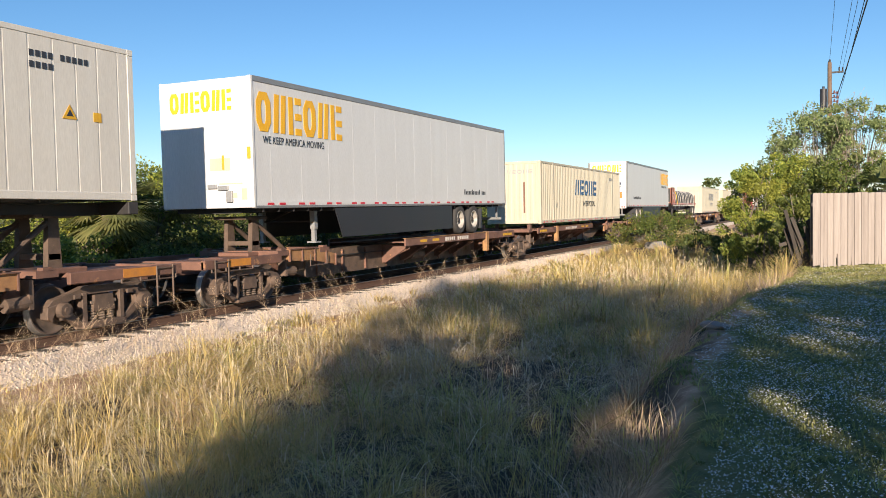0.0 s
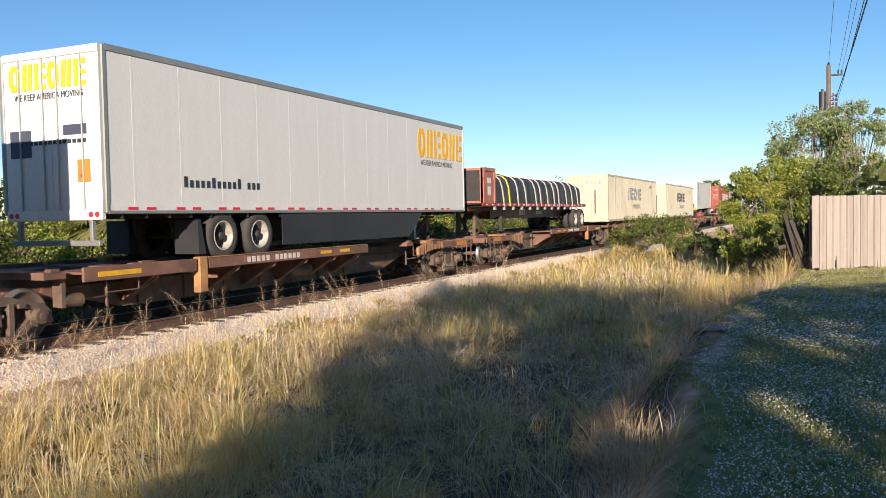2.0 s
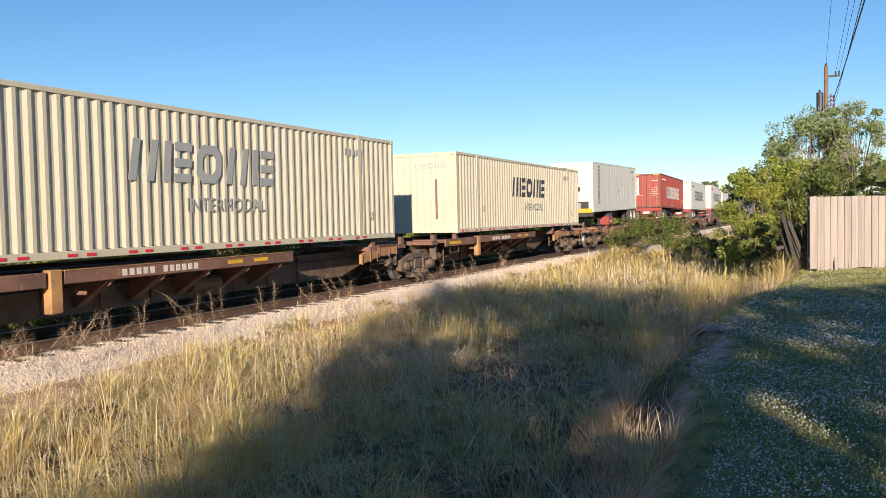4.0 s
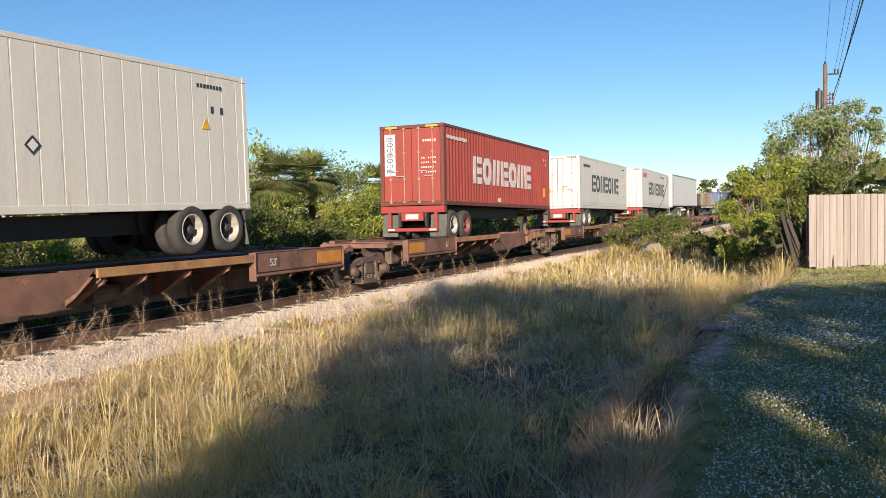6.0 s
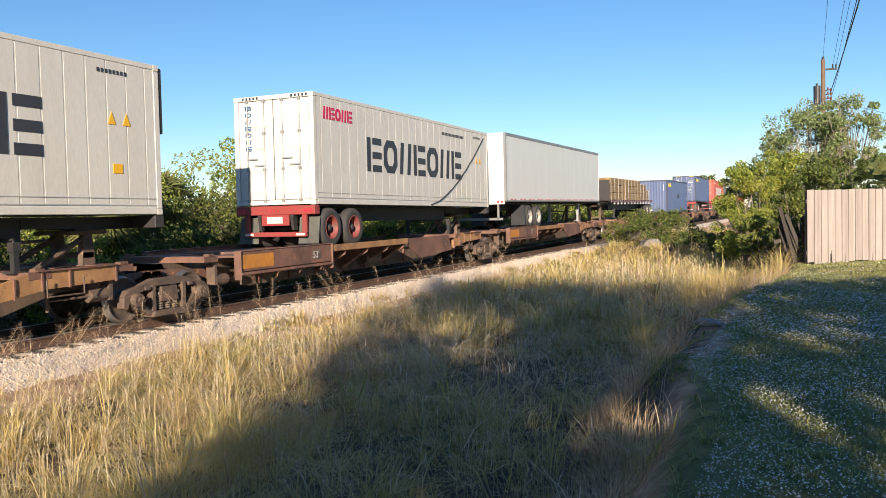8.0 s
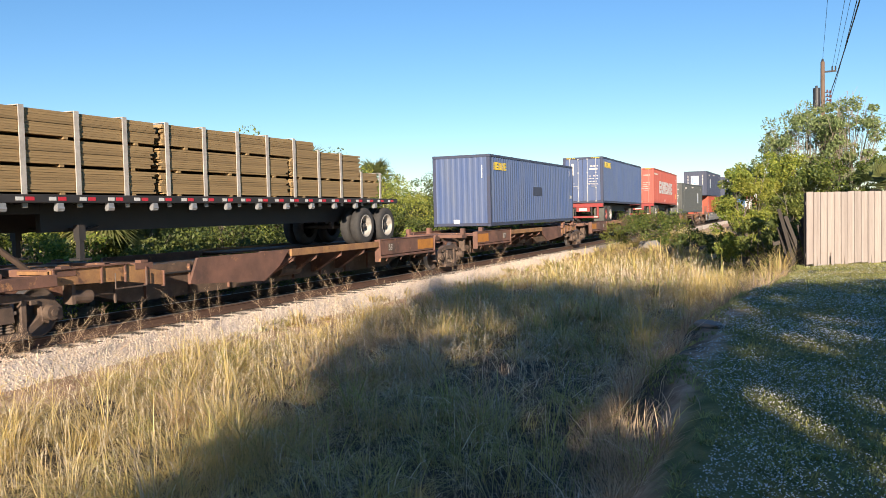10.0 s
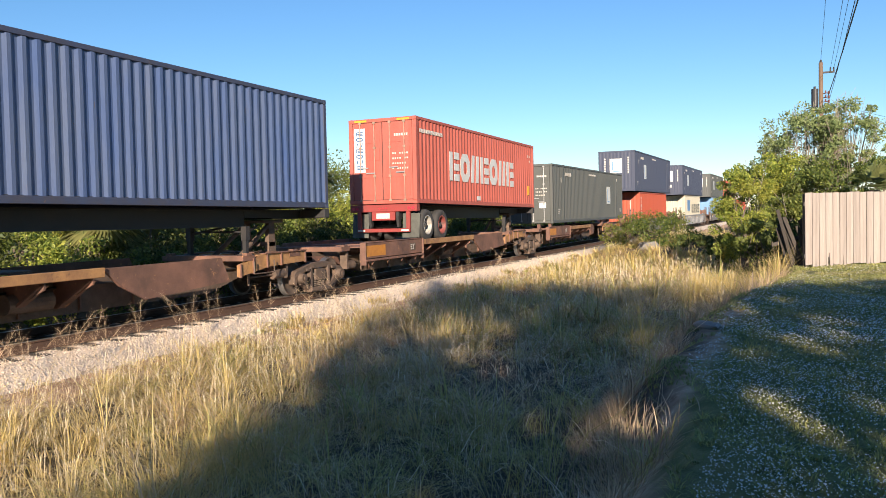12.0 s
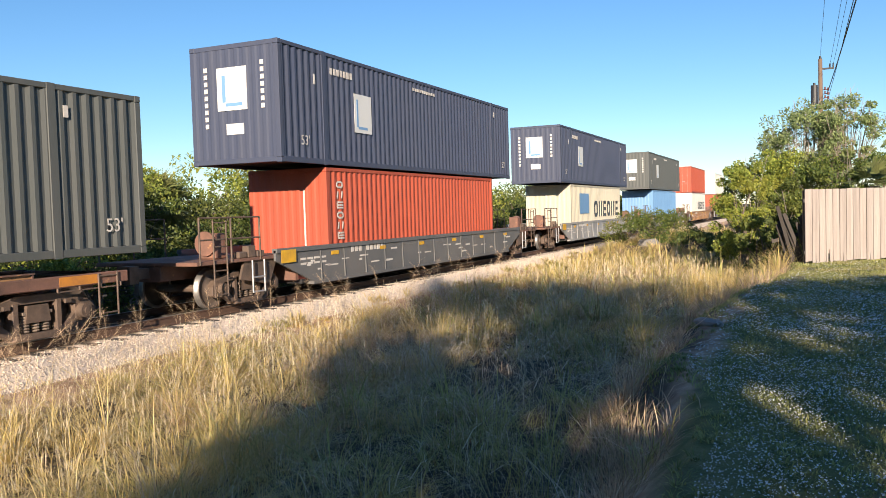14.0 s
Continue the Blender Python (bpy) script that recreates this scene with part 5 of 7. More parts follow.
def mesh_from_arrays(name, verts, faces_flat, per_face, material):
    """A mesh of equal-sized faces from numpy arrays."""
    me = bpy.data.meshes.new(name)
    n = len(faces_flat) // per_face
    me.vertices.add(len(verts))
    me.vertices.foreach_set("co", np.asarray(verts, dtype=np.float32).ravel())
    me.loops.add(len(faces_flat))
    me.loops.foreach_set("vertex_index", np.asarray(faces_flat, dtype=np.int32))
    me.polygons.add(n)
    me.polygons.foreach_set("loop_start", np.arange(0, n * per_face, per_face, dtype=np.int32))
    me.update(calc_edges=True)
    me.materials.append(material)
    return me


def stones():
    """Loose stones on the shoulder towards the field."""
    rng = np.random.default_rng(11)
    n = 19000
    x = rng.uniform(6, 42, n) ** 1.0
    y = TRACK_Y - 0.95 - rng.uniform(0, 1.3, n)
    z = np.where(y > TRACK_Y - 1.5, -0.20, -0.20 - (TRACK_Y - 1.5 - y) * 0.48)
    r = rng.uniform(0.010, 0.024, n)
    base = np.array([(1, 0, 0), (-1, 0, 0), (0, 1, 0), (0, -1, 0), (0, 0, 1), (0, 0, -1)], float)
    tri = np.array([(0, 2, 4), (2, 1, 4), (1, 3, 4), (3, 0, 4), (2, 0, 5), (1, 2, 5), (3, 1, 5), (0, 3, 5)])
    q = base[None] * rng.uniform(0.6, 1.2, (n, 6, 3)) + rng.uniform(-0.25, 0.25, (n, 6, 3))
    a = rng.uniform(0, 6.28, n)
    c, s = np.cos(a)[:, None], np.sin(a)[:, None]
    q = np.stack([q[..., 0] * c - q[..., 1] * s, q[..., 0] * s + q[..., 1] * c, q[..., 2]], -1)
    v = q * r[:, None, None] + np.stack([x, y, z + r * 0.35], -1)[:, None]
    f = (tri[None] + (np.arange(n) * 6)[:, None, None]).ravel()
    tagged(new("ballast_stones", mesh_from_arrays("ballast_stones", v.reshape(-1, 3), f, 3, M["stone"])), "loose pale crushed stones along the track", "ballast", kind="stuff")


stones()


# ---- grass ----
def blade_mesh(name, x, y, z, height, lean, heading, width, material, fine=False):
    """Many curved, tapering blades of three triangles each, or of five (fine)."""
    n = len(x)
    dx, dy = np.cos(heading), np.sin(heading)
    px, py = -dy, dx
    steps = ((0.0, 0.8), (0.42, 1.0), (0.76, 0.7)) if fine else ((0.0, 0.8), (0.55, 1.0))
    rings = [(t, w * k) for t, w in steps for k in (1, -1)] + [(1.0, 0.0)]
    m = len(rings)
    v = np.zeros((n, m, 3))
    for k, (t, w) in enumerate(rings):
        out = lean * t ** 1.8 * height
        up = height * t * (1 - 0.36 * np.minimum(lean, 1.8) * t ** 1.4)
        v[:, k, 0] = x + dx * out + px * w * width
        v[:, k, 1] = y + dy * out + py * w * width
        v[:, k, 2] = z + up
    tri = [(0, 1, 3), (0, 3, 2), (2, 3, 5), (2, 5, 4), (4, 5, 6)] if fine else [(0, 1, 3), (0, 3, 2), (2, 3, 4)]
    f = (np.array(tri)[None] + (np.arange(n) * m)[:, None, None]).ravel()
    return mesh_from_arrays(name, v.reshape(-1, 3), f, 3, material)


def ground_many(x, y):
    return np.array([ground_height(a, b) for a, b in zip(x, y)])


def field_grass():
    rng = np.random.default_rng(3)

    def thin(x, y):
        """Blades further off stand for several, and are wider."""
        return np.clip(np.hypot(x, y) / 8.5, 0.9, 4.0)

    kinds = (("dry_grass", M["straw"], 2300, 34, (0.36, 0.84), 1.05, "tall dry straw-yellow grass tufts in the field"),
             ("green_grass", M["blade"], 1800, 34, (0.30, 0.78), 0.95, "rough green and yellow grass tufts in the field"),
             ("dead_grass", M["dead"], 2400, 34, (0.24, 0.62), 1.25, "matted dead brown grass in the field"))
    for name, mat, count, per, (lo, hi), lean, label in kinds:
        cx = -1.0 + 63.0 * rng.uniform(0, 1, count * 2) ** 1.7
        edge = np.array([lawn_edge(a) for a in cx])
        cy = edge + 0.12 + (10.75 - edge) * rng.uniform(0, 1, count * 2)
        patch = np.array([noise.noise((a * 0.22, b * 0.22, {"dry_grass": 1.0, "green_grass": 9.0, "dead_grass": 17.0}[name])) for a, b in zip(cx, cy)])
        # straw grows along the track side, green in the hollow
        pref = patch + {"dry_grass": 0.10 * (cy - 5.5), "green_grass": -0.02 * (cy - 5.5), "dead_grass": -0.05 * (cy - 5.0)}[name]
        # hollows between the clumps
        pref += np.array([3.2 * min(0.0, noise.noise((a * 1.15, b * 1.15, 31.0)) + 0.04) for a, b in zip(cx, cy)])
        keep = np.argsort(-pref)[:count]
        cx, cy = cx[keep], cy[keep]
        m = len(cx)
        tall = rng.uniform(lo, hi, m) * (0.75 + 0.5 * rng.uniform(0, 1, m))
        tall *= np.array([min(1.55, max(0.25, 0.88 + 2.3 * noise.noise((a * 1.05, b * 1.05, 23.0)))) for a, b in zip(cx, cy)])
        tall *= np.array([0.6 if b - lawn_edge(a) < 0.8 and a < 9 else 1.0 for a, b in zip(cx, cy)])
        tall *= 1.0 - 0.55 * np.clip((cy - 8.3) / 2.0, 0, 1)
        spread = rng.uniform(0.05, 0.13, m)
        k = np.repeat(np.arange(m), per)
        n = len(k)
        rad = np.abs(rng.normal(0, 1, n)) * spread[k] * np.where(rng.uniform(0, 1, n) < 0.2, 2.6, 1.0)
        ang = rng.uniform(0, 6.283, n)
        x, y = cx[k] + rad * np.cos(ang), cy[k] + rad * np.sin(ang)
        # each clump is laid over to its own side
        fall = rng.uniform(0, 6.283, m)[k]
        laid = rng.uniform(0, 1, m)[k]
        pull = rng.uniform(0, 1, n) < laid * 0.7
        head = np.where(pull, fall + rng.normal(0, 0.5, n), ang + rng.normal(0, 0.6, n))
        high = tall[k] * rng.uniform(0.4, 1.15, n)
        arch = np.clip(rng.normal(lean, 0.45, n) + 0.35 * pull, 0.05, 2.3)
        wide = (0.0012 + 0.0046 * rng.uniform(0, 1, n) ** 1.6) * thin(x, y)
        zz = ground_many(x, y) - 0.02
        near = np.hypot(x, y) < 11.5
        for part_of, is_fine in ((near, True), (~near, False)):
            me = blade_mesh(name, x[part_of], y[part_of], zz[part_of], high[part_of], arch[part_of], head[part_of], wide[part_of], mat, is_fine)
            tagged(new(name, me), label, "grass", kind="stuff")
    # the field goes on behind the camera
    m = 700
    cx, cy = rng.uniform(-14, -0.6, m), rng.uniform(0, 1, m)
    cy = np.array([lawn_edge(a) for a in cx]) + 0.15 + 8.6 * cy
    k = np.repeat(np.arange(m), 14)
    n = len(k)
    rad, ang = np.abs(rng.normal(0, 0.16, n)), rng.uniform(0, 6.283, n)
    x, y = cx[k] + rad * np.cos(ang), cy[k] + rad * np.sin(ang)
    me = blade_mesh("rough_grass", x, y, ground_many(x, y) - 0.02, rng.uniform(0.3, 0.8, n), np.clip(rng.normal(0.95, 0.4, n), 0.1, 2.0), ang, rng.uniform(0.006, 0.014, n), M["straw"])
    tagged(new("rough_grass", me), "rough dry grass tufts further along the field", "grass", kind="stuff")
    # fine undergrowth that hides the soil
    n = 38000
    x = -1 + 48 * rng.uniform(0, 1, n) ** 1.6
    e = np.array([lawn_edge(a) for a in x])
    y = e + 0.25 + (10.3 - e) * rng.uniform(0, 1, n)
    # the hollows stay bare and dark
    full = np.array([noise.noise((a * 1.05, b * 1.05, 23.0)) for a, b in zip(x, y)]) > np.where(y > 5.0, -0.16, -2.0)
    x, y, n = x[full], y[full], int(full.sum())
    me = blade_mesh("undergrowth", x, y, ground_many(x, y) - 0.02, rng.uniform(0.05, 0.20, n), rng.uniform(0.3, 1.9, n), rng.uniform(0, 6.283, n), rng.uniform(0.0015, 0.004, n) * thin(x, y), M["dead"])
    tagged(new("undergrowth", me), "short dry undergrowth between the grass tufts", "grass", kind="stuff")
    # bleached stems with small feathery heads that rise out of the tufts
    m = 3600
    cx = 3.0 + 30 * rng.uniform(0, 1, m) ** 1.5
    e = np.array([lawn_edge(a) for a in cx])
    cy = e + 0.5 + (9.6 - e) * rng.uniform(0, 1, m) ** 0.8
    tall, sway, way = rng.uniform(0.45, 0.95, m), rng.uniform(0.05, 0.7, m), rng.uniform(0, 6.283, m)
    zz = ground_many(cx, cy)
    me = blade_mesh("stem", cx, cy, zz, tall, sway, way, 0.0013 * thin(cx, cy), M["stalk"], True)
    tagged(new("tall_stems", me), "thin bleached grass stems above the tufts", "grass", kind="stuff")
    k = np.repeat(np.arange(m), 9)
    n = len(k)
    t = rng.uniform(0.72, 0.98, n)
    out = sway[k] * t ** 1.8 * tall[k]
    up = tall[k] * t * (1 - 0.36 * sway[k] * t ** 1.4)
    me = blade_mesh("seed_heads", cx[k] + np.cos(way[k]) * out, cy[k] + np.sin(way[k]) * out, zz[k] + up, rng.uniform(0.04, 0.11, n), rng.uniform(0.2, 1.2, n), way[k] + rng.normal(0, 0.9, n), 0.0011 * thin(cx[k], cy[k]), M["stalk"])
    tagged(new("seed_heads", me), "pale feathery seed heads over the field", "grass", kind="stuff")
    # long stalks that have fallen over and lie tangled in the tufts
    n = 9000
    x = 2.0 + 26 * rng.uniform(0, 1, n) ** 1.3
    e = np.array([lawn_edge(a) for a in x])
    y = e + 0.4 + (9.9 - e) * rng.uniform(0, 1, n)
    full = np.array([noise.noise((a * 1.05, b * 1.05, 23.0)) for a, b in zip(x, y)]) > -0.22
    x, y, n = x[full], y[full], int(full.sum())
    me = blade_mesh("fallen_stalks", x, y, ground_many(x, y) + rng.uniform(0.0, 0.42, n), rng.uniform(0.08, 0.30, n), rng.uniform(1.3, 4.0, n), rng.uniform(0, 6.283, n), rng.uniform(0.0018, 0.0048, n) * thin(x, y), M["stalk"])
    tagged(new("fallen_stalks", me), "pale dry stalks lying tangled in the grass", "grass", kind="stuff")
    # tufts that hang over the lawn's edge
    m = 300
    cx = 3.2 + 22 * rng.uniform(0, 1, m) ** 1.2
    cy = np.array([lawn_edge(a) for a in cx]) + 0.34 + np.abs(rng.normal(0, 0.25, m))
    k = np.repeat(np.arange(m), 34)
    n = len(k)
    rad, ang = np.abs(rng.normal(0, 0.13, n)), rng.uniform(0, 6.283, n)
    x, y = cx[k] + rad * np.cos(ang), cy[k] + rad * np.sin(ang)
    tall = (rng.uniform(0.25, 0.55, m) * (1 + 0.7 * (cx > 15)))[k]
    me = blade_mesh("edge_grass", x, y, ground_many(x, y) - 0.02, tall * rng.uniform(0.6, 1.1, n), np.clip(rng.normal(0.75, 0.35, n), 0.1, 1.6), ang + rng.normal(0, 0.5, n), rng.uniform(0.0018, 0.0045, n) * np.clip(x / 14, 1, 2), M["dead"])
    tagged(new("edge_grass", me), "dead tawny grass hanging over the lawn's edge", "grass", kind="stuff")
    # tall straw clumps against the broken fence
    m = 95
    cx, cy = rng.uniform(20.0, 25.5, m), rng.uniform(0.7, 3.0, m)
    k = np.repeat(np.arange(m), 40)
    n = len(k)
    rad, ang = np.abs(rng.normal(0, 0.09, n)), rng.uniform(0, 6.283, n)
    x, y = cx[k] + rad * np.cos(ang), cy[k] + rad * np.sin(ang)
    me = blade_mesh("straw_clump", x, y, ground_many(x, y) - 0.02, rng.uniform(0.45, 1.3, n), np.clip(rng.normal(0.8, 0.4, n), 0.05, 1.7), ang, rng.uniform(0.003, 0.007, n), M["straw"])
    tagged(new("straw_clump", me), "tall pale straw clumps against the broken fence", "grass", kind="stuff")
    # the lawn
    n = 70000
    x = 1.0 + 23 * rng.uniform(0, 1, n) ** 1.3
    e = np.array([lawn_edge(a) for a in x])
    y = np.minimum(e + 0.12, -3.4 + (e + 3.4 + 0.15) * rng.uniform(0, 1, n) ** 0.8)
    # thinner away from the mown strip beside the field
    fade = rng.uniform(0, 1, n) < np.clip((y + 3.5) / 1.2, 0.25, 1) * np.clip((x - 0.6) / 1.6, 0.3, 1)
    x, y, e = x[fade], y[fade], e[fade]
    more = 22000
    wx, wy = rng.uniform(-9, 16, more), rng.uniform(-9, 0.8, more)
    we = np.array([lawn_edge(a) for a in wx])
    wy = np.minimum(wy, we + 0.1)
    x, y, e = np.concatenate([x, wx]), np.concatenate([y, wy]), np.concatenate([e, we])
    # worn sandy patches along the bank stay bare
    bare = (y > e - 0.55) & (np.array([noise.noise((a * 0.9, b * 1.6, 12.0)) for a, b in zip(x, y)]) > 0.05)
    x, y = x[~bare], y[~bare]
    n = len(x)
    me = blade_mesh("lawn", x, y, ground_many(x, y) - 0.01, rng.uniform(0.02, 0.065, n), rng.uniform(0.2, 1.3, n), rng.uniform(0, 6.283, n), rng.uniform(0.003, 0.0065, n) * np.clip(x / 8, 1, 2.5), M["turf"])
    tagged(new("lawn_blades", me), "short mown lawn grass", "grass", kind="stuff")
    m = 500
    cx = 3.0 + 18 * rng.uniform(0, 1, m) ** 1.3
    e = np.array([lawn_edge(a) for a in cx])
    cy = e - (e + 3.2) * rng.uniform(0, 1, m)
    k = np.repeat(np.arange(m), 22)
    n = len(k)
    rad, ang = np.abs(rng.normal(0, 0.045, n)), rng.uniform(0, 6.283, n)
    x, y = cx[k] + rad * np.cos(ang), cy[k] + rad * np.sin(ang)
    me = blade_mesh("lawn_weeds", x, y, ground_many(x, y) - 0.01, rng.uniform(0.03, 0.085, n), rng.uniform(0.4, 1.6, n), ang, rng.uniform(0.003, 0.006, n), M["turf"])
    tagged(new("lawn_weeds", me), "coarse weed tufts scattered in the lawn", "grass", kind="stuff")
    n = 120000
    x = 1.5 + 21 * rng.uniform(0, 1, n) ** 1.4
    e = np.array([lawn_edge(a) for a in x])
    y = e - 0.25 - (e + 3.0) * rng.uniform(0, 1, n) ** 0.9
    dens = np.array([noise.noise((a * 0.6, b * 0.9, 4.0)) for a, b in zip(x, y)])
    keep = dens > rng.uniform(-0.75, 0.22, n)
    keep &= rng.uniform(0, 1, n) < np.clip(1.35 - x / 16.0, 0.12, 1)
    keep &= rng.uniform(0, 1, n) < np.clip((x - 1.5) / 2.5, 0, 1) * np.clip((y + 3.4) / 1.6, 0, 1) + 0.0
    x, y = x[keep], y[keep]
    n = len(x)
    z = ground_many(x, y) + rng.uniform(0.035, 0.07, n)
    r = rng.uniform(0.0045, 0.0105, n) * np.clip(x / 8.0, 0.8, 1.5)
    a = rng.uniform(0, 6.28, n)
    v = np.zeros((n, 4, 3))
    for k in range(4):
        v[:, k, 0] = x + r * np.cos(a + k * math.pi / 2)
        v[:, k, 1] = y + r * np.sin(a + k * math.pi / 2)
        v[:, k, 2] = z + rng.uniform(-0.006, 0.006, n)
    tagged(new("lawn_flowers", mesh_from_arrays("lawn_flowers", v.reshape(-1, 3), np.arange(n * 4), 4, M["petal"])), "tiny white flowers scattered over the lawn", "flowers", kind="stuff")


field_grass()


def seed_stem(x, y, h, lean, heading, rng, top_name="seed_grass"):
    """A tall bare stem with a loose feathery seed head."""
    bm = bmesh.new()
    d = Vector((math.cos(heading), math.sin(heading), 0))
    pts = [Vector((0, 0, 0)) + d * lean * h * t * t + Vector((0, 0, h * t)) for t in (0, 0.35, 0.7, 1.0)]
    for p, q in zip(pts, pts[1:]):
        rod(bm, p, q, 0.0022, 4, 0.0012)
    for k in range(38):
        t = 0.5 + 0.5 * k / 38
        p = d * lean * h * t * t + Vector((0, 0, h * t))
        a = rng.uniform(0, 6.28)
        ln = rng.uniform(0.10, 0.34) * (1.35 - 0.9 * t)
        q = p + d * ln * (0.2 + 0.8 * lean) + Vector((math.cos(a) * ln * 0.62, math.sin(a) * ln * 0.62, ln * 0.7))
        rod(bm, p, q, 0.0008, 3, 0.0005)
    me = finish(top_name, bm, M["dead"])
    ob = new(top_name, me)
    ob.location = (x, y, ground_height(x, y) - 0.01)
    return tagged(ob, "tall dry grass stem with a feathery seed head", "grass stem", "seed stems beside the track")


def stems():
    rng = random.Random(8)
    for i in range(84):
        x = 7.5 + 22 * rng.random() ** 1.3
        y = TRACK_Y - 2.05 - abs(rng.gauss(0, 0.25))
        seed_stem(x, y, rng.uniform(0.5, 1.15), rng.uniform(0.05, 0.9), rng.uniform(0, 6.28), rng)
    for i in range(26):
        x = rng.uniform(5, 16)
        y = rng.uniform(2.5, 8.5)
        seed_stem(x, y, rng.uniform(0.75, 1.1), rng.uniform(0.05, 0.5), rng.uniform(0, 6.28), rng)


stems()


# ---- shrubs, trees and palms ----
GAPS = ((6.7, 0.20, 0.70, -0.06), (10.6, -0.25, 0.25, 0.05), (6.2, 1.12, 0.2, 0.02))


def leaf_cloud(name, centres, radii, per, size, material, seed, flat=0.8, aspect=0.5, origin=None):
    """Leaves scattered in and on lumps: one diamond of two triangles each."""
    rng = np.random.default_rng(seed)
    c = np.repeat(np.asarray(centres, float), per, axis=0)
    r = np.repeat(np.asarray(radii, float), per)
    n = len(c)
    v = rng.normal(0, 1, (n, 3))
    v /= np.linalg.norm(v, axis=1)[:, None]
    p = c + v * (r * rng.uniform(0.35, 1.08, n) ** 0.6)[:, None] * np.array([1, 1, flat])
    if origin is not None:
        # openings in the canopy that let the sun through to the lawn
        w = p + np.array(origin)
        reach = (w[:, 2] - 0.4) / math.tan(radians(SUN_EL))
        gx, gy = w[:, 0] + SUN_WAY.x * reach, w[:, 1] + SUN_WAY.y * reach
        keep = np.ones(n, bool)
        for cx, cy, ra, rb in GAPS:
            u = (gx - cx) * SUN_WAY.x + (gy - cy) * SUN_WAY.y
            s = -(gx - cx) * SUN_WAY.y + (gy - cy) * SUN_WAY.x
            keep &= (u / (ra + size * 2)) ** 2 + (s / (rb + size)) ** 2 > 1
        p, v, n = p[keep], v[keep], int(keep.sum())
    t = rng.normal(0, 1, (n, 3)) + v * 0.5
    t /= np.linalg.norm(t, axis=1)[:, None]
    u = np.cross(t, rng.normal(0, 1, (n, 3)))
    u /= np.linalg.norm(u, axis=1)[:, None]
    s = size * rng.uniform(0.6, 1.4, n)[:, None]
    q = np.stack([p - t * s, p + u * s * aspect, p + t * s, p - u * s * aspect], 1)
    return mesh_from_arrays(name, q.reshape(-1, 3), np.arange(n * 4), 4, material)


def shrub(name, x, y, height, spread, leaf, seed, label, size=0.09, lumps=26, per=110, trunks=3, bare=0, category="shrub", group="", base=None, low=0.25, gaps=False, lump=0.55):
    rng = random.Random(seed)
    top = root(name, label, category, group)
    z0 = ground_height(x, y) if base is None else base
    top.location = (x, y, z0 - 0.05)
    centres, radii = [], []
    for i in range(lumps):
        a = rng.uniform(0, 6.283)
        t = rng.random() ** 0.7
        zz = low + (height - low) * t
        reach = spread * (0.35 + 0.75 * math.sin(math.pi * min(0.97, 0.18 + 0.72 * t))) * rng.random() ** 0.5
        centres.append((math.cos(a) * reach, math.sin(a) * reach, zz * rng.uniform(0.9, 1.04)))
        radii.append(rng.uniform(0.16, 0.34) * (spread + height * 0.4) * lump)
    bm = bmesh.new()
    for k in range(trunks):
        a = rng.uniform(0, 6.283)
        p = Vector((0.15 * math.cos(a) * spread * 0.3, 0.15 * math.sin(a) * spread * 0.3, -0.1))
        q = Vector((math.cos(a) * spread * 0.3, math.sin(a) * spread * 0.3, height * 0.5))
        rod(bm, p, q, 0.03 * height * 0.5 + 0.02, 7, 0.012 * height + 0.01)
        for j in range(5):
            c = Vector(rng.choice(centres))
            rod(bm, p.lerp(q, rng.uniform(0.4, 1.0)), c, 0.008 * height + 0.006, 5, 0.006)
    part("trunk", bm, M["bark"], top)
    part("crown", leaf_cloud("crown", centres, radii, per, size, leaf, seed, origin=(x, y, z0 - 0.05) if gaps else None), None, top)
    if bare:
        bm = bmesh.new()
        for k in range(bare):
            c = Vector(rng.choice(centres))
            p = Vector((c.x * 0.4, c.y * 0.4, c.z * 0.55))
            q = c + Vector((rng.uniform(-0.4, 0.4), rng.uniform(-0.4, 0.4), rng.uniform(0.0, 0.7)))
            rod(bm, p, q, 0.014, 4, 0.005)
            for j in range(4):
                s = p.lerp(q, rng.uniform(0.4, 0.95))
                rod(bm, s, s + Vector((rng.uniform(-0.4, 0.4), rng.uniform(-0.4, 0.4), rng.uniform(0.05, 0.5))), 0.007, 3, 0.003)
        tagged(part("branchwork", bm, M["twig"], top, "bare grey branches"), kind="stuff")
    return top


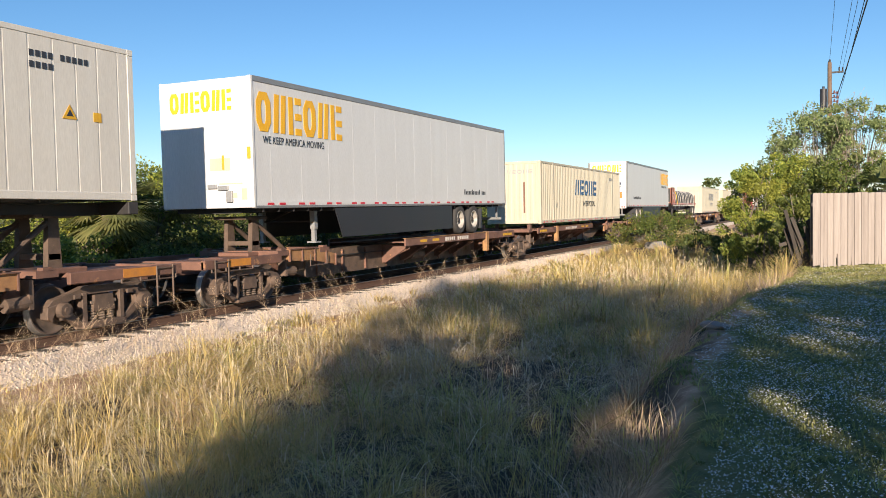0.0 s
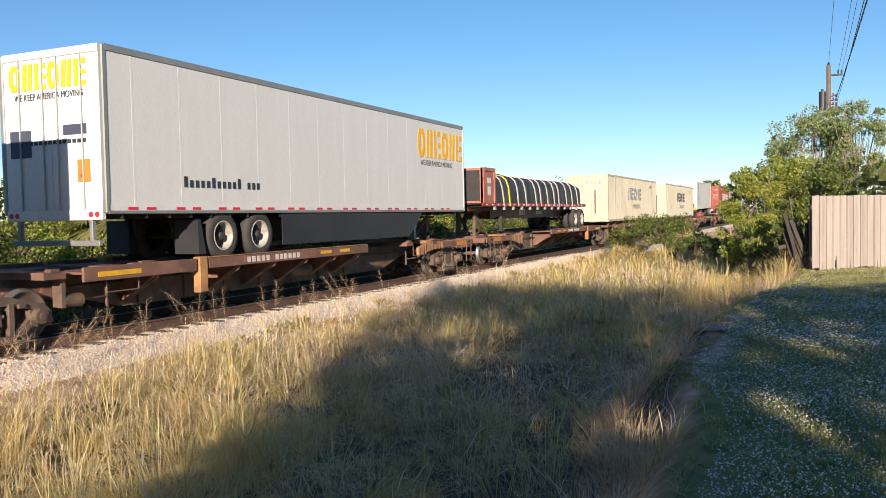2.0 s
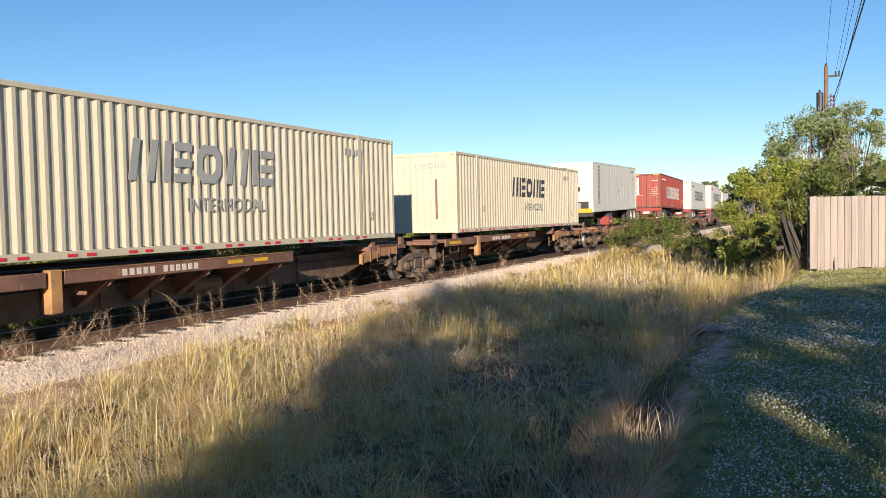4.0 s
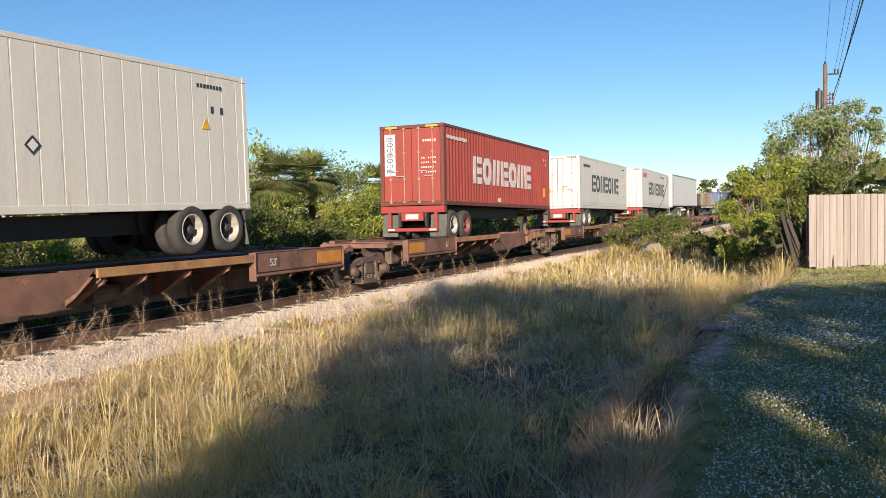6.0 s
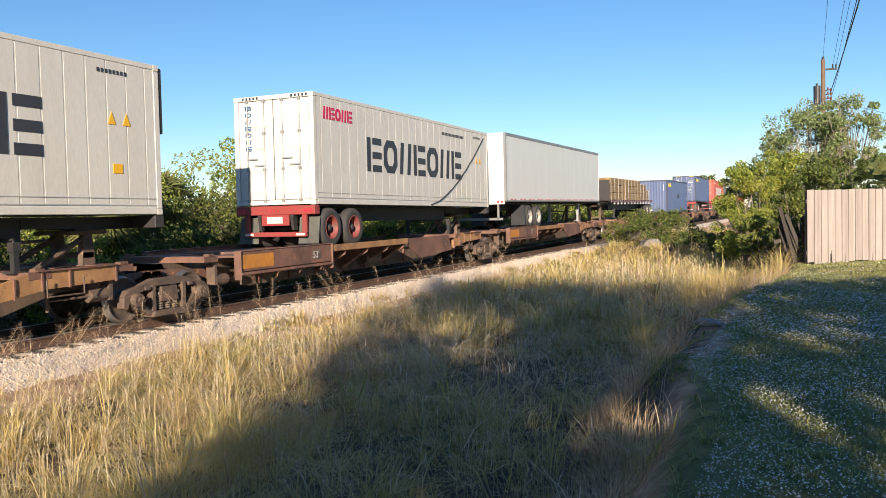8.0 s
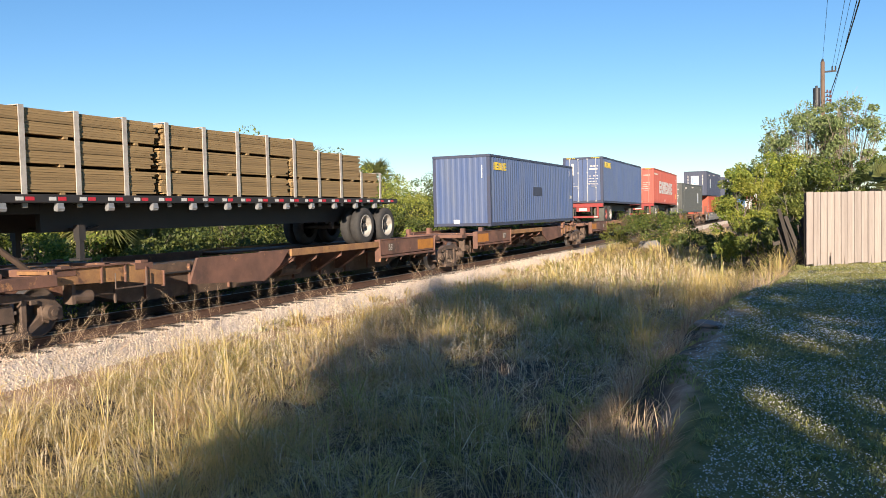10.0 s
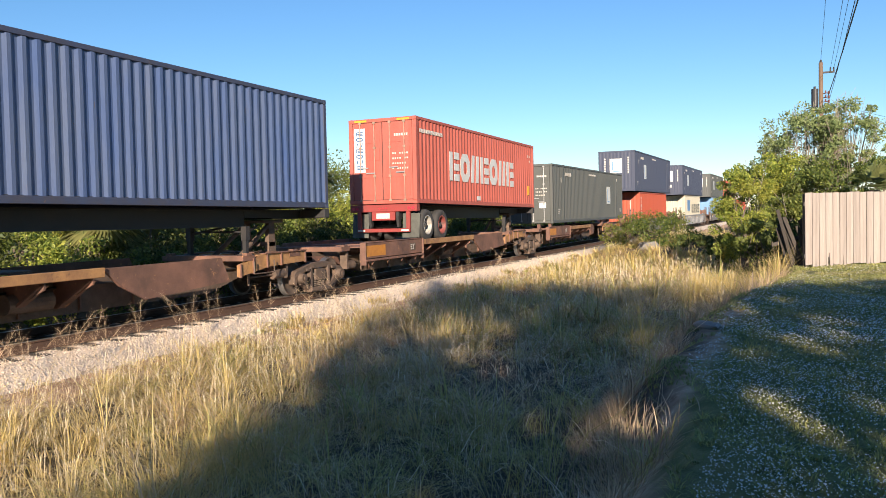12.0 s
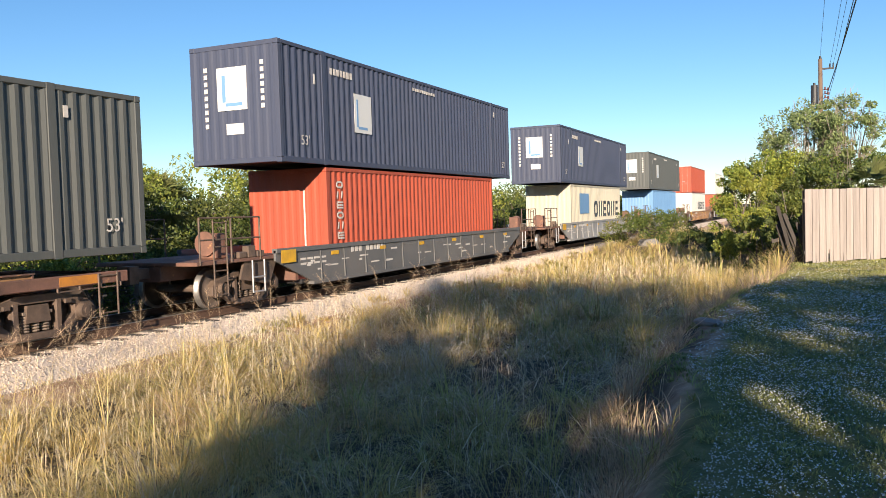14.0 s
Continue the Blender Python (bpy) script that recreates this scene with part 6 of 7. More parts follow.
def palm(x, y, height, seed, label="cabbage palm with a ragged crown of fronds", fronds=54, size=1.35):
    rng = random.Random(seed)
    top = root("palm", label, "palm", "palms behind the track")
    top.location = (x, y, ground_height(x, y))
    bm = bmesh.new()
    rod(bm, (0, 0, -0.1), (0.05, 0.03, height * 0.55), 0.19, 10, 0.16)
    rod(bm, (0.05, 0.03, height * 0.55), (0.1, 0.0, height), 0.16, 10, 0.14)
    part("trunk", bm, M["bark"], top)
    verts, faces = [], []
    for k in range(fronds):
        a, el = rng.uniform(0, 6.283), rng.uniform(-0.9, 1.35)
        d = Vector((math.cos(a) * math.cos(el), math.sin(a) * math.cos(el), math.sin(el)))
        hub = Vector((0.1, 0, height)) + d * size * rng.uniform(0.35, 0.6)
        side = d.cross(Vector((0, 0, 1))).normalized()
        up = side.cross(d)
        for j in range(17):
            f = -1.25 + 2.5 * j / 16
            tip = hub + (d * math.cos(f) + side * math.sin(f)) * size * rng.uniform(0.55, 0.8) - Vector((0, 0, 0.16 * size)) + up * 0.05
            w = (side * math.cos(f) - d * math.sin(f)) * 0.035
            i = len(verts)
            mid = hub.lerp(tip, 0.5) + up * 0.06
            verts += [hub, mid + w, tip, mid - w]
            faces += [i, i + 1, i + 2, i + 3]
    part("crown", mesh_from_arrays("crown", np.array([tuple(v) for v in verts]), np.array(faces), 4, M["palm"]), None, top)
    return top


def thicket():
    """The overgrown edge on the far side of the track."""
    rng = random.Random(21)
    looks = (("leaf_deep", "dense dark green shrub behind the track"), ("leaf", "leafy olive green shrub behind the track"), ("leaf_fresh", "sunlit yellow-green shrub behind the track"))
    i = 0
    for row_y, h_mul in ((18.0, 0.5), (19.4, 0.78), (22.5, 1.0)):
        x = 6.0
        while x < 96:
            base_h = 4.0 + 0.9 * smooth(20, 30, x) + 0.4 * math.sin(x * 0.37) - 0.2 * smooth(40, 60, x)
            h = base_h * h_mul * rng.uniform(0.85, 1.12)
            leaf, label = looks[(0, 0, 1, 2)[rng.randrange(4)]]
            far = 1.0 if x < 50 else 1.6
            shrub("shrub", x, row_y + rng.uniform(-0.8, 0.8), h, rng.uniform(1.5, 2.1) * far, M[leaf], 100 + i, label, size=0.058 * far, lumps=30, per=126 if x < 50 else 60, group="shrubs behind the track")
            x += rng.uniform(2.0, 2.9) * far
            i += 1
    for x, y, h in ((26.5, 22.0, 5.6), (29.0, 21.4, 5.9), (31.5, 22.4, 5.7), (34.5, 21.8, 5.2)):
        shrub("shrub", x, y, h, 2.0, M["leaf_fresh"], 150 + i, "tall vine-covered yellow-green shrub behind the track", size=0.07, lumps=34, per=110, group="shrubs behind the track")
        i += 1
    for px, py, ph in ((17.9, 18.9, 2.9), (28.7, 20.3, 4.3), (20.2, 20.6, 2.75), (23.2, 21.6, 3.1), (31.9, 20.8, 4.5), (44.0, 24.0, 4.6), (58.0, 25.0, 4.7)):
        palm(px, py, ph, int(px * 10))
    centres, radii = [], []
    for k in range(420):
        x = rng.uniform(-40, 320)
        y = 30 + rng.random() ** 1.5 * 30 + max(0.0, x - 120) * 0.1
        h = rng.uniform(2.2, 5.0)
        centres.append((x, y, h * 0.45 - 0.4))
        radii.append(h * 0.75)
    tagged(new("far_woods", leaf_cloud("far_woods", centres, radii, 80, 0.36, M["leaf_deep"], 77)), "distant low woods beyond the track", "woods", kind="stuff")


thicket()


def near_shrubs():
    shrub("shrub", 30.0, 1.95, 3.85, 1.15, M["leaf_fresh"], 301, "bright green leafy shrub beside the fence", size=0.042, lumps=80, per=230, lump=0.34, bare=14)
    shrub("shrub", 27.0, 1.45, 2.1, 0.8, M["leaf"], 302, "olive green shrub in front of the broken fence", size=0.065, lumps=22, per=130)
    shrub("small_tree", 34.0, 0.1, 5.1, 2.0, M["leaf_pale"], 303, "thin pale-leaved tree with bare branches behind the fence", size=0.055, lumps=110, per=120, bare=150, lump=0.30, category="tree", low=1.2)
    shrub("small_tree", 33.5, -1.2, 5.2, 1.5, M["leaf_pale"], 304, "thin grey-green tree rising behind the fence", size=0.055, lumps=90, per=110, bare=110, category="tree", low=0.8, lump=0.30)
    shrub("shrub", 36.0, 1.9, 4.0, 1.5, M["leaf"], 305, "dense green shrub behind the broken fence", size=0.065, lumps=60, per=150, lump=0.42)
    shrub("shrub", 44.0, 7.6, 1.7, 2.3, M["leaf"], 306, "low spreading green shrub by the ballast", size=0.05, lumps=54, per=170, low=0.1)
    shrub("shrub", 41.0, 5.0, 1.0, 1.0, M["leaf_deep"], 307, "low dark shrub in the field", size=0.07, lumps=20, per=110, low=0.1)
    shrub("shrub", 34.0, 3.0, 1.3, 0.7, M["leaf_deep"], 308, "dark green shrub at the field's edge", size=0.06, lumps=20, per=120, low=0.1)
    shrub("shrub", 33.0, 1.0, 4.4, 1.25, M["leaf_fresh"], 320, "tall yellow-green shrub behind the broken fence", size=0.05, lumps=60, per=150, lump=0.42)
    shrub("shrub", 31.0, -0.3, 2.9, 1.2, M["leaf"], 321, "green shrub crowding the plank fence", size=0.05, lumps=50, per=150, lump=0.42)
    shrub("shrub", 30.5, -2.2, 2.9, 1.3, M["leaf"], 322, "olive shrub behind the plank fence", size=0.05, lumps=50, per=150, lump=0.42)
    shrub("shrub", 24.2, 0.75, 1.75, 0.5, M["leaf_deep"], 323, "dark shrub growing through the broken fence", size=0.045, lumps=34, per=120, lump=0.42)
    shrub("shrub", 25.4, 0.55, 2.15, 0.6, M["leaf"], 324, "olive vine-hung shrub leaning on the broken fence", size=0.05, lumps=44, per=120, lump=0.42, bare=10)
    palm(28.0, -1.75, 1.95, 310, "young palm with yellow-green fronds behind the fence", fronds=20, size=0.85)
    shrub("small_tree", 35.0, -3.4, 4.8, 1.7, M["leaf_pale"], 309, "leafy tree behind the plank fence", size=0.05, lumps=44, per=150, lump=0.4, bare=40, category="tree", low=1.0)
    shrub("conifer", 190.0, 19.8, 8.8, 4.0, M["leaf_deep"], 311, "distant dark tree beside the line", size=0.3, lumps=24, per=60, category="tree")


near_shrubs()


def shade_trees():
    """Tall unseen trees behind the camera, placed to cast the shade over the field and the lawn."""
    rng = random.Random(4)
    k = 0
    for x, y, h, s in ((-9.5, -3.9, 9.6, 2.7), (-10.5, -7.2, 9.4, 3.0), (-9.0, -10.6, 7.6, 2.6), (-10.5, -14.5, 7.5, 3.0), (-9.5, -19.0, 8.0, 3.0), (-14, -12.0, 8.4, 3.0)):
        shrub("oak_tree", x, y, h, s, M["leaf_deep"], 400 + k, "tall leafy oak shading the lawn", size=0.22, lump=0.75 if k < 2 else 0.55, lumps=60, per=66 if k == 0 else (50 if k == 1 else 120), trunks=2, category="tree", group="oaks beside the lawn", low=0.6, gaps=True)
        k += 1
    # low unseen crown, added only to widen the shade near the camera
    shrub("oak_tree", -9.6, -2.1, 4.9, 2.3, M["leaf_deep"], 420, "unseen low tree added to widen the shade on the field", size=0.2, lump=0.8, lumps=46, per=72, trunks=2, category="tree", group="oaks beside the lawn", low=0.5, gaps=True)


shade_trees()


# ---- fence, pole and wires ----
def plank_fence():
    top = root("plank_fence", "weathered grey-pink vertical plank fence on the lawn", "fence")
    top.matrix_basis = pose(22.25, 0.12, 0, 0, 0, -53.5)
    rng = random.Random(2)
    w = 0.186
    for i in range(26):
        x = i * (w + 0.008)
        h = 1.86 + rng.uniform(-0.010, 0.012)
        gap = 0.02 + (0.22 if i in (3,) else 0.0) + rng.uniform(0, 0.06)
        bm = bmesh.new()
        x0, x1 = x + rng.uniform(0, 0.006), x + w - rng.uniform(0, 0.008)
        if i % 4 == 1:
            prism(bm, [(x0, 0.03), (x0 + 0.08, 0.03), (x0 + 0.09, 0.30), (x0 + 0.10, 0.03), (x1, 0.05), (x1, h), (x0, h)], -0.011, 0.011)
        elif i == 3:
            prism(bm, [(x0, 0.02), (x0 + 0.05, 0.05), (x0 + 0.055, 0.34), (x0 + 0.10, 0.36), (x0 + 0.105, 0.06), (x1, 0.04), (x1, h), (x0, h)], -0.011, 0.011)
        else:
            prism(bm, [(x0, gap), (x1, gap + rng.uniform(-0.01, 0.02)), (x1, h), (x0, h - rng.uniform(0, 0.015))], -0.011, 0.011)
        ob = part("board", bm, M["fence"], top)
        ob.location = (0, rng.uniform(-0.004, 0.004), 0.36)
    for z in (0.62, 1.9):
        boxes("rail", M["fence"], top, [(0.0, 26 * (w + 0.008), 0.018, 0.058, z, z + 0.09)])
    for i in range(3):
        boxes("post", M["old_wood"], top, [(0.03 + i * 2.35, 0.12 + i * 2.35, 0.06, 0.15, 0.2, 2.2)], bevel=0.008)


plank_fence()


def broken_fence():
    top = root("broken_fence", "collapsed rotten fence panel leaning in the weeds, darkened for shade", "fence")
    top.matrix_basis = pose(22.95, 0.24, 0.1, 0, 0, 112)
    rng = random.Random(9)
    for i in range(9):
        ob = boxes("board", M["old_wood"], top, [(-0.045, 0.045, -0.01, 0.01, 0.0, rng.uniform(1.2, 1.8))])
        ob.matrix_basis = pose(i * 0.095 - 0.52, rng.uniform(-0.05, 0.05), 0.1, rng.uniform(-10, 2), 19 + rng.uniform(-4, 5), rng.uniform(-8, 8))
    ob = boxes("rail", M["old_wood"], top, [(-0.6, 0.7, -0.03, 0.01, 0.0, 0.09)])
    ob.matrix_basis = pose(0.0, -0.08, 0.95, 0, 14, 0)
    post = boxes("post", M["old_wood"], top, [(-0.05, 0.05, -0.05, 0.05, -0.2, 1.75)], bevel=0.01)
    post.matrix_basis = pose(-0.62, 0.0, 0.1, 0, -4, 0)


broken_fence()


def rock(x, y, sx, sy, sz, seed, material, label):
    rng = random.Random(seed)
    bm = bmesh.new()
    bmesh.ops.create_icosphere(bm, subdivisions=2, radius=1.0)
    for v in bm.verts:
        k = 1 + 0.28 * noise.noise(v.co * 1.6 + Vector((seed, 0, 0)))
        v.co = Vector((v.co.x * sx * k, v.co.y * sy * k, max(-0.5, v.co.z) * sz * k))
    ob = new("rock", finish("rock", bm, material))
    ob.location, ob.rotation_euler = (x, y, ground_height(x, y) + sz * 0.25), (0, 0, rng.uniform(0, 3))
    tagged(ob, label, "rock", "rocks at the field's edge")


rock(11.2, 1.22, 0.32, 0.13, 0.06, 3, M["concrete"], "flat grey slab at the lawn's edge")
rock(42.0, 7.3, 0.5, 0.4, 0.4, 5, M["concrete"], "grey boulder on the mound by the track")
rock(43.2, 7.9, 0.35, 0.3, 0.25, 6, M["concrete"], "grey stone on the mound by the track")


def utility_pole():
    top = root("utility_pole", "wooden utility pole with a transformer and insulators", "utility pole")
    top.location = (55, -0.62, 0.3)
    bm = bmesh.new()
    rod(bm, (0, 0, -0.5), (0, 0, 10.1), 0.17, 12, 0.115)
    part("shaft", bm, M["pole"], top)
    bm = bmesh.new()
    rod(bm, (-0.1, 0.34, 7.4), (-0.1, 0.34, 8.55), 0.2, 14)
    rod(bm, (-0.1, 0.34, 8.55), (-0.1, 0.34, 8.7), 0.07, 8)
    part("transformer", bm, M["skirt"], top, "dark grey cylindrical transformer")
    bm = bmesh.new()
    for z in (7.5, 7.75, 8.0, 8.25):
        rod(bm, (0, -0.1, z), (0, -0.42, z + 0.04), 0.03, 6)
        rod(bm, (0, -0.42, z - 0.06), (0, -0.42, z + 0.12), 0.06, 8)
        rod(bm, (-0.15, -0.25, z), (-0.15, -0.25, z + 0.16), 0.045, 8)
    part("insulator", bm, M["insulator"], top, "brown insulators")
    bm = bmesh.new()
    box(bm, -0.05, 0.05, -0.75, 0.0, 9.45, 9.55)
    for y in (-0.7, -0.52):
        rod(bm, (0, y, 9.5), (0, y, 9.78), 0.045, 8)
    part("cross_bracket", bm, M["dark"], top)
    bm = bmesh.new()
    rod(bm, (0, 0, 10.1), (0, 0, 10.28), 0.09, 10, 0.05)
    part("pole_cap", bm, M["dark"], top)


utility_pole()


def cable(x0, y0, z0, x1, y1, z1, sag, r):
    bm = bmesh.new()
    n = 28
    pts = []
    for i in range(n + 1):
        t = i / n
        pts.append(Vector((x0 + (x1 - x0) * t, y0 + (y1 - y0) * t, z0 + (z1 - z0) * t - sag * 4 * t * (1 - t))))
    rings = [[bm.verts.new(p + Vector((0, r * math.cos(a), r * math.sin(a)))) for a in (0.0, 1.257, 2.513, 3.77, 5.027)] for p in pts]
    for p, q in zip(rings, rings[1:]):
        for i in range(5):
            bm.faces.new((p[i], p[(i + 1) % 5], q[(i + 1) % 5], q[i]))
    tagged(new("cable", finish("cable", bm, M["wire"])), "thin black overhead cable from the utility pole", "cable", "overhead cables")


for y, z, y1, sag, r in ((-0.62, 10.5, -0.55, 0.55, 0.009), (-1.14, 10.0, -1.18, 0.6, 0.009), (-1.32, 10.0, -1.42, 0.6, 0.009), (-1.05, 8.1, -1.35, 0.55, 0.012), (-1.0, 8.4, -1.75, 0.7, 0.022)):
    cable(55, y, z, -25, y1, z - 0.2, sag, r)
cable(55, -1.0, 8.0, 75, -14, 7.0, 0.4, 0.012)


# ---- the train: cars ----
V, A = 21.731, -0.02226
ROLLING = []


def runs(thing, s, base=0.0, tilt=0.0, turn=0.0):
    """Registers a thing of the train that stands at x = s when the clip starts."""
    thing.matrix_basis = pose(s, TRACK_Y, base, 0, tilt, turn)
    ROLLING.append((thing, s, base, tilt, turn))
    return thing


PLATFORMS = ((-7.5, 10.82, "deep", False, False, True), (14.97, 33.4, "open", True, True, False), (33.4, 52.0, "open", False, False, False),
             (52.0, 69.26, "open", False, False, True), (74.09, 91.83, "open", True, True, False), (91.83, 110.4, "open", False, False, False),
             (110.4, 128.15, "open", False, False, True), (133.61, 150.53, "deep", True, True, False), (150.53, 167.75, "deep", False, False, False),
             (167.75, 185.72, "deep", False, False, False), (185.72, 203.1, "deep", False, False, False), (203.1, 220.3, "deep", False, False, True),
             (225.1, 242.62, "deep", True, True, False), (242.62, 259.96, "deep", False, False, False), (259.96, 277.3, "deep", False, False, False),
             (277.3, 294.95, "deep", False, False, False), (294.95, 311.65, "short", False, False, True))
HITCHES = {-7.5: (10.4, 2.08), 14.97: (16.1, 1.96), 52.0: (69.1, 1.94), 74.09: (73.6, 2.08), 133.61: (133.95, 1.76), 150.53: (166.7, 1.88), 167.75: (184.4, 1.78), 185.72: (201.9, 1.82), 203.1: (219.8, 2.14), 225.1: (225.0, 2.08), 259.96: (276.2, 1.92), 277.3: (294.0, 1.90)}
for u0, u1, style, flip, first, last in PLATFORMS:
    label = "rusty brown spine car platform with deep side panels" if style != "open" else "rusty brown spine car platform with open bracketed decks"
    runs(spine_car(u0, u1, style, flip, first, last, label, "orange" if style != "open" else "yellow", HITCHES.get(u0)), u0)
WELLS = ((326.5, "well"), (350.3, "pale_well"), (375.0, "well"), (398.5, "orange_rust"), (422.4, "well"))
for s, paint in WELLS:
    runs(well_car({"well": "dark grey double-stack well car with rusty ends", "pale_well": "pale grey double-stack well car", "orange_rust": "faded orange double-stack well car"}[paint], M[paint]), s)


# ---- the train: loads ----
DECK = 1.09
W40, W53 = 2.44, 2.59


def on_chassis(s, base, tilt, H, paint, kind, label, chassis_label, reds=(), rail=None, wheels_left=True, doors=True, chassis_paint=None):
    h = base - DECK
    c = chassis("container_chassis", 12.3, True, h, chassis_label, reds, chassis_paint)
    drop = 12.19 * math.tan(radians(tilt))
    if wheels_left:
        runs(c, s - 0.06, DECK, tilt)
    else:
        runs(c, s + 12.25, DECK - drop, -tilt, 180)
    box_top = root("shipping_container", label, "container", "containers on the train")
    container_body(box_top, 12.19, W40, H, paint, kind, doors=doors, rail=rail, end_kind="corrugated" if kind != "grooved" else "grooved")
    return runs(box_top, s, base, tilt)


def on_car(s, base, H, L, paint, label, kind="corrugated", doors=False, rail=None, casting=None):
    W = W53 if L > 13 else W40
    box_top = root("shipping_container", label, "container", "containers on the train")
    container_body(box_top, L, W, H, paint, kind, doors=doors, rail=rail, posts=(1.98, L - 1.98) if L > 13 else (), casting=casting, end_kind="shallow")
    return runs(box_top, s, base)


Y40, Y53 = -W40 / 2 - 0.004, -W53 / 2 - 0.006
TEXT40, TEXT53 = -W40 / 2 + 0.004, -W53 / 2 + 0.002


def tape_row(top, L, y, z, step=1.35):
    n = int(L / step)
    bars([(0.35 + i * step + j * 0.4, 0.35 + i * step + j * 0.4 + 0.2, z, z + 0.05) for i in range(n) for j in (0, 1)], M["red_tape"], top, y=y, name="reflective_tape")


def end_codes(top, W, H, material, n=5):
    """Rows of small code bars on the door that faces -x."""
    y0 = -W / 2 + 0.3
    bars([(y0 + j * 0.085, y0 + j * 0.085 + (0.045 if i else 0.058), H - 0.60 - (0 if i == 0 else 0.42 + i * 0.16), H - (0.52 if i == 0 else 0.545) - (0 if i == 0 else 0.42 + i * 0.16)) for i in range(n) for j in range(7) if (i * 3 + j * 5) % 7 != 2], material, top, x_end=0.008, name="door_marking")


# white refrigerated box that is just leaving
t = on_chassis(-0.62, 2.30, 0.2, 2.74, M["reefer"], "grooved", "white refrigerated container with a warning triangle, on a chassis", "dark container chassis under a white box", chassis_paint=M["dark"])
bars([(10.0 + i * 0.12, 10.08 + i * 0.12, 2.30, 2.40) for i in range(10) if i != 4] + [(10.0 + i * 0.12, 10.08 + i * 0.12, 2.12, 2.22) for i in range(4)], M["ink"], t, y=TEXT40, name="box_marking")
for nm, s, mt in (("warning_triangle", 0.15, "yellow"), ("warning_mark", 0.07, "ink")):
    bm = bmesh.new()
    prism(bm, [(10.75 - s, 1.45 - s * 0.6), (10.75 + s, 1.45 - s * 0.6), (10.75, 1.45 + s)], TEXT40 - (0.004 if s > 0.1 else 0.008), TEXT40 + 0.004)
    part(nm, bm, M[mt], t)
bars([(11.25, 11.42, 1.36, 1.52)], M["yellow"], t, y=TEXT40, name="yellow_tag")

# van trailer, nose to the front of the train
t = trailer("van_trailer", 16.15, W53, 2.93, 2.11 - DECK, "white van trailer with an amber logo and dark skirt, nose first", False)
runs(t, 14.93, DECK, -0.36)
f0 = 2.11 - DECK
blocks(6, 0.15, 3.85, f0 + 1.72, f0 + 2.60, M["amber"], t, TEXT53, stroke=0.20, gap=0.14)
words("WE KEEP AMERICA MOVING", 0.24, M["ink"], t, 0.40, TEXT53 - 0.004, f0 + 1.46, squeeze=0.83)
bars([(11.95 + i * 0.137, 12.03 + i * 0.137, f0 + 0.37, f0 + (0.49 if i % 5 else 0.55)) for i in range(15) if i != 11], M["ink"], t, y=TEXT53, name="web_marking")
blocks(6, -1.0, 0.79, f0 + 2.2, f0 + 2.66, M["amber"], t, 0, face="end", x_end=0.0, stroke=0.22, gap=0.14)
bars([(-1.0, -0.35, f0 + 0.55, f0 + 0.58), (-0.68, -0.12, f0 + 0.86, f0 + 1.14), (-1.12, -0.98, f0 + 0.2, f0 + 0.45), (-0.85, -0.55, f0 + 0.25, f0 + 0.36)], M["cream"], t, x_end=0.0, name="nose_box")
boxes("connector_box", M["metal_grey"], t, [(-0.05, 0.01, -0.62, -0.34, f0 + 0.42, f0 + 0.52), (-0.06, 0.01, -0.74, -0.58, f0 + 0.15, f0 + 0.40), (-0.04, 0.01, -0.30, -0.05, f0 + 0.46, f0 + 0.56)], bevel=0.01)
bars([(-0.52, -0.46, f0 + 0.88, f0 + 1.20), (-1.25, -1.16, f0 + 1.1, f0 + 1.36)], M["yellow"], t, x_end=-0.004, name="yellow_sticker")

# domestic container with a blue logo, on its own
def domestic(s, label, ink1, ink2, blue=True):
    c = on_car(s, 1.34, 2.84, 16.15, M["cream"], label, doors=False, rail=M["cream"])
    blocks(5, 5.6, 10.15, 1.37, 2.15, M[ink1], c, TEXT53, stroke=0.24, gap=0.16, lean=0.08)
    words("INTERMODAL", 0.40, M[ink2], c, 7.3, TEXT53 - 0.004, 0.80, squeeze=1.02)
    tape_row(c, 16.0, Y53 - 0.002, 0.05)
    blocks(5, -0.35, 0.95, 2.28, 2.46, M["faded_ink"], c, 0, face="end", x_end=0.010, stroke=0.25)
    words("53", 0.30, M["faded_ink"], c, 1.35 + 1.0, TEXT53 - 0.004, 0.75)
    words("53'", 0.30, M["faded_ink"], c, 14.6, TEXT53 - 0.004, 0.55)
    bars([(13.4 + i * 0.2, 13.52 + i * 0.2, 2.28, 2.45) for i in range(5)], M["faded_ink"], c, y=TEXT53, name="box_marking")
    bars([(-0.55, -0.47, 0.5, 1.9)], M["rust"], c, x_end=0.006, name="rust_stain")
    return c


domestic(35.66, "cream ribbed domestic container with a blue logo", "sea", "ink")

# second van trailer, doors first
t = trailer("van_trailer", 16.15, W53, 2.98, 2.07 - DECK, "white van trailer with amber lettering, rear doors first", True)
runs(t, 54.2, DECK, 0.1)
f0 = 2.07 - DECK
blocks(6, 12.45, 16.0, f0 + 1.74, f0 + 2.62, M["amber"], t, TEXT53, stroke=0.20, gap=0.14)
words("WE KEEP AMERICA MOVING", 0.235, M["ink"], t, 12.65, TEXT53 - 0.004, f0 + 1.48, squeeze=0.82)
bars([(1.98 + i * 0.165, 2.075 + i * 0.165, f0 + 0.52, f0 + (0.66 if i % 5 else 0.73)) for i in range(15) if i != 11], M["ink"], t, y=TEXT53, name="web_marking")
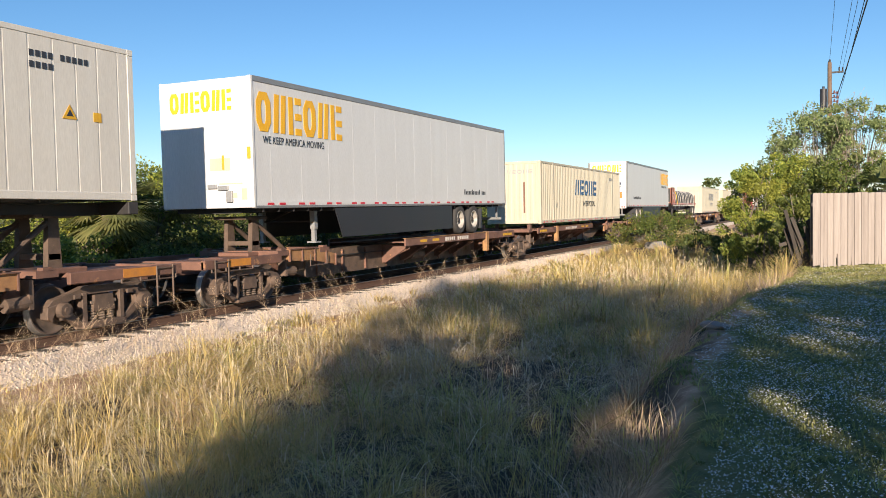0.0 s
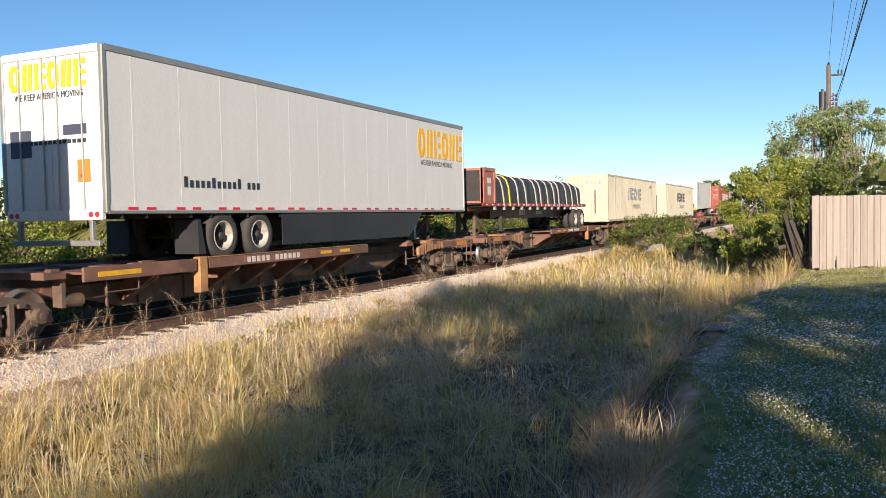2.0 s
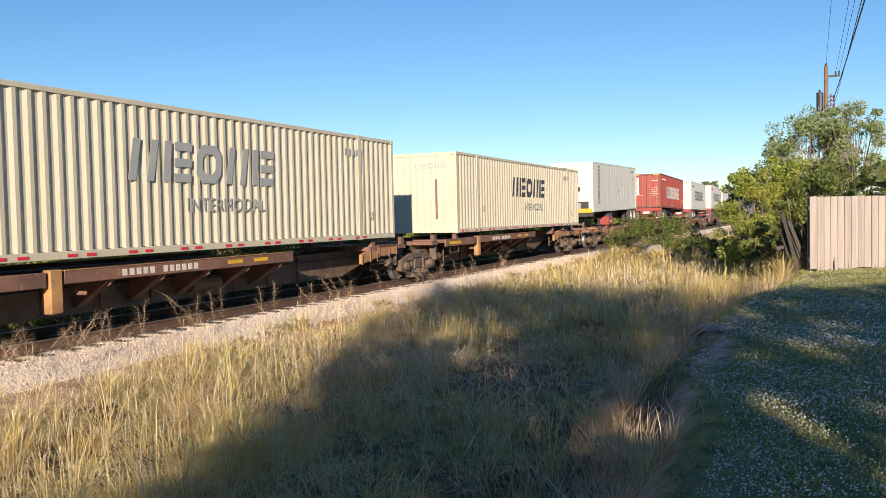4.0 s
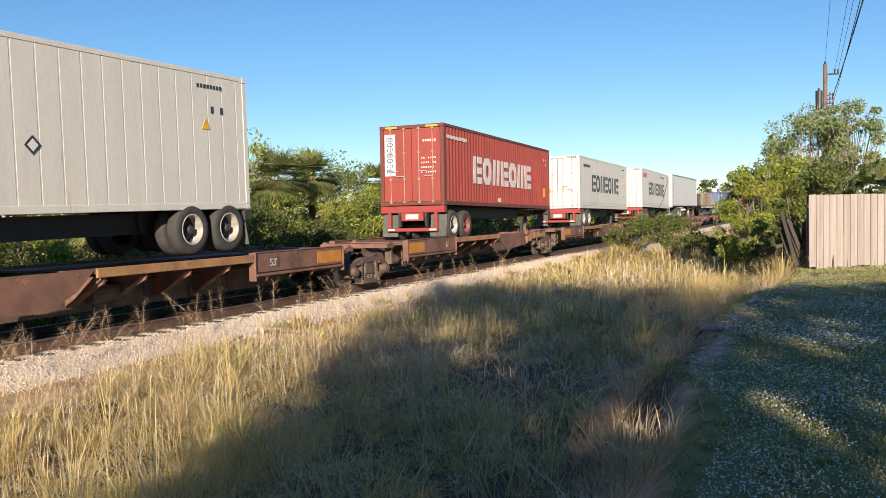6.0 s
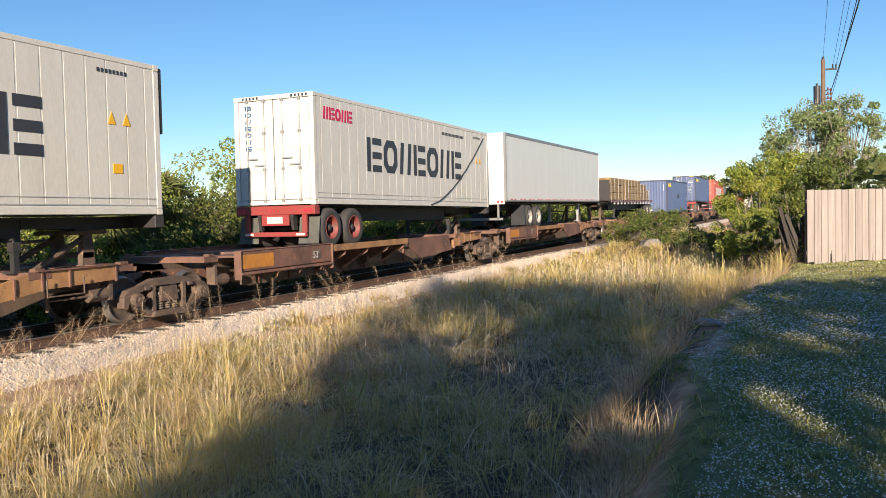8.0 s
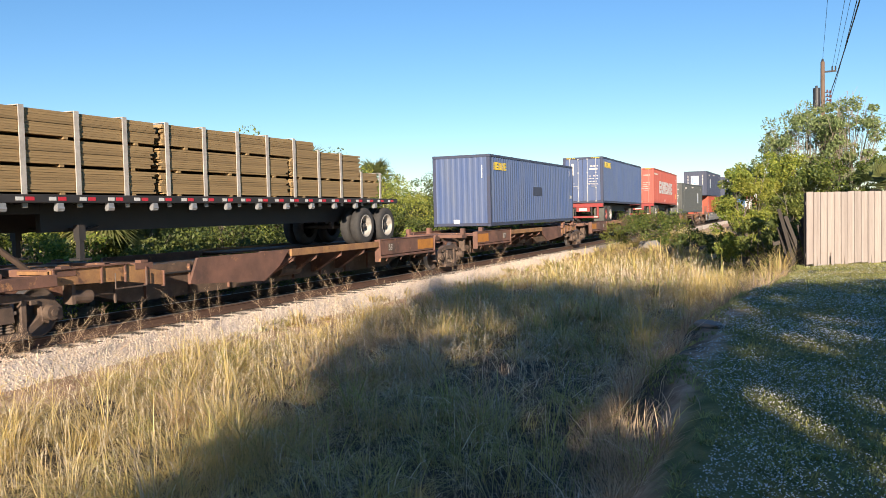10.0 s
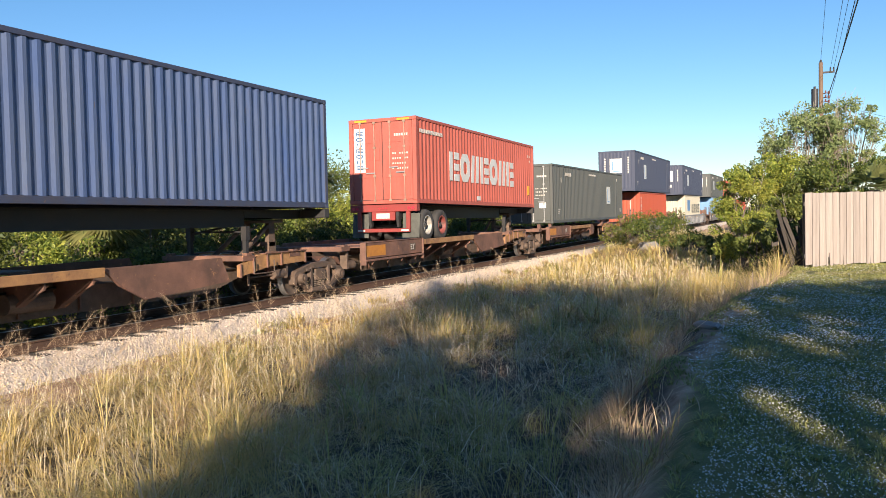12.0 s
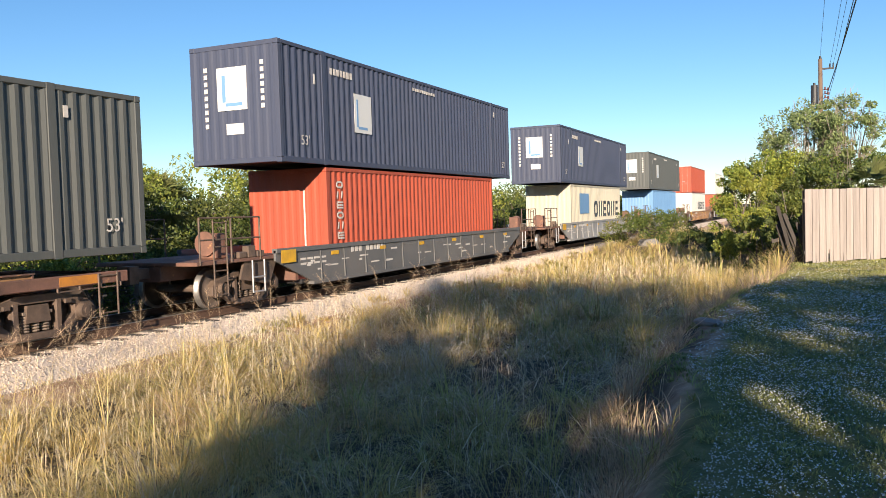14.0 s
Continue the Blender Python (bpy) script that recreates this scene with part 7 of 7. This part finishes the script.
blocks(6, -1.05, 0.92, f0 + 2.28, f0 + 2.76, M["amber"], t, 0, face="end", x_end=0.012, stroke=0.22, gap=0.14)
words("WE KEEP AMERICA MOVING", 0.17, M["ink"], t, 0.006, 0.90, f0 + 2.10, face="end", squeeze=0.80)
bars([(-0.87, -0.31, f0 + 1.43, f0 + 1.61), (0.51, 1.05, f0 + 1.06, f0 + 1.56)], M["navy"], t, x_end=0.010, name="door_decal")
bars([(-0.85 + i * 0.12, -0.77 + i * 0.12, f0 + 1.28, f0 + 1.35) for i in range(14)], M["ink"], t, x_end=0.010, name="web_marking")
bars([(-0.93, -0.63, f0 + 0.58, f0 + 0.98)], M["orange"], t, x_end=0.012, name="orange_decal")


def flatbed(label, bulkhead):
    """A flatbed trailer, wheels at the +x end; z = 0 is the car's deck, x 0..14.6."""
    top = root("flatbed_trailer", label, "trailer", "truck trailers on the train")
    L, h = 14.95 if bulkhead else 14.55, 1.27
    rail = M["chassis_red"] if bulkhead else M["dark"]
    boxes("deck", M["old_wood"], top, [(0.05, L - 0.05, -1.24, 1.24, h - 0.05, h)])
    for sgn in (-1, 1):
        ya, yb = sorted((sgn * 1.24, sgn * 1.30))
        boxes("side_rail", rail, top, [(0, L, ya, yb, h - 0.13, h + 0.01)], bevel=0.01)
        boxes("main_beam", M["maroon"] if bulkhead else M["dark"], top, [(2.6, L - 0.3, sgn * 0.5 - 0.06, sgn * 0.5 + 0.06, h - 0.62, h - 0.05)])
        boxes("neck_beam", M["maroon"] if bulkhead else M["dark"], top, [(0.3, 2.598, sgn * 0.5 - 0.058, sgn * 0.5 + 0.058, h - 0.30, h - 0.052)])
    bm = bmesh.new()
    for i in range(24):
        box(bm, 0.3 + i * 0.6, 0.36 + i * 0.6, -1.22, 1.22, h - 0.14, h - 0.05)
    part("crossmember", bm, M["dark"], top)
    bars([(0.3 + i * 0.62 + j * 0.16, 0.3 + i * 0.62 + j * 0.16 + 0.14, h - 0.09, h - 0.03) for i in range(23) for j in (0,)], M["paper"], top, y=-1.303, name="reflective_tape")
    bars([(0.48 + i * 0.62, 0.48 + i * 0.62 + 0.16, h - 0.09, h - 0.03) for i in range(23)], M["red_tape"], top, y=-1.303, name="reflective_tape")
    running_gear(top, (L - 1.80, L - 0.55), 0.515)
    landing_legs(top, 3.2, h - 0.5, 0.14, M["dark"])
    bm = bmesh.new()
    for i in range(12):
        x = 1.3 + i * 1.08
        box(bm, x - 0.06, x + 0.06, -1.31, -1.22, h - 0.26, h - 0.13)
        rod(bm, (x - 0.07, -1.27, h - 0.22), (x + 0.07, -1.27, h - 0.22), 0.05, 8)
    part("strap_winch", bm, M["metal_grey"], top)
    if bulkhead:
        bm = bmesh.new()
        box(bm, 0.0, 0.12, -1.30, 1.30, h, h + 1.30)
        box(bm, 0.0, 1.25, -1.30, -1.24, h, h + 1.28)
        box(bm, 0.0, 1.25, 1.24, 1.30, h, h + 1.28)
        board = part("headboard", bm, M["rusty_coral"], top, "rusty faded red steel headboard box")
        for x in (0.0, 1.13):
            for y in (-1.34, 1.22):
                boxes("corner_post", M["rusty_coral"], board, [(x, x + 0.12, y, y + 0.12, h, h + 1.32)])
        boxes("top_rail", M["rusty_coral"], board, [(0.12, 1.13, -1.34, -1.22, h + 1.20, h + 1.32)])
        boxes("headboard_panel", M["dark"], top, [(-0.012, 0.0, -1.18, 1.18, h + 0.08, h + 1.22)])
        bars([(0.45, 0.85, h + 0.75, h + 0.95), (0.5, 0.8, h + 0.3, h + 0.62)], M["paper"], top, y=-1.303, name="headboard_sticker")
        bars([(6.2 + i * 0.3, 6.42 + i * 0.3, h - 0.48, h - 0.24) for i in range(3)] + [(8.6, 9.5, h - 0.46, h - 0.30)], M["worn_white"], top, y=-0.563, name="frame_marking")
    else:
        boxes("headboard", M["dark"], top, [(0.0, 0.08, -1.25, 1.25, h, h + 1.25)])
    return top


t = flatbed("maroon flatbed trailer with an orange-red headboard box", True)
runs(t, 72.1, DECK)


def tarped_load():
    """Lumpy tarpaulin over a long load, strapped down."""
    top = root("tarped_load", "long load under a creased black tarpaulin with grey straps", "cargo")
    rng = random.Random(6)
    L, nx = 12.7, 160
    prof = [(-1.22, 0.02), (-1.23, 0.30), (-1.20, 0.62), (-1.12, 0.92), (-0.95, 1.08), (-0.6, 1.16), (0.0, 1.20), (0.6, 1.16), (0.95, 1.08), (1.12, 0.92), (1.20, 0.6), (1.22, 0.02)]
    bm = bmesh.new()
    rows = []
    for i in range(nx + 1):
        x = L * i / nx
        swell = 1.0 - 0.05 * abs(math.sin(math.pi * (x - 0.3) / 1.04)) - 0.03 * noise.noise((x * 0.5, 0, 2))
        tail = 1.0 - 0.10 * smooth(L - 0.8, L, x)
        row = []
        for j, (y, z) in enumerate(prof):
            n1 = noise.noise((x * 1.7, y * 2.5, z * 3.0)) * 0.085 + noise.noise((x * 4.5, y * 4.0, z * 6.0 + 3)) * 0.055
            fall = 0.0 if z < 0.1 else 1.0
            row.append(bm.verts.new((x + n1 * 0.6, y * (1 + 0.02 * math.sin(x * 2.1)) + n1 * fall * (1 if y < 0 else -1), z * swell * tail + n1 * fall * 0.8)))
        rows.append(row)
    for p, q in zip(rows, rows[1:]):
        for a, b, c, d in zip(p, p[1:], q[1:], q):
            f = bm.faces.new((a, b, c, d))
            f.smooth = True
    bm.faces.new(rows[0]), bm.faces.new(rows[-1][::-1])
    part("tarpaulin", bm, M["tarp"], top)
    k = 0
    for i in range(12):
        x = 0.55 + i * 1.04
        d = 0.0 if i % 4 else (0.35 if i < 6 else -0.3)
        bm = bmesh.new()
        pts = [(-1.31, -0.12), (-1.27, 0.35), (-1.235, 0.66), (-1.14, 0.96), (-0.95, 1.12), (-0.55, 1.19), (0.0, 1.225), (0.55, 1.19), (0.95, 1.12), (1.14, 0.96), (1.25, 0.62), (1.31, -0.1)]
        vs = []
        for j, (y, z) in enumerate(pts):
            xx = x + d * (1 - j / 11)
            vs.append((bm.verts.new((xx - 0.05, y * 1.01, z * 1.0)), bm.verts.new((xx + 0.05, y * 1.01, z * 1.0)), bm.verts.new((xx - 0.05, y * 0.985, z * 0.985 - 0.01)), bm.verts.new((xx + 0.05, y * 0.985, z * 0.985 - 0.01))))
        for p, q in zip(vs, vs[1:]):
            bm.faces.new((p[0], p[1], q[1], q[0]))
            bm.faces.new((p[2], q[2], q[3], p[3]))
            bm.faces.new((p[0], q[0], q[2], p[2]))
            bm.faces.new((p[1], p[3], q[3], q[1]))
        part("strap", bm, M["brand_yellow"] if i == 1 else M["strap"], top)
    return top


runs(tarped_load(), 73.5, DECK + 1.27)

c = domestic(92.31, "cream ribbed domestic container with faded grey lettering", "faded_ink", "faded_ink")
c = domestic(113.16, "off-white ribbed domestic container with a dark logo", "ink", "faded_ink")

# refrigerated box with machinery end
t = on_chassis(132.82, 1.98, -0.85, 2.86, M["reefer"], "grooved", "white refrigerated container with a tall blue and yellow logo strip", "dark container chassis under a refrigerated box", wheels_left=False, doors=False, chassis_paint=M["dark"])
boxes("logo_strip", M["sea"], t, [(1.26, 1.68, TEXT40 - 0.006, TEXT40 + 0.004, 0.49, 2.68)])
blocks(9, 1.34, 1.60, 0.56, 2.62, M["brand_yellow"], t, TEXT40 - 0.008, stroke=0.24, gap=0.25, upright=True)
bars([(10.6 + i * 0.1, 10.66 + i * 0.1, 2.50, 2.58) for i in range(8)] + [(11.0, 11.08, 2.0, 2.14), (11.3, 11.38, 2.0, 2.14)], M["ink"], t, y=TEXT40, name="box_marking")
bm = bmesh.new()
prism(bm, [(10.7, 1.66), (10.96, 1.66), (10.83, 1.88)], TEXT40 - 0.004, TEXT40 + 0.004)
part("warning_triangle", bm, M["yellow"], t)
for s, mt in ((0.16, "ink"), (0.105, "paper")):
    bm = bmesh.new()
    prism(bm, [(6.65 - s, 1.12), (6.65, 1.12 - s), (6.65 + s, 1.12), (6.65, 1.12 + s)], TEXT40 - (0.003 if s > 0.12 else 0.006), TEXT40 + 0.004)
    part("hazard_diamond", bm, M[mt], t)
boxes("machinery_recess", M["dark"], t, [(-0.01, 0.01, -0.95, 1.0, 0.16, 0.62)])
boxes("machinery", M["metal_grey"], t, [(-0.06, 0.0, 0.3, 0.8, 0.2, 0.5), (-0.05, 0.0, -0.5, -0.1, 0.2, 0.55), (-0.07, 0.0, -0.05, 0.2, 0.18, 0.45)], bevel=0.02)
boxes("fan_grille", M["dark"], t, [(-0.012, 0.01, -0.06, 0.39, 1.01, 1.50), (-0.012, 0.01, -0.47, -0.33, 1.2, 1.46)])
boxes("end_placard", M["sea"], t, [(-0.004, 0.01, 0.29, 0.63, 2.32, 2.58)])
bm = bmesh.new()
prism(bm, [(0.1, 2.30), (-0.2, 2.30), (-0.05, 2.56)], -0.004, 0.01, "x")
part("warning_triangle", bm, M["yellow"], t)
boxes("yellow_bolster", M["yellow"], t, [(-0.10, 0.02, -1.16, 0.06, -0.02, 0.22)], bevel=0.02)
g = root("generator_set", "red under-slung generator set", "generator")
bm = bmesh.new()
box(bm, 0, 1.15, -1.15, -0.55, 0.0, 0.55, bevel=0.06)
part("casing", bm, M["chassis_red"], g)
bars([(0.35, 0.75, 0.18, 0.3)], M["paper"], g, y=-1.153, name="sticker")
boxes("hanger", M["dark"], g, [(0.1, 0.2, -1.1, -0.5, 0.5, 1.0), (0.95, 1.05, -1.1, -0.5, 0.5, 1.0)])
runs(g, 136.9, DECK + 0.10)


def liner_red(s, base, tilt, label, paint="red"):
    c = on_chassis(s, base, tilt, 2.78, M[paint], "corrugated", label, "red container chassis with black mud flaps under a red box", reds=(1,), rail=M["red_frame"] if paint == "red" else M["coral"])
    blocks(7, 2.6, 9.45, 0.84, 1.84, M["paper"], c, TEXT40, stroke=0.27, gap=0.12, name="white_logo_shape")
    bars([(0.27 + i * 0.132, 0.37 + i * 0.132, 2.28, 2.40) for i in range(14)], M["worn_white"], c, y=TEXT40, name="web_marking")
    bars([(11.3, 11.36, 2.2, 2.3), (11.55, 11.61, 2.2, 2.3), (11.55, 11.61, 1.98, 2.08)], M["worn_white"], c, y=TEXT40, name="box_marking")
    bars([(11.2, 11.5, 0.55, 0.95)], M["amber"], c, y=TEXT40, name="yellow_sticker")
    bars([(5.2, 5.55, 0.2, 0.36)], M["paper"], c, y=TEXT40, name="sticker")
    bars([(0.62, 1.03, 1.05, 2.48)], M["paper"], c, x_end=0.008, name="vertical_label")
    blocks(7, -0.95, -0.70, 1.12, 2.4, M["sea"], c, 0, face="end", x_end=0.002, stroke=0.25, gap=0.3, upright=True)
    end_codes(c, W40, 2.78, M["worn_white"])
    boxes("hazard_stripe", M["yellow"], c, [(0.0, 0.012, 0.55, 1.0, 2.68, 2.74), (0.0, 0.012, -1.0, -0.55, 2.68, 2.74)])
    return c


def liner_white(s, base, tilt, label, sea_mark):
    c = on_chassis(s, base - 0.01, tilt, 2.84, M["reefer"], "grooved", label, "red container chassis with black mud flaps under a white box", reds=(0, 1) if sea_mark else ())
    blocks(7, 2.65, 9.6, 0.96, 1.92, M["ink"], c, TEXT40, stroke=0.22, gap=0.14)
    if sea_mark:
        blocks(5, 0.44, 1.95, 2.20, 2.52, M["crimson"], c, TEXT40, stroke=0.24, gap=0.12)
        bm = bmesh.new()
        for i in range(8):
            a, b = i / 8, (i + 1) / 8
            rod(bm, (6.9 + 4.8 * a, TEXT40 - 0.02, 0.05 + 2.55 * a ** 1.5), (6.9 + 4.8 * b, TEXT40 - 0.02, 0.05 + 2.55 * b ** 1.5), 0.018, 5)
        part("loose_cable", bm, M["wire"], c, "loose black cable hanging down the side")
        bars([(7.9 + i * 0.12, 7.98 + i * 0.12, 2.42, 2.51) for i in range(16)], M["ink"], c, y=TEXT40, name="web_marking")
    else:
        bars([(0.87 + i * 0.136, 0.97 + i * 0.136, 2.28, 2.43) for i in range(11)], M["ink"], c, y=TEXT40, name="web_marking")
        bars([(11.0, 11.22, 0.75, 0.92)], M["amber"], c, y=TEXT40, name="yellow_sticker")
        bars([(0.36, 0.52, 0.86, 1.06), (-0.37, -0.22, 1.0, 1.17)], M["yellow"], c, x_end=0.008, name="yellow_sticker")
    for x in (11.0, 11.35):
        bm = bmesh.new()
        prism(bm, [(x - 0.09, 1.62), (x + 0.09, 1.62), (x, 1.84)], TEXT40 - 0.004, TEXT40 + 0.004)
        part("warning_triangle", bm, M["amber"], c)
    bars([(10.7 + i * 0.09, 10.75 + i * 0.09, 2.52, 2.59) for i in range(8)], M["ink"], c, y=TEXT40, name="box_marking")
    blocks(7, -0.87, -0.68, 1.4, 2.62, M["sea"] if sea_mark else M["ink"], c, 0, face="end", x_end=0.004, stroke=0.25, gap=0.35, upright=True)
    bars([(y + k * 0.11, y + k * 0.11 + 0.055, 2.74, 2.81) for y in (-1.05, 0.45) for k in range(5)], M["ink"], c, x_end=0.004, name="hazard_stripe")
    if not sea_mark:
        boxes("cable_cover", M["dark"], c, [(12.19, 12.30, -1.2, -0.95, 1.55, 2.80)], "black cover at the box's machinery end", bevel=0.02)
    bars([(0.1, 12.1, 0.17, 0.19), (0.1, 12.1, 0.30, 0.312)], M["faded_ink"], c, y=TEXT40, name="rub_strip")
    return c


liner_red(155.57, 2.27, 0.86, "red-brown corrugated container with a white logo and rear doors")
liner_white(173.30, 2.13, 0.54, "white refrigerated container with a black logo", False)
liner_white(190.85, 2.20, 0.68, "white refrigerated container with black and crimson logos", True)
t = trailer("van_trailer", 16.0, W53, 2.80, 2.26 - DECK, "plain white van trailer with red rear sill", True, skirt=False, side="panel")
runs(t, 204.9, DECK)

t = flatbed("black flatbed trailer loaded with lumber", False)
runs(t, 223.75, DECK)


def lumber_bundle(L, W, layers, seed, label):
    top = root("lumber_bundle", label, "lumber", "lumber bundles on the flatbed")
    rng = random.Random(seed)
    bm = bmesh.new()
    for k in range(layers):
        z = k * 0.041
        n = 8
        for j in range(n):
            y = -W / 2 + j * W / n
            a, b = rng.uniform(-0.06, 0.06), L + rng.uniform(-0.08, 0.08)
            dy = rng.uniform(-0.008, 0.008)
            box(bm, a, b, y + 0.002 + dy, y + W / n - 0.002 + dy, z, z + 0.038)
    tagged(part("lumber_stack", bm, M["lumber"], top), kind="stuff")
    for x in (L * 0.12, L * 0.5, L * 0.88):
        boxes("sticker_strip", M["lumber"], top, [(x - 0.045, x + 0.045, -W / 2, W / 2, -0.05, -0.004)])
    return top


for s, z, L, n, seed in ((224.2, 0.05, 4.2, 10, 1), (228.6, 0.05, 4.2, 10, 2), (233.0, 0.05, 4.3, 10, 3), (224.2, 0.52, 4.2, 10, 4), (228.6, 0.52, 4.2, 10, 5), (233.0, 0.52, 3.3, 16, 6), (224.3, 0.99, 4.2, 10, 7), (228.7, 0.99, 5.25, 10, 8), (236.4, 0.52, 0.9, 5, 10)):
    runs(lumber_bundle(L, 2.36, n, seed, "bundle of pale brown sawn boards strapped on the flatbed"), s, DECK + 1.27 + z)
st = root("lumber_straps", "grey webbing straps over the lumber", "straps")
for i in range(13):
    x = 0.7 + i * 1.08
    h = 1.42 if x < 10.2 else (1.20 if x < 12.5 else 0.74)
    boxes("strap", M["strap"], st, [(x - 0.05, x + 0.05, -1.215, -1.195, -0.2, h), (x - 0.05, x + 0.05, 1.195, 1.215, -0.2, h), (x - 0.05, x + 0.05, -1.215, 1.215, h, h + 0.012)])
runs(st, 223.75, DECK + 1.27)

# blue boxes
t = on_car(246.37, 1.342, 2.82, 12.19, M["blue"], "blue corrugated container with a yellow logo", "corrugated", doors=False, rail=M["blue_frame"])
blocks(5, 0.43, 1.92, 2.22, 2.52, M["brand_yellow"], t, TEXT40, stroke=0.26, gap=0.10, name="yellow_logo_shape")
bars([(5.45, 6.8, 1.25, 1.63)], M["navy"], t, y=TEXT40, name="repair_patch")
bars([(0.1, 0.35, 0.12, 0.28), (-0.9, -0.86, 1.9, 2.4)], M["paper"], t, x_end=0.006, name="sticker")
bars([(11.5, 11.56, 2.3, 2.55), (11.6, 11.9, 1.15, 1.3)], M["paper"], t, y=TEXT40, name="box_marking")
t = on_chassis(265.4, 2.28, 0.6, 2.78, M["blue"], "corrugated", "blue corrugated container with rear doors and a yellow logo", "red container chassis with black mud flaps under a blue box", reds=(0,), rail=M["blue_frame"])
bars([(y + k * 0.11, y + k * 0.11 + 0.055, 2.69, 2.75) for y in (-1.02, 0.48) for k in range(5)], M["brand_yellow"], t, x_end=0.004, name="hazard_stripe")
blocks(5, 0.5, 2.2, 2.15, 2.48, M["brand_yellow"], t, TEXT40, stroke=0.26, gap=0.10, name="yellow_logo_shape")
end_codes(t, W40, 2.78, M["worn_white"])
bars([(0.55, 0.7, 1.7, 2.4), (-0.9, -0.4, 2.0, 2.1)], M["worn_white"], t, x_end=0.008, name="door_marking")
liner_red(282.88, 2.29, 0.86, "red container with a white logo, sun-faded rear doors", "coral")


def domestic_dark(s, base, paint, label, doors, panel=True):
    c = on_car(s, base, 2.89, 16.15, M[paint], label, "corrugated", doors=doors)
    if panel:
        for x in ((11.58,) if doors else (3.5,)):
            boxes("logo_panel", M["paper"], c, [(x, x + 0.95, TEXT53 - 0.006, TEXT53 + 0.004, 0.95, 2.0)])
            boxes("logo_shape", M["pale_blue"], c, [(x + 0.12, x + 0.20, TEXT53 - 0.010, TEXT53 - 0.005, 1.1, 1.85), (x + 0.2, x + 0.7, TEXT53 - 0.010, TEXT53 - 0.005, 1.05, 1.12)])
    words("53'", 0.34, M["worn_white"], c, 0.85, TEXT53 - 0.004, 0.46)
    words("53'", 0.34, M["worn_white"], c, 15.2, TEXT53 - 0.004, 0.42)
    bars([(2.3 + i * 0.17, 2.41 + i * 0.17, 2.35, 2.52) for i in range(7)] + [(7.2 + i * 0.17, 7.32 + i * 0.17, 2.52, 2.61) for i in range(10)] + [(14.4, 14.5, 2.35, 2.55), (1.5, 1.58, 2.0, 2.25)], M["worn_white"], c, y=TEXT53, name="box_marking")
    if doors:
        end_codes(c, W53, 2.85, M["worn_white"], 4)
        bars([(-0.95, -0.6, 0.75, 1.02), (0.6, 1.0, 0.9, 1.1)], M["paper"], c, x_end=0.008, name="sticker")
    else:
        boxes("logo_panel", M["paper"], c, [(-0.004, 0.02, -0.38, 0.49, 1.30, 2.33)])
        boxes("logo_shape", M["pale_blue"], c, [(-0.008, -0.003, 0.24, 0.34, 1.5, 2.15), (-0.008, -0.003, -0.25, 0.24, 1.40, 1.48)])
        boxes("sticker", M["paper"], c, [(-0.004, 0.02, -0.25, 0.25, 0.72, 0.98)])
        bars([(0.78, 0.88, 0.9 + i * 0.17, 1.01 + i * 0.17) for i in range(9)] + [(-0.88, -0.78, 1.3 + i * 0.17, 1.41 + i * 0.17) for i in range(7)], M["worn_white"], c, x_end=0.004, name="end_marking")
    return c


domestic_dark(297.77, 1.34, "charcoal", "charcoal ribbed domestic container with rear doors", True)

# double-stacked wells
t = on_car(320.4, 0.42, 2.76, 12.19, M["orange_red"], "orange-red corrugated container in a well car")
blocks(6, 0.5, 0.82, 0.84, 2.45, M["worn_white"], t, TEXT40, stroke=0.26, gap=0.3, upright=True)
bars([(-0.55, -0.50, 0.7, 2.2)], M["worn_white"], t, x_end=0.006, name="scratch_mark")
domestic_dark(318.35, 3.22, "navy", "dark blue domestic container stacked on a red one", False)
t = on_car(344.2, 0.42, 2.76, 12.19, M["cream"], "cream container with dark lettering in a well car")
blocks(6, 5.0, 11.6, 0.98, 1.9, M["ink"], t, TEXT40, stroke=0.22, gap=0.2)
boxes("logo_panel", M["pale_blue"], t, [(1.9, 3.9, TEXT40 - 0.006, TEXT40 + 0.004, 1.2, 2.3)])
domestic_dark(342.2, 3.22, "navy", "dark blue domestic container stacked on a cream one", False)
on_car(368.9, 0.42, 2.76, 12.19, M["pale_blue"], "pale blue container in a well car")
domestic_dark(366.9, 3.22, "charcoal", "dark green domestic container stacked on a blue one", False)
t = on_car(392.4, 0.42, 2.76, 12.19, M["reefer"], "white container with dark lettering in a well car")
blocks(6, 5.0, 11.0, 0.98, 1.8, M["ink"], t, TEXT40, stroke=0.22, gap=0.2)
on_car(392.4, 3.20, 2.76, 12.19, M["orange_red"], "red corrugated container stacked on a white one", doors=True)
on_car(416.3, 0.42, 2.76, 12.19, M["orange_red"], "red corrugated container in a well car")
on_car(416.3, 3.20, 2.76, 12.19, M["reefer"], "white container stacked on a red one")


# ---- what moves ----
def motions():
    for thing, s, base, tilt, turn in ROLLING:
        rows = []
        for k in range(8):
            t = 2.0 * k
            rows.append((t, pose(s - V * t - A * t * t / 2, TRACK_Y, base, 0, tilt, turn)))
        walk(thing, rows)


motions()
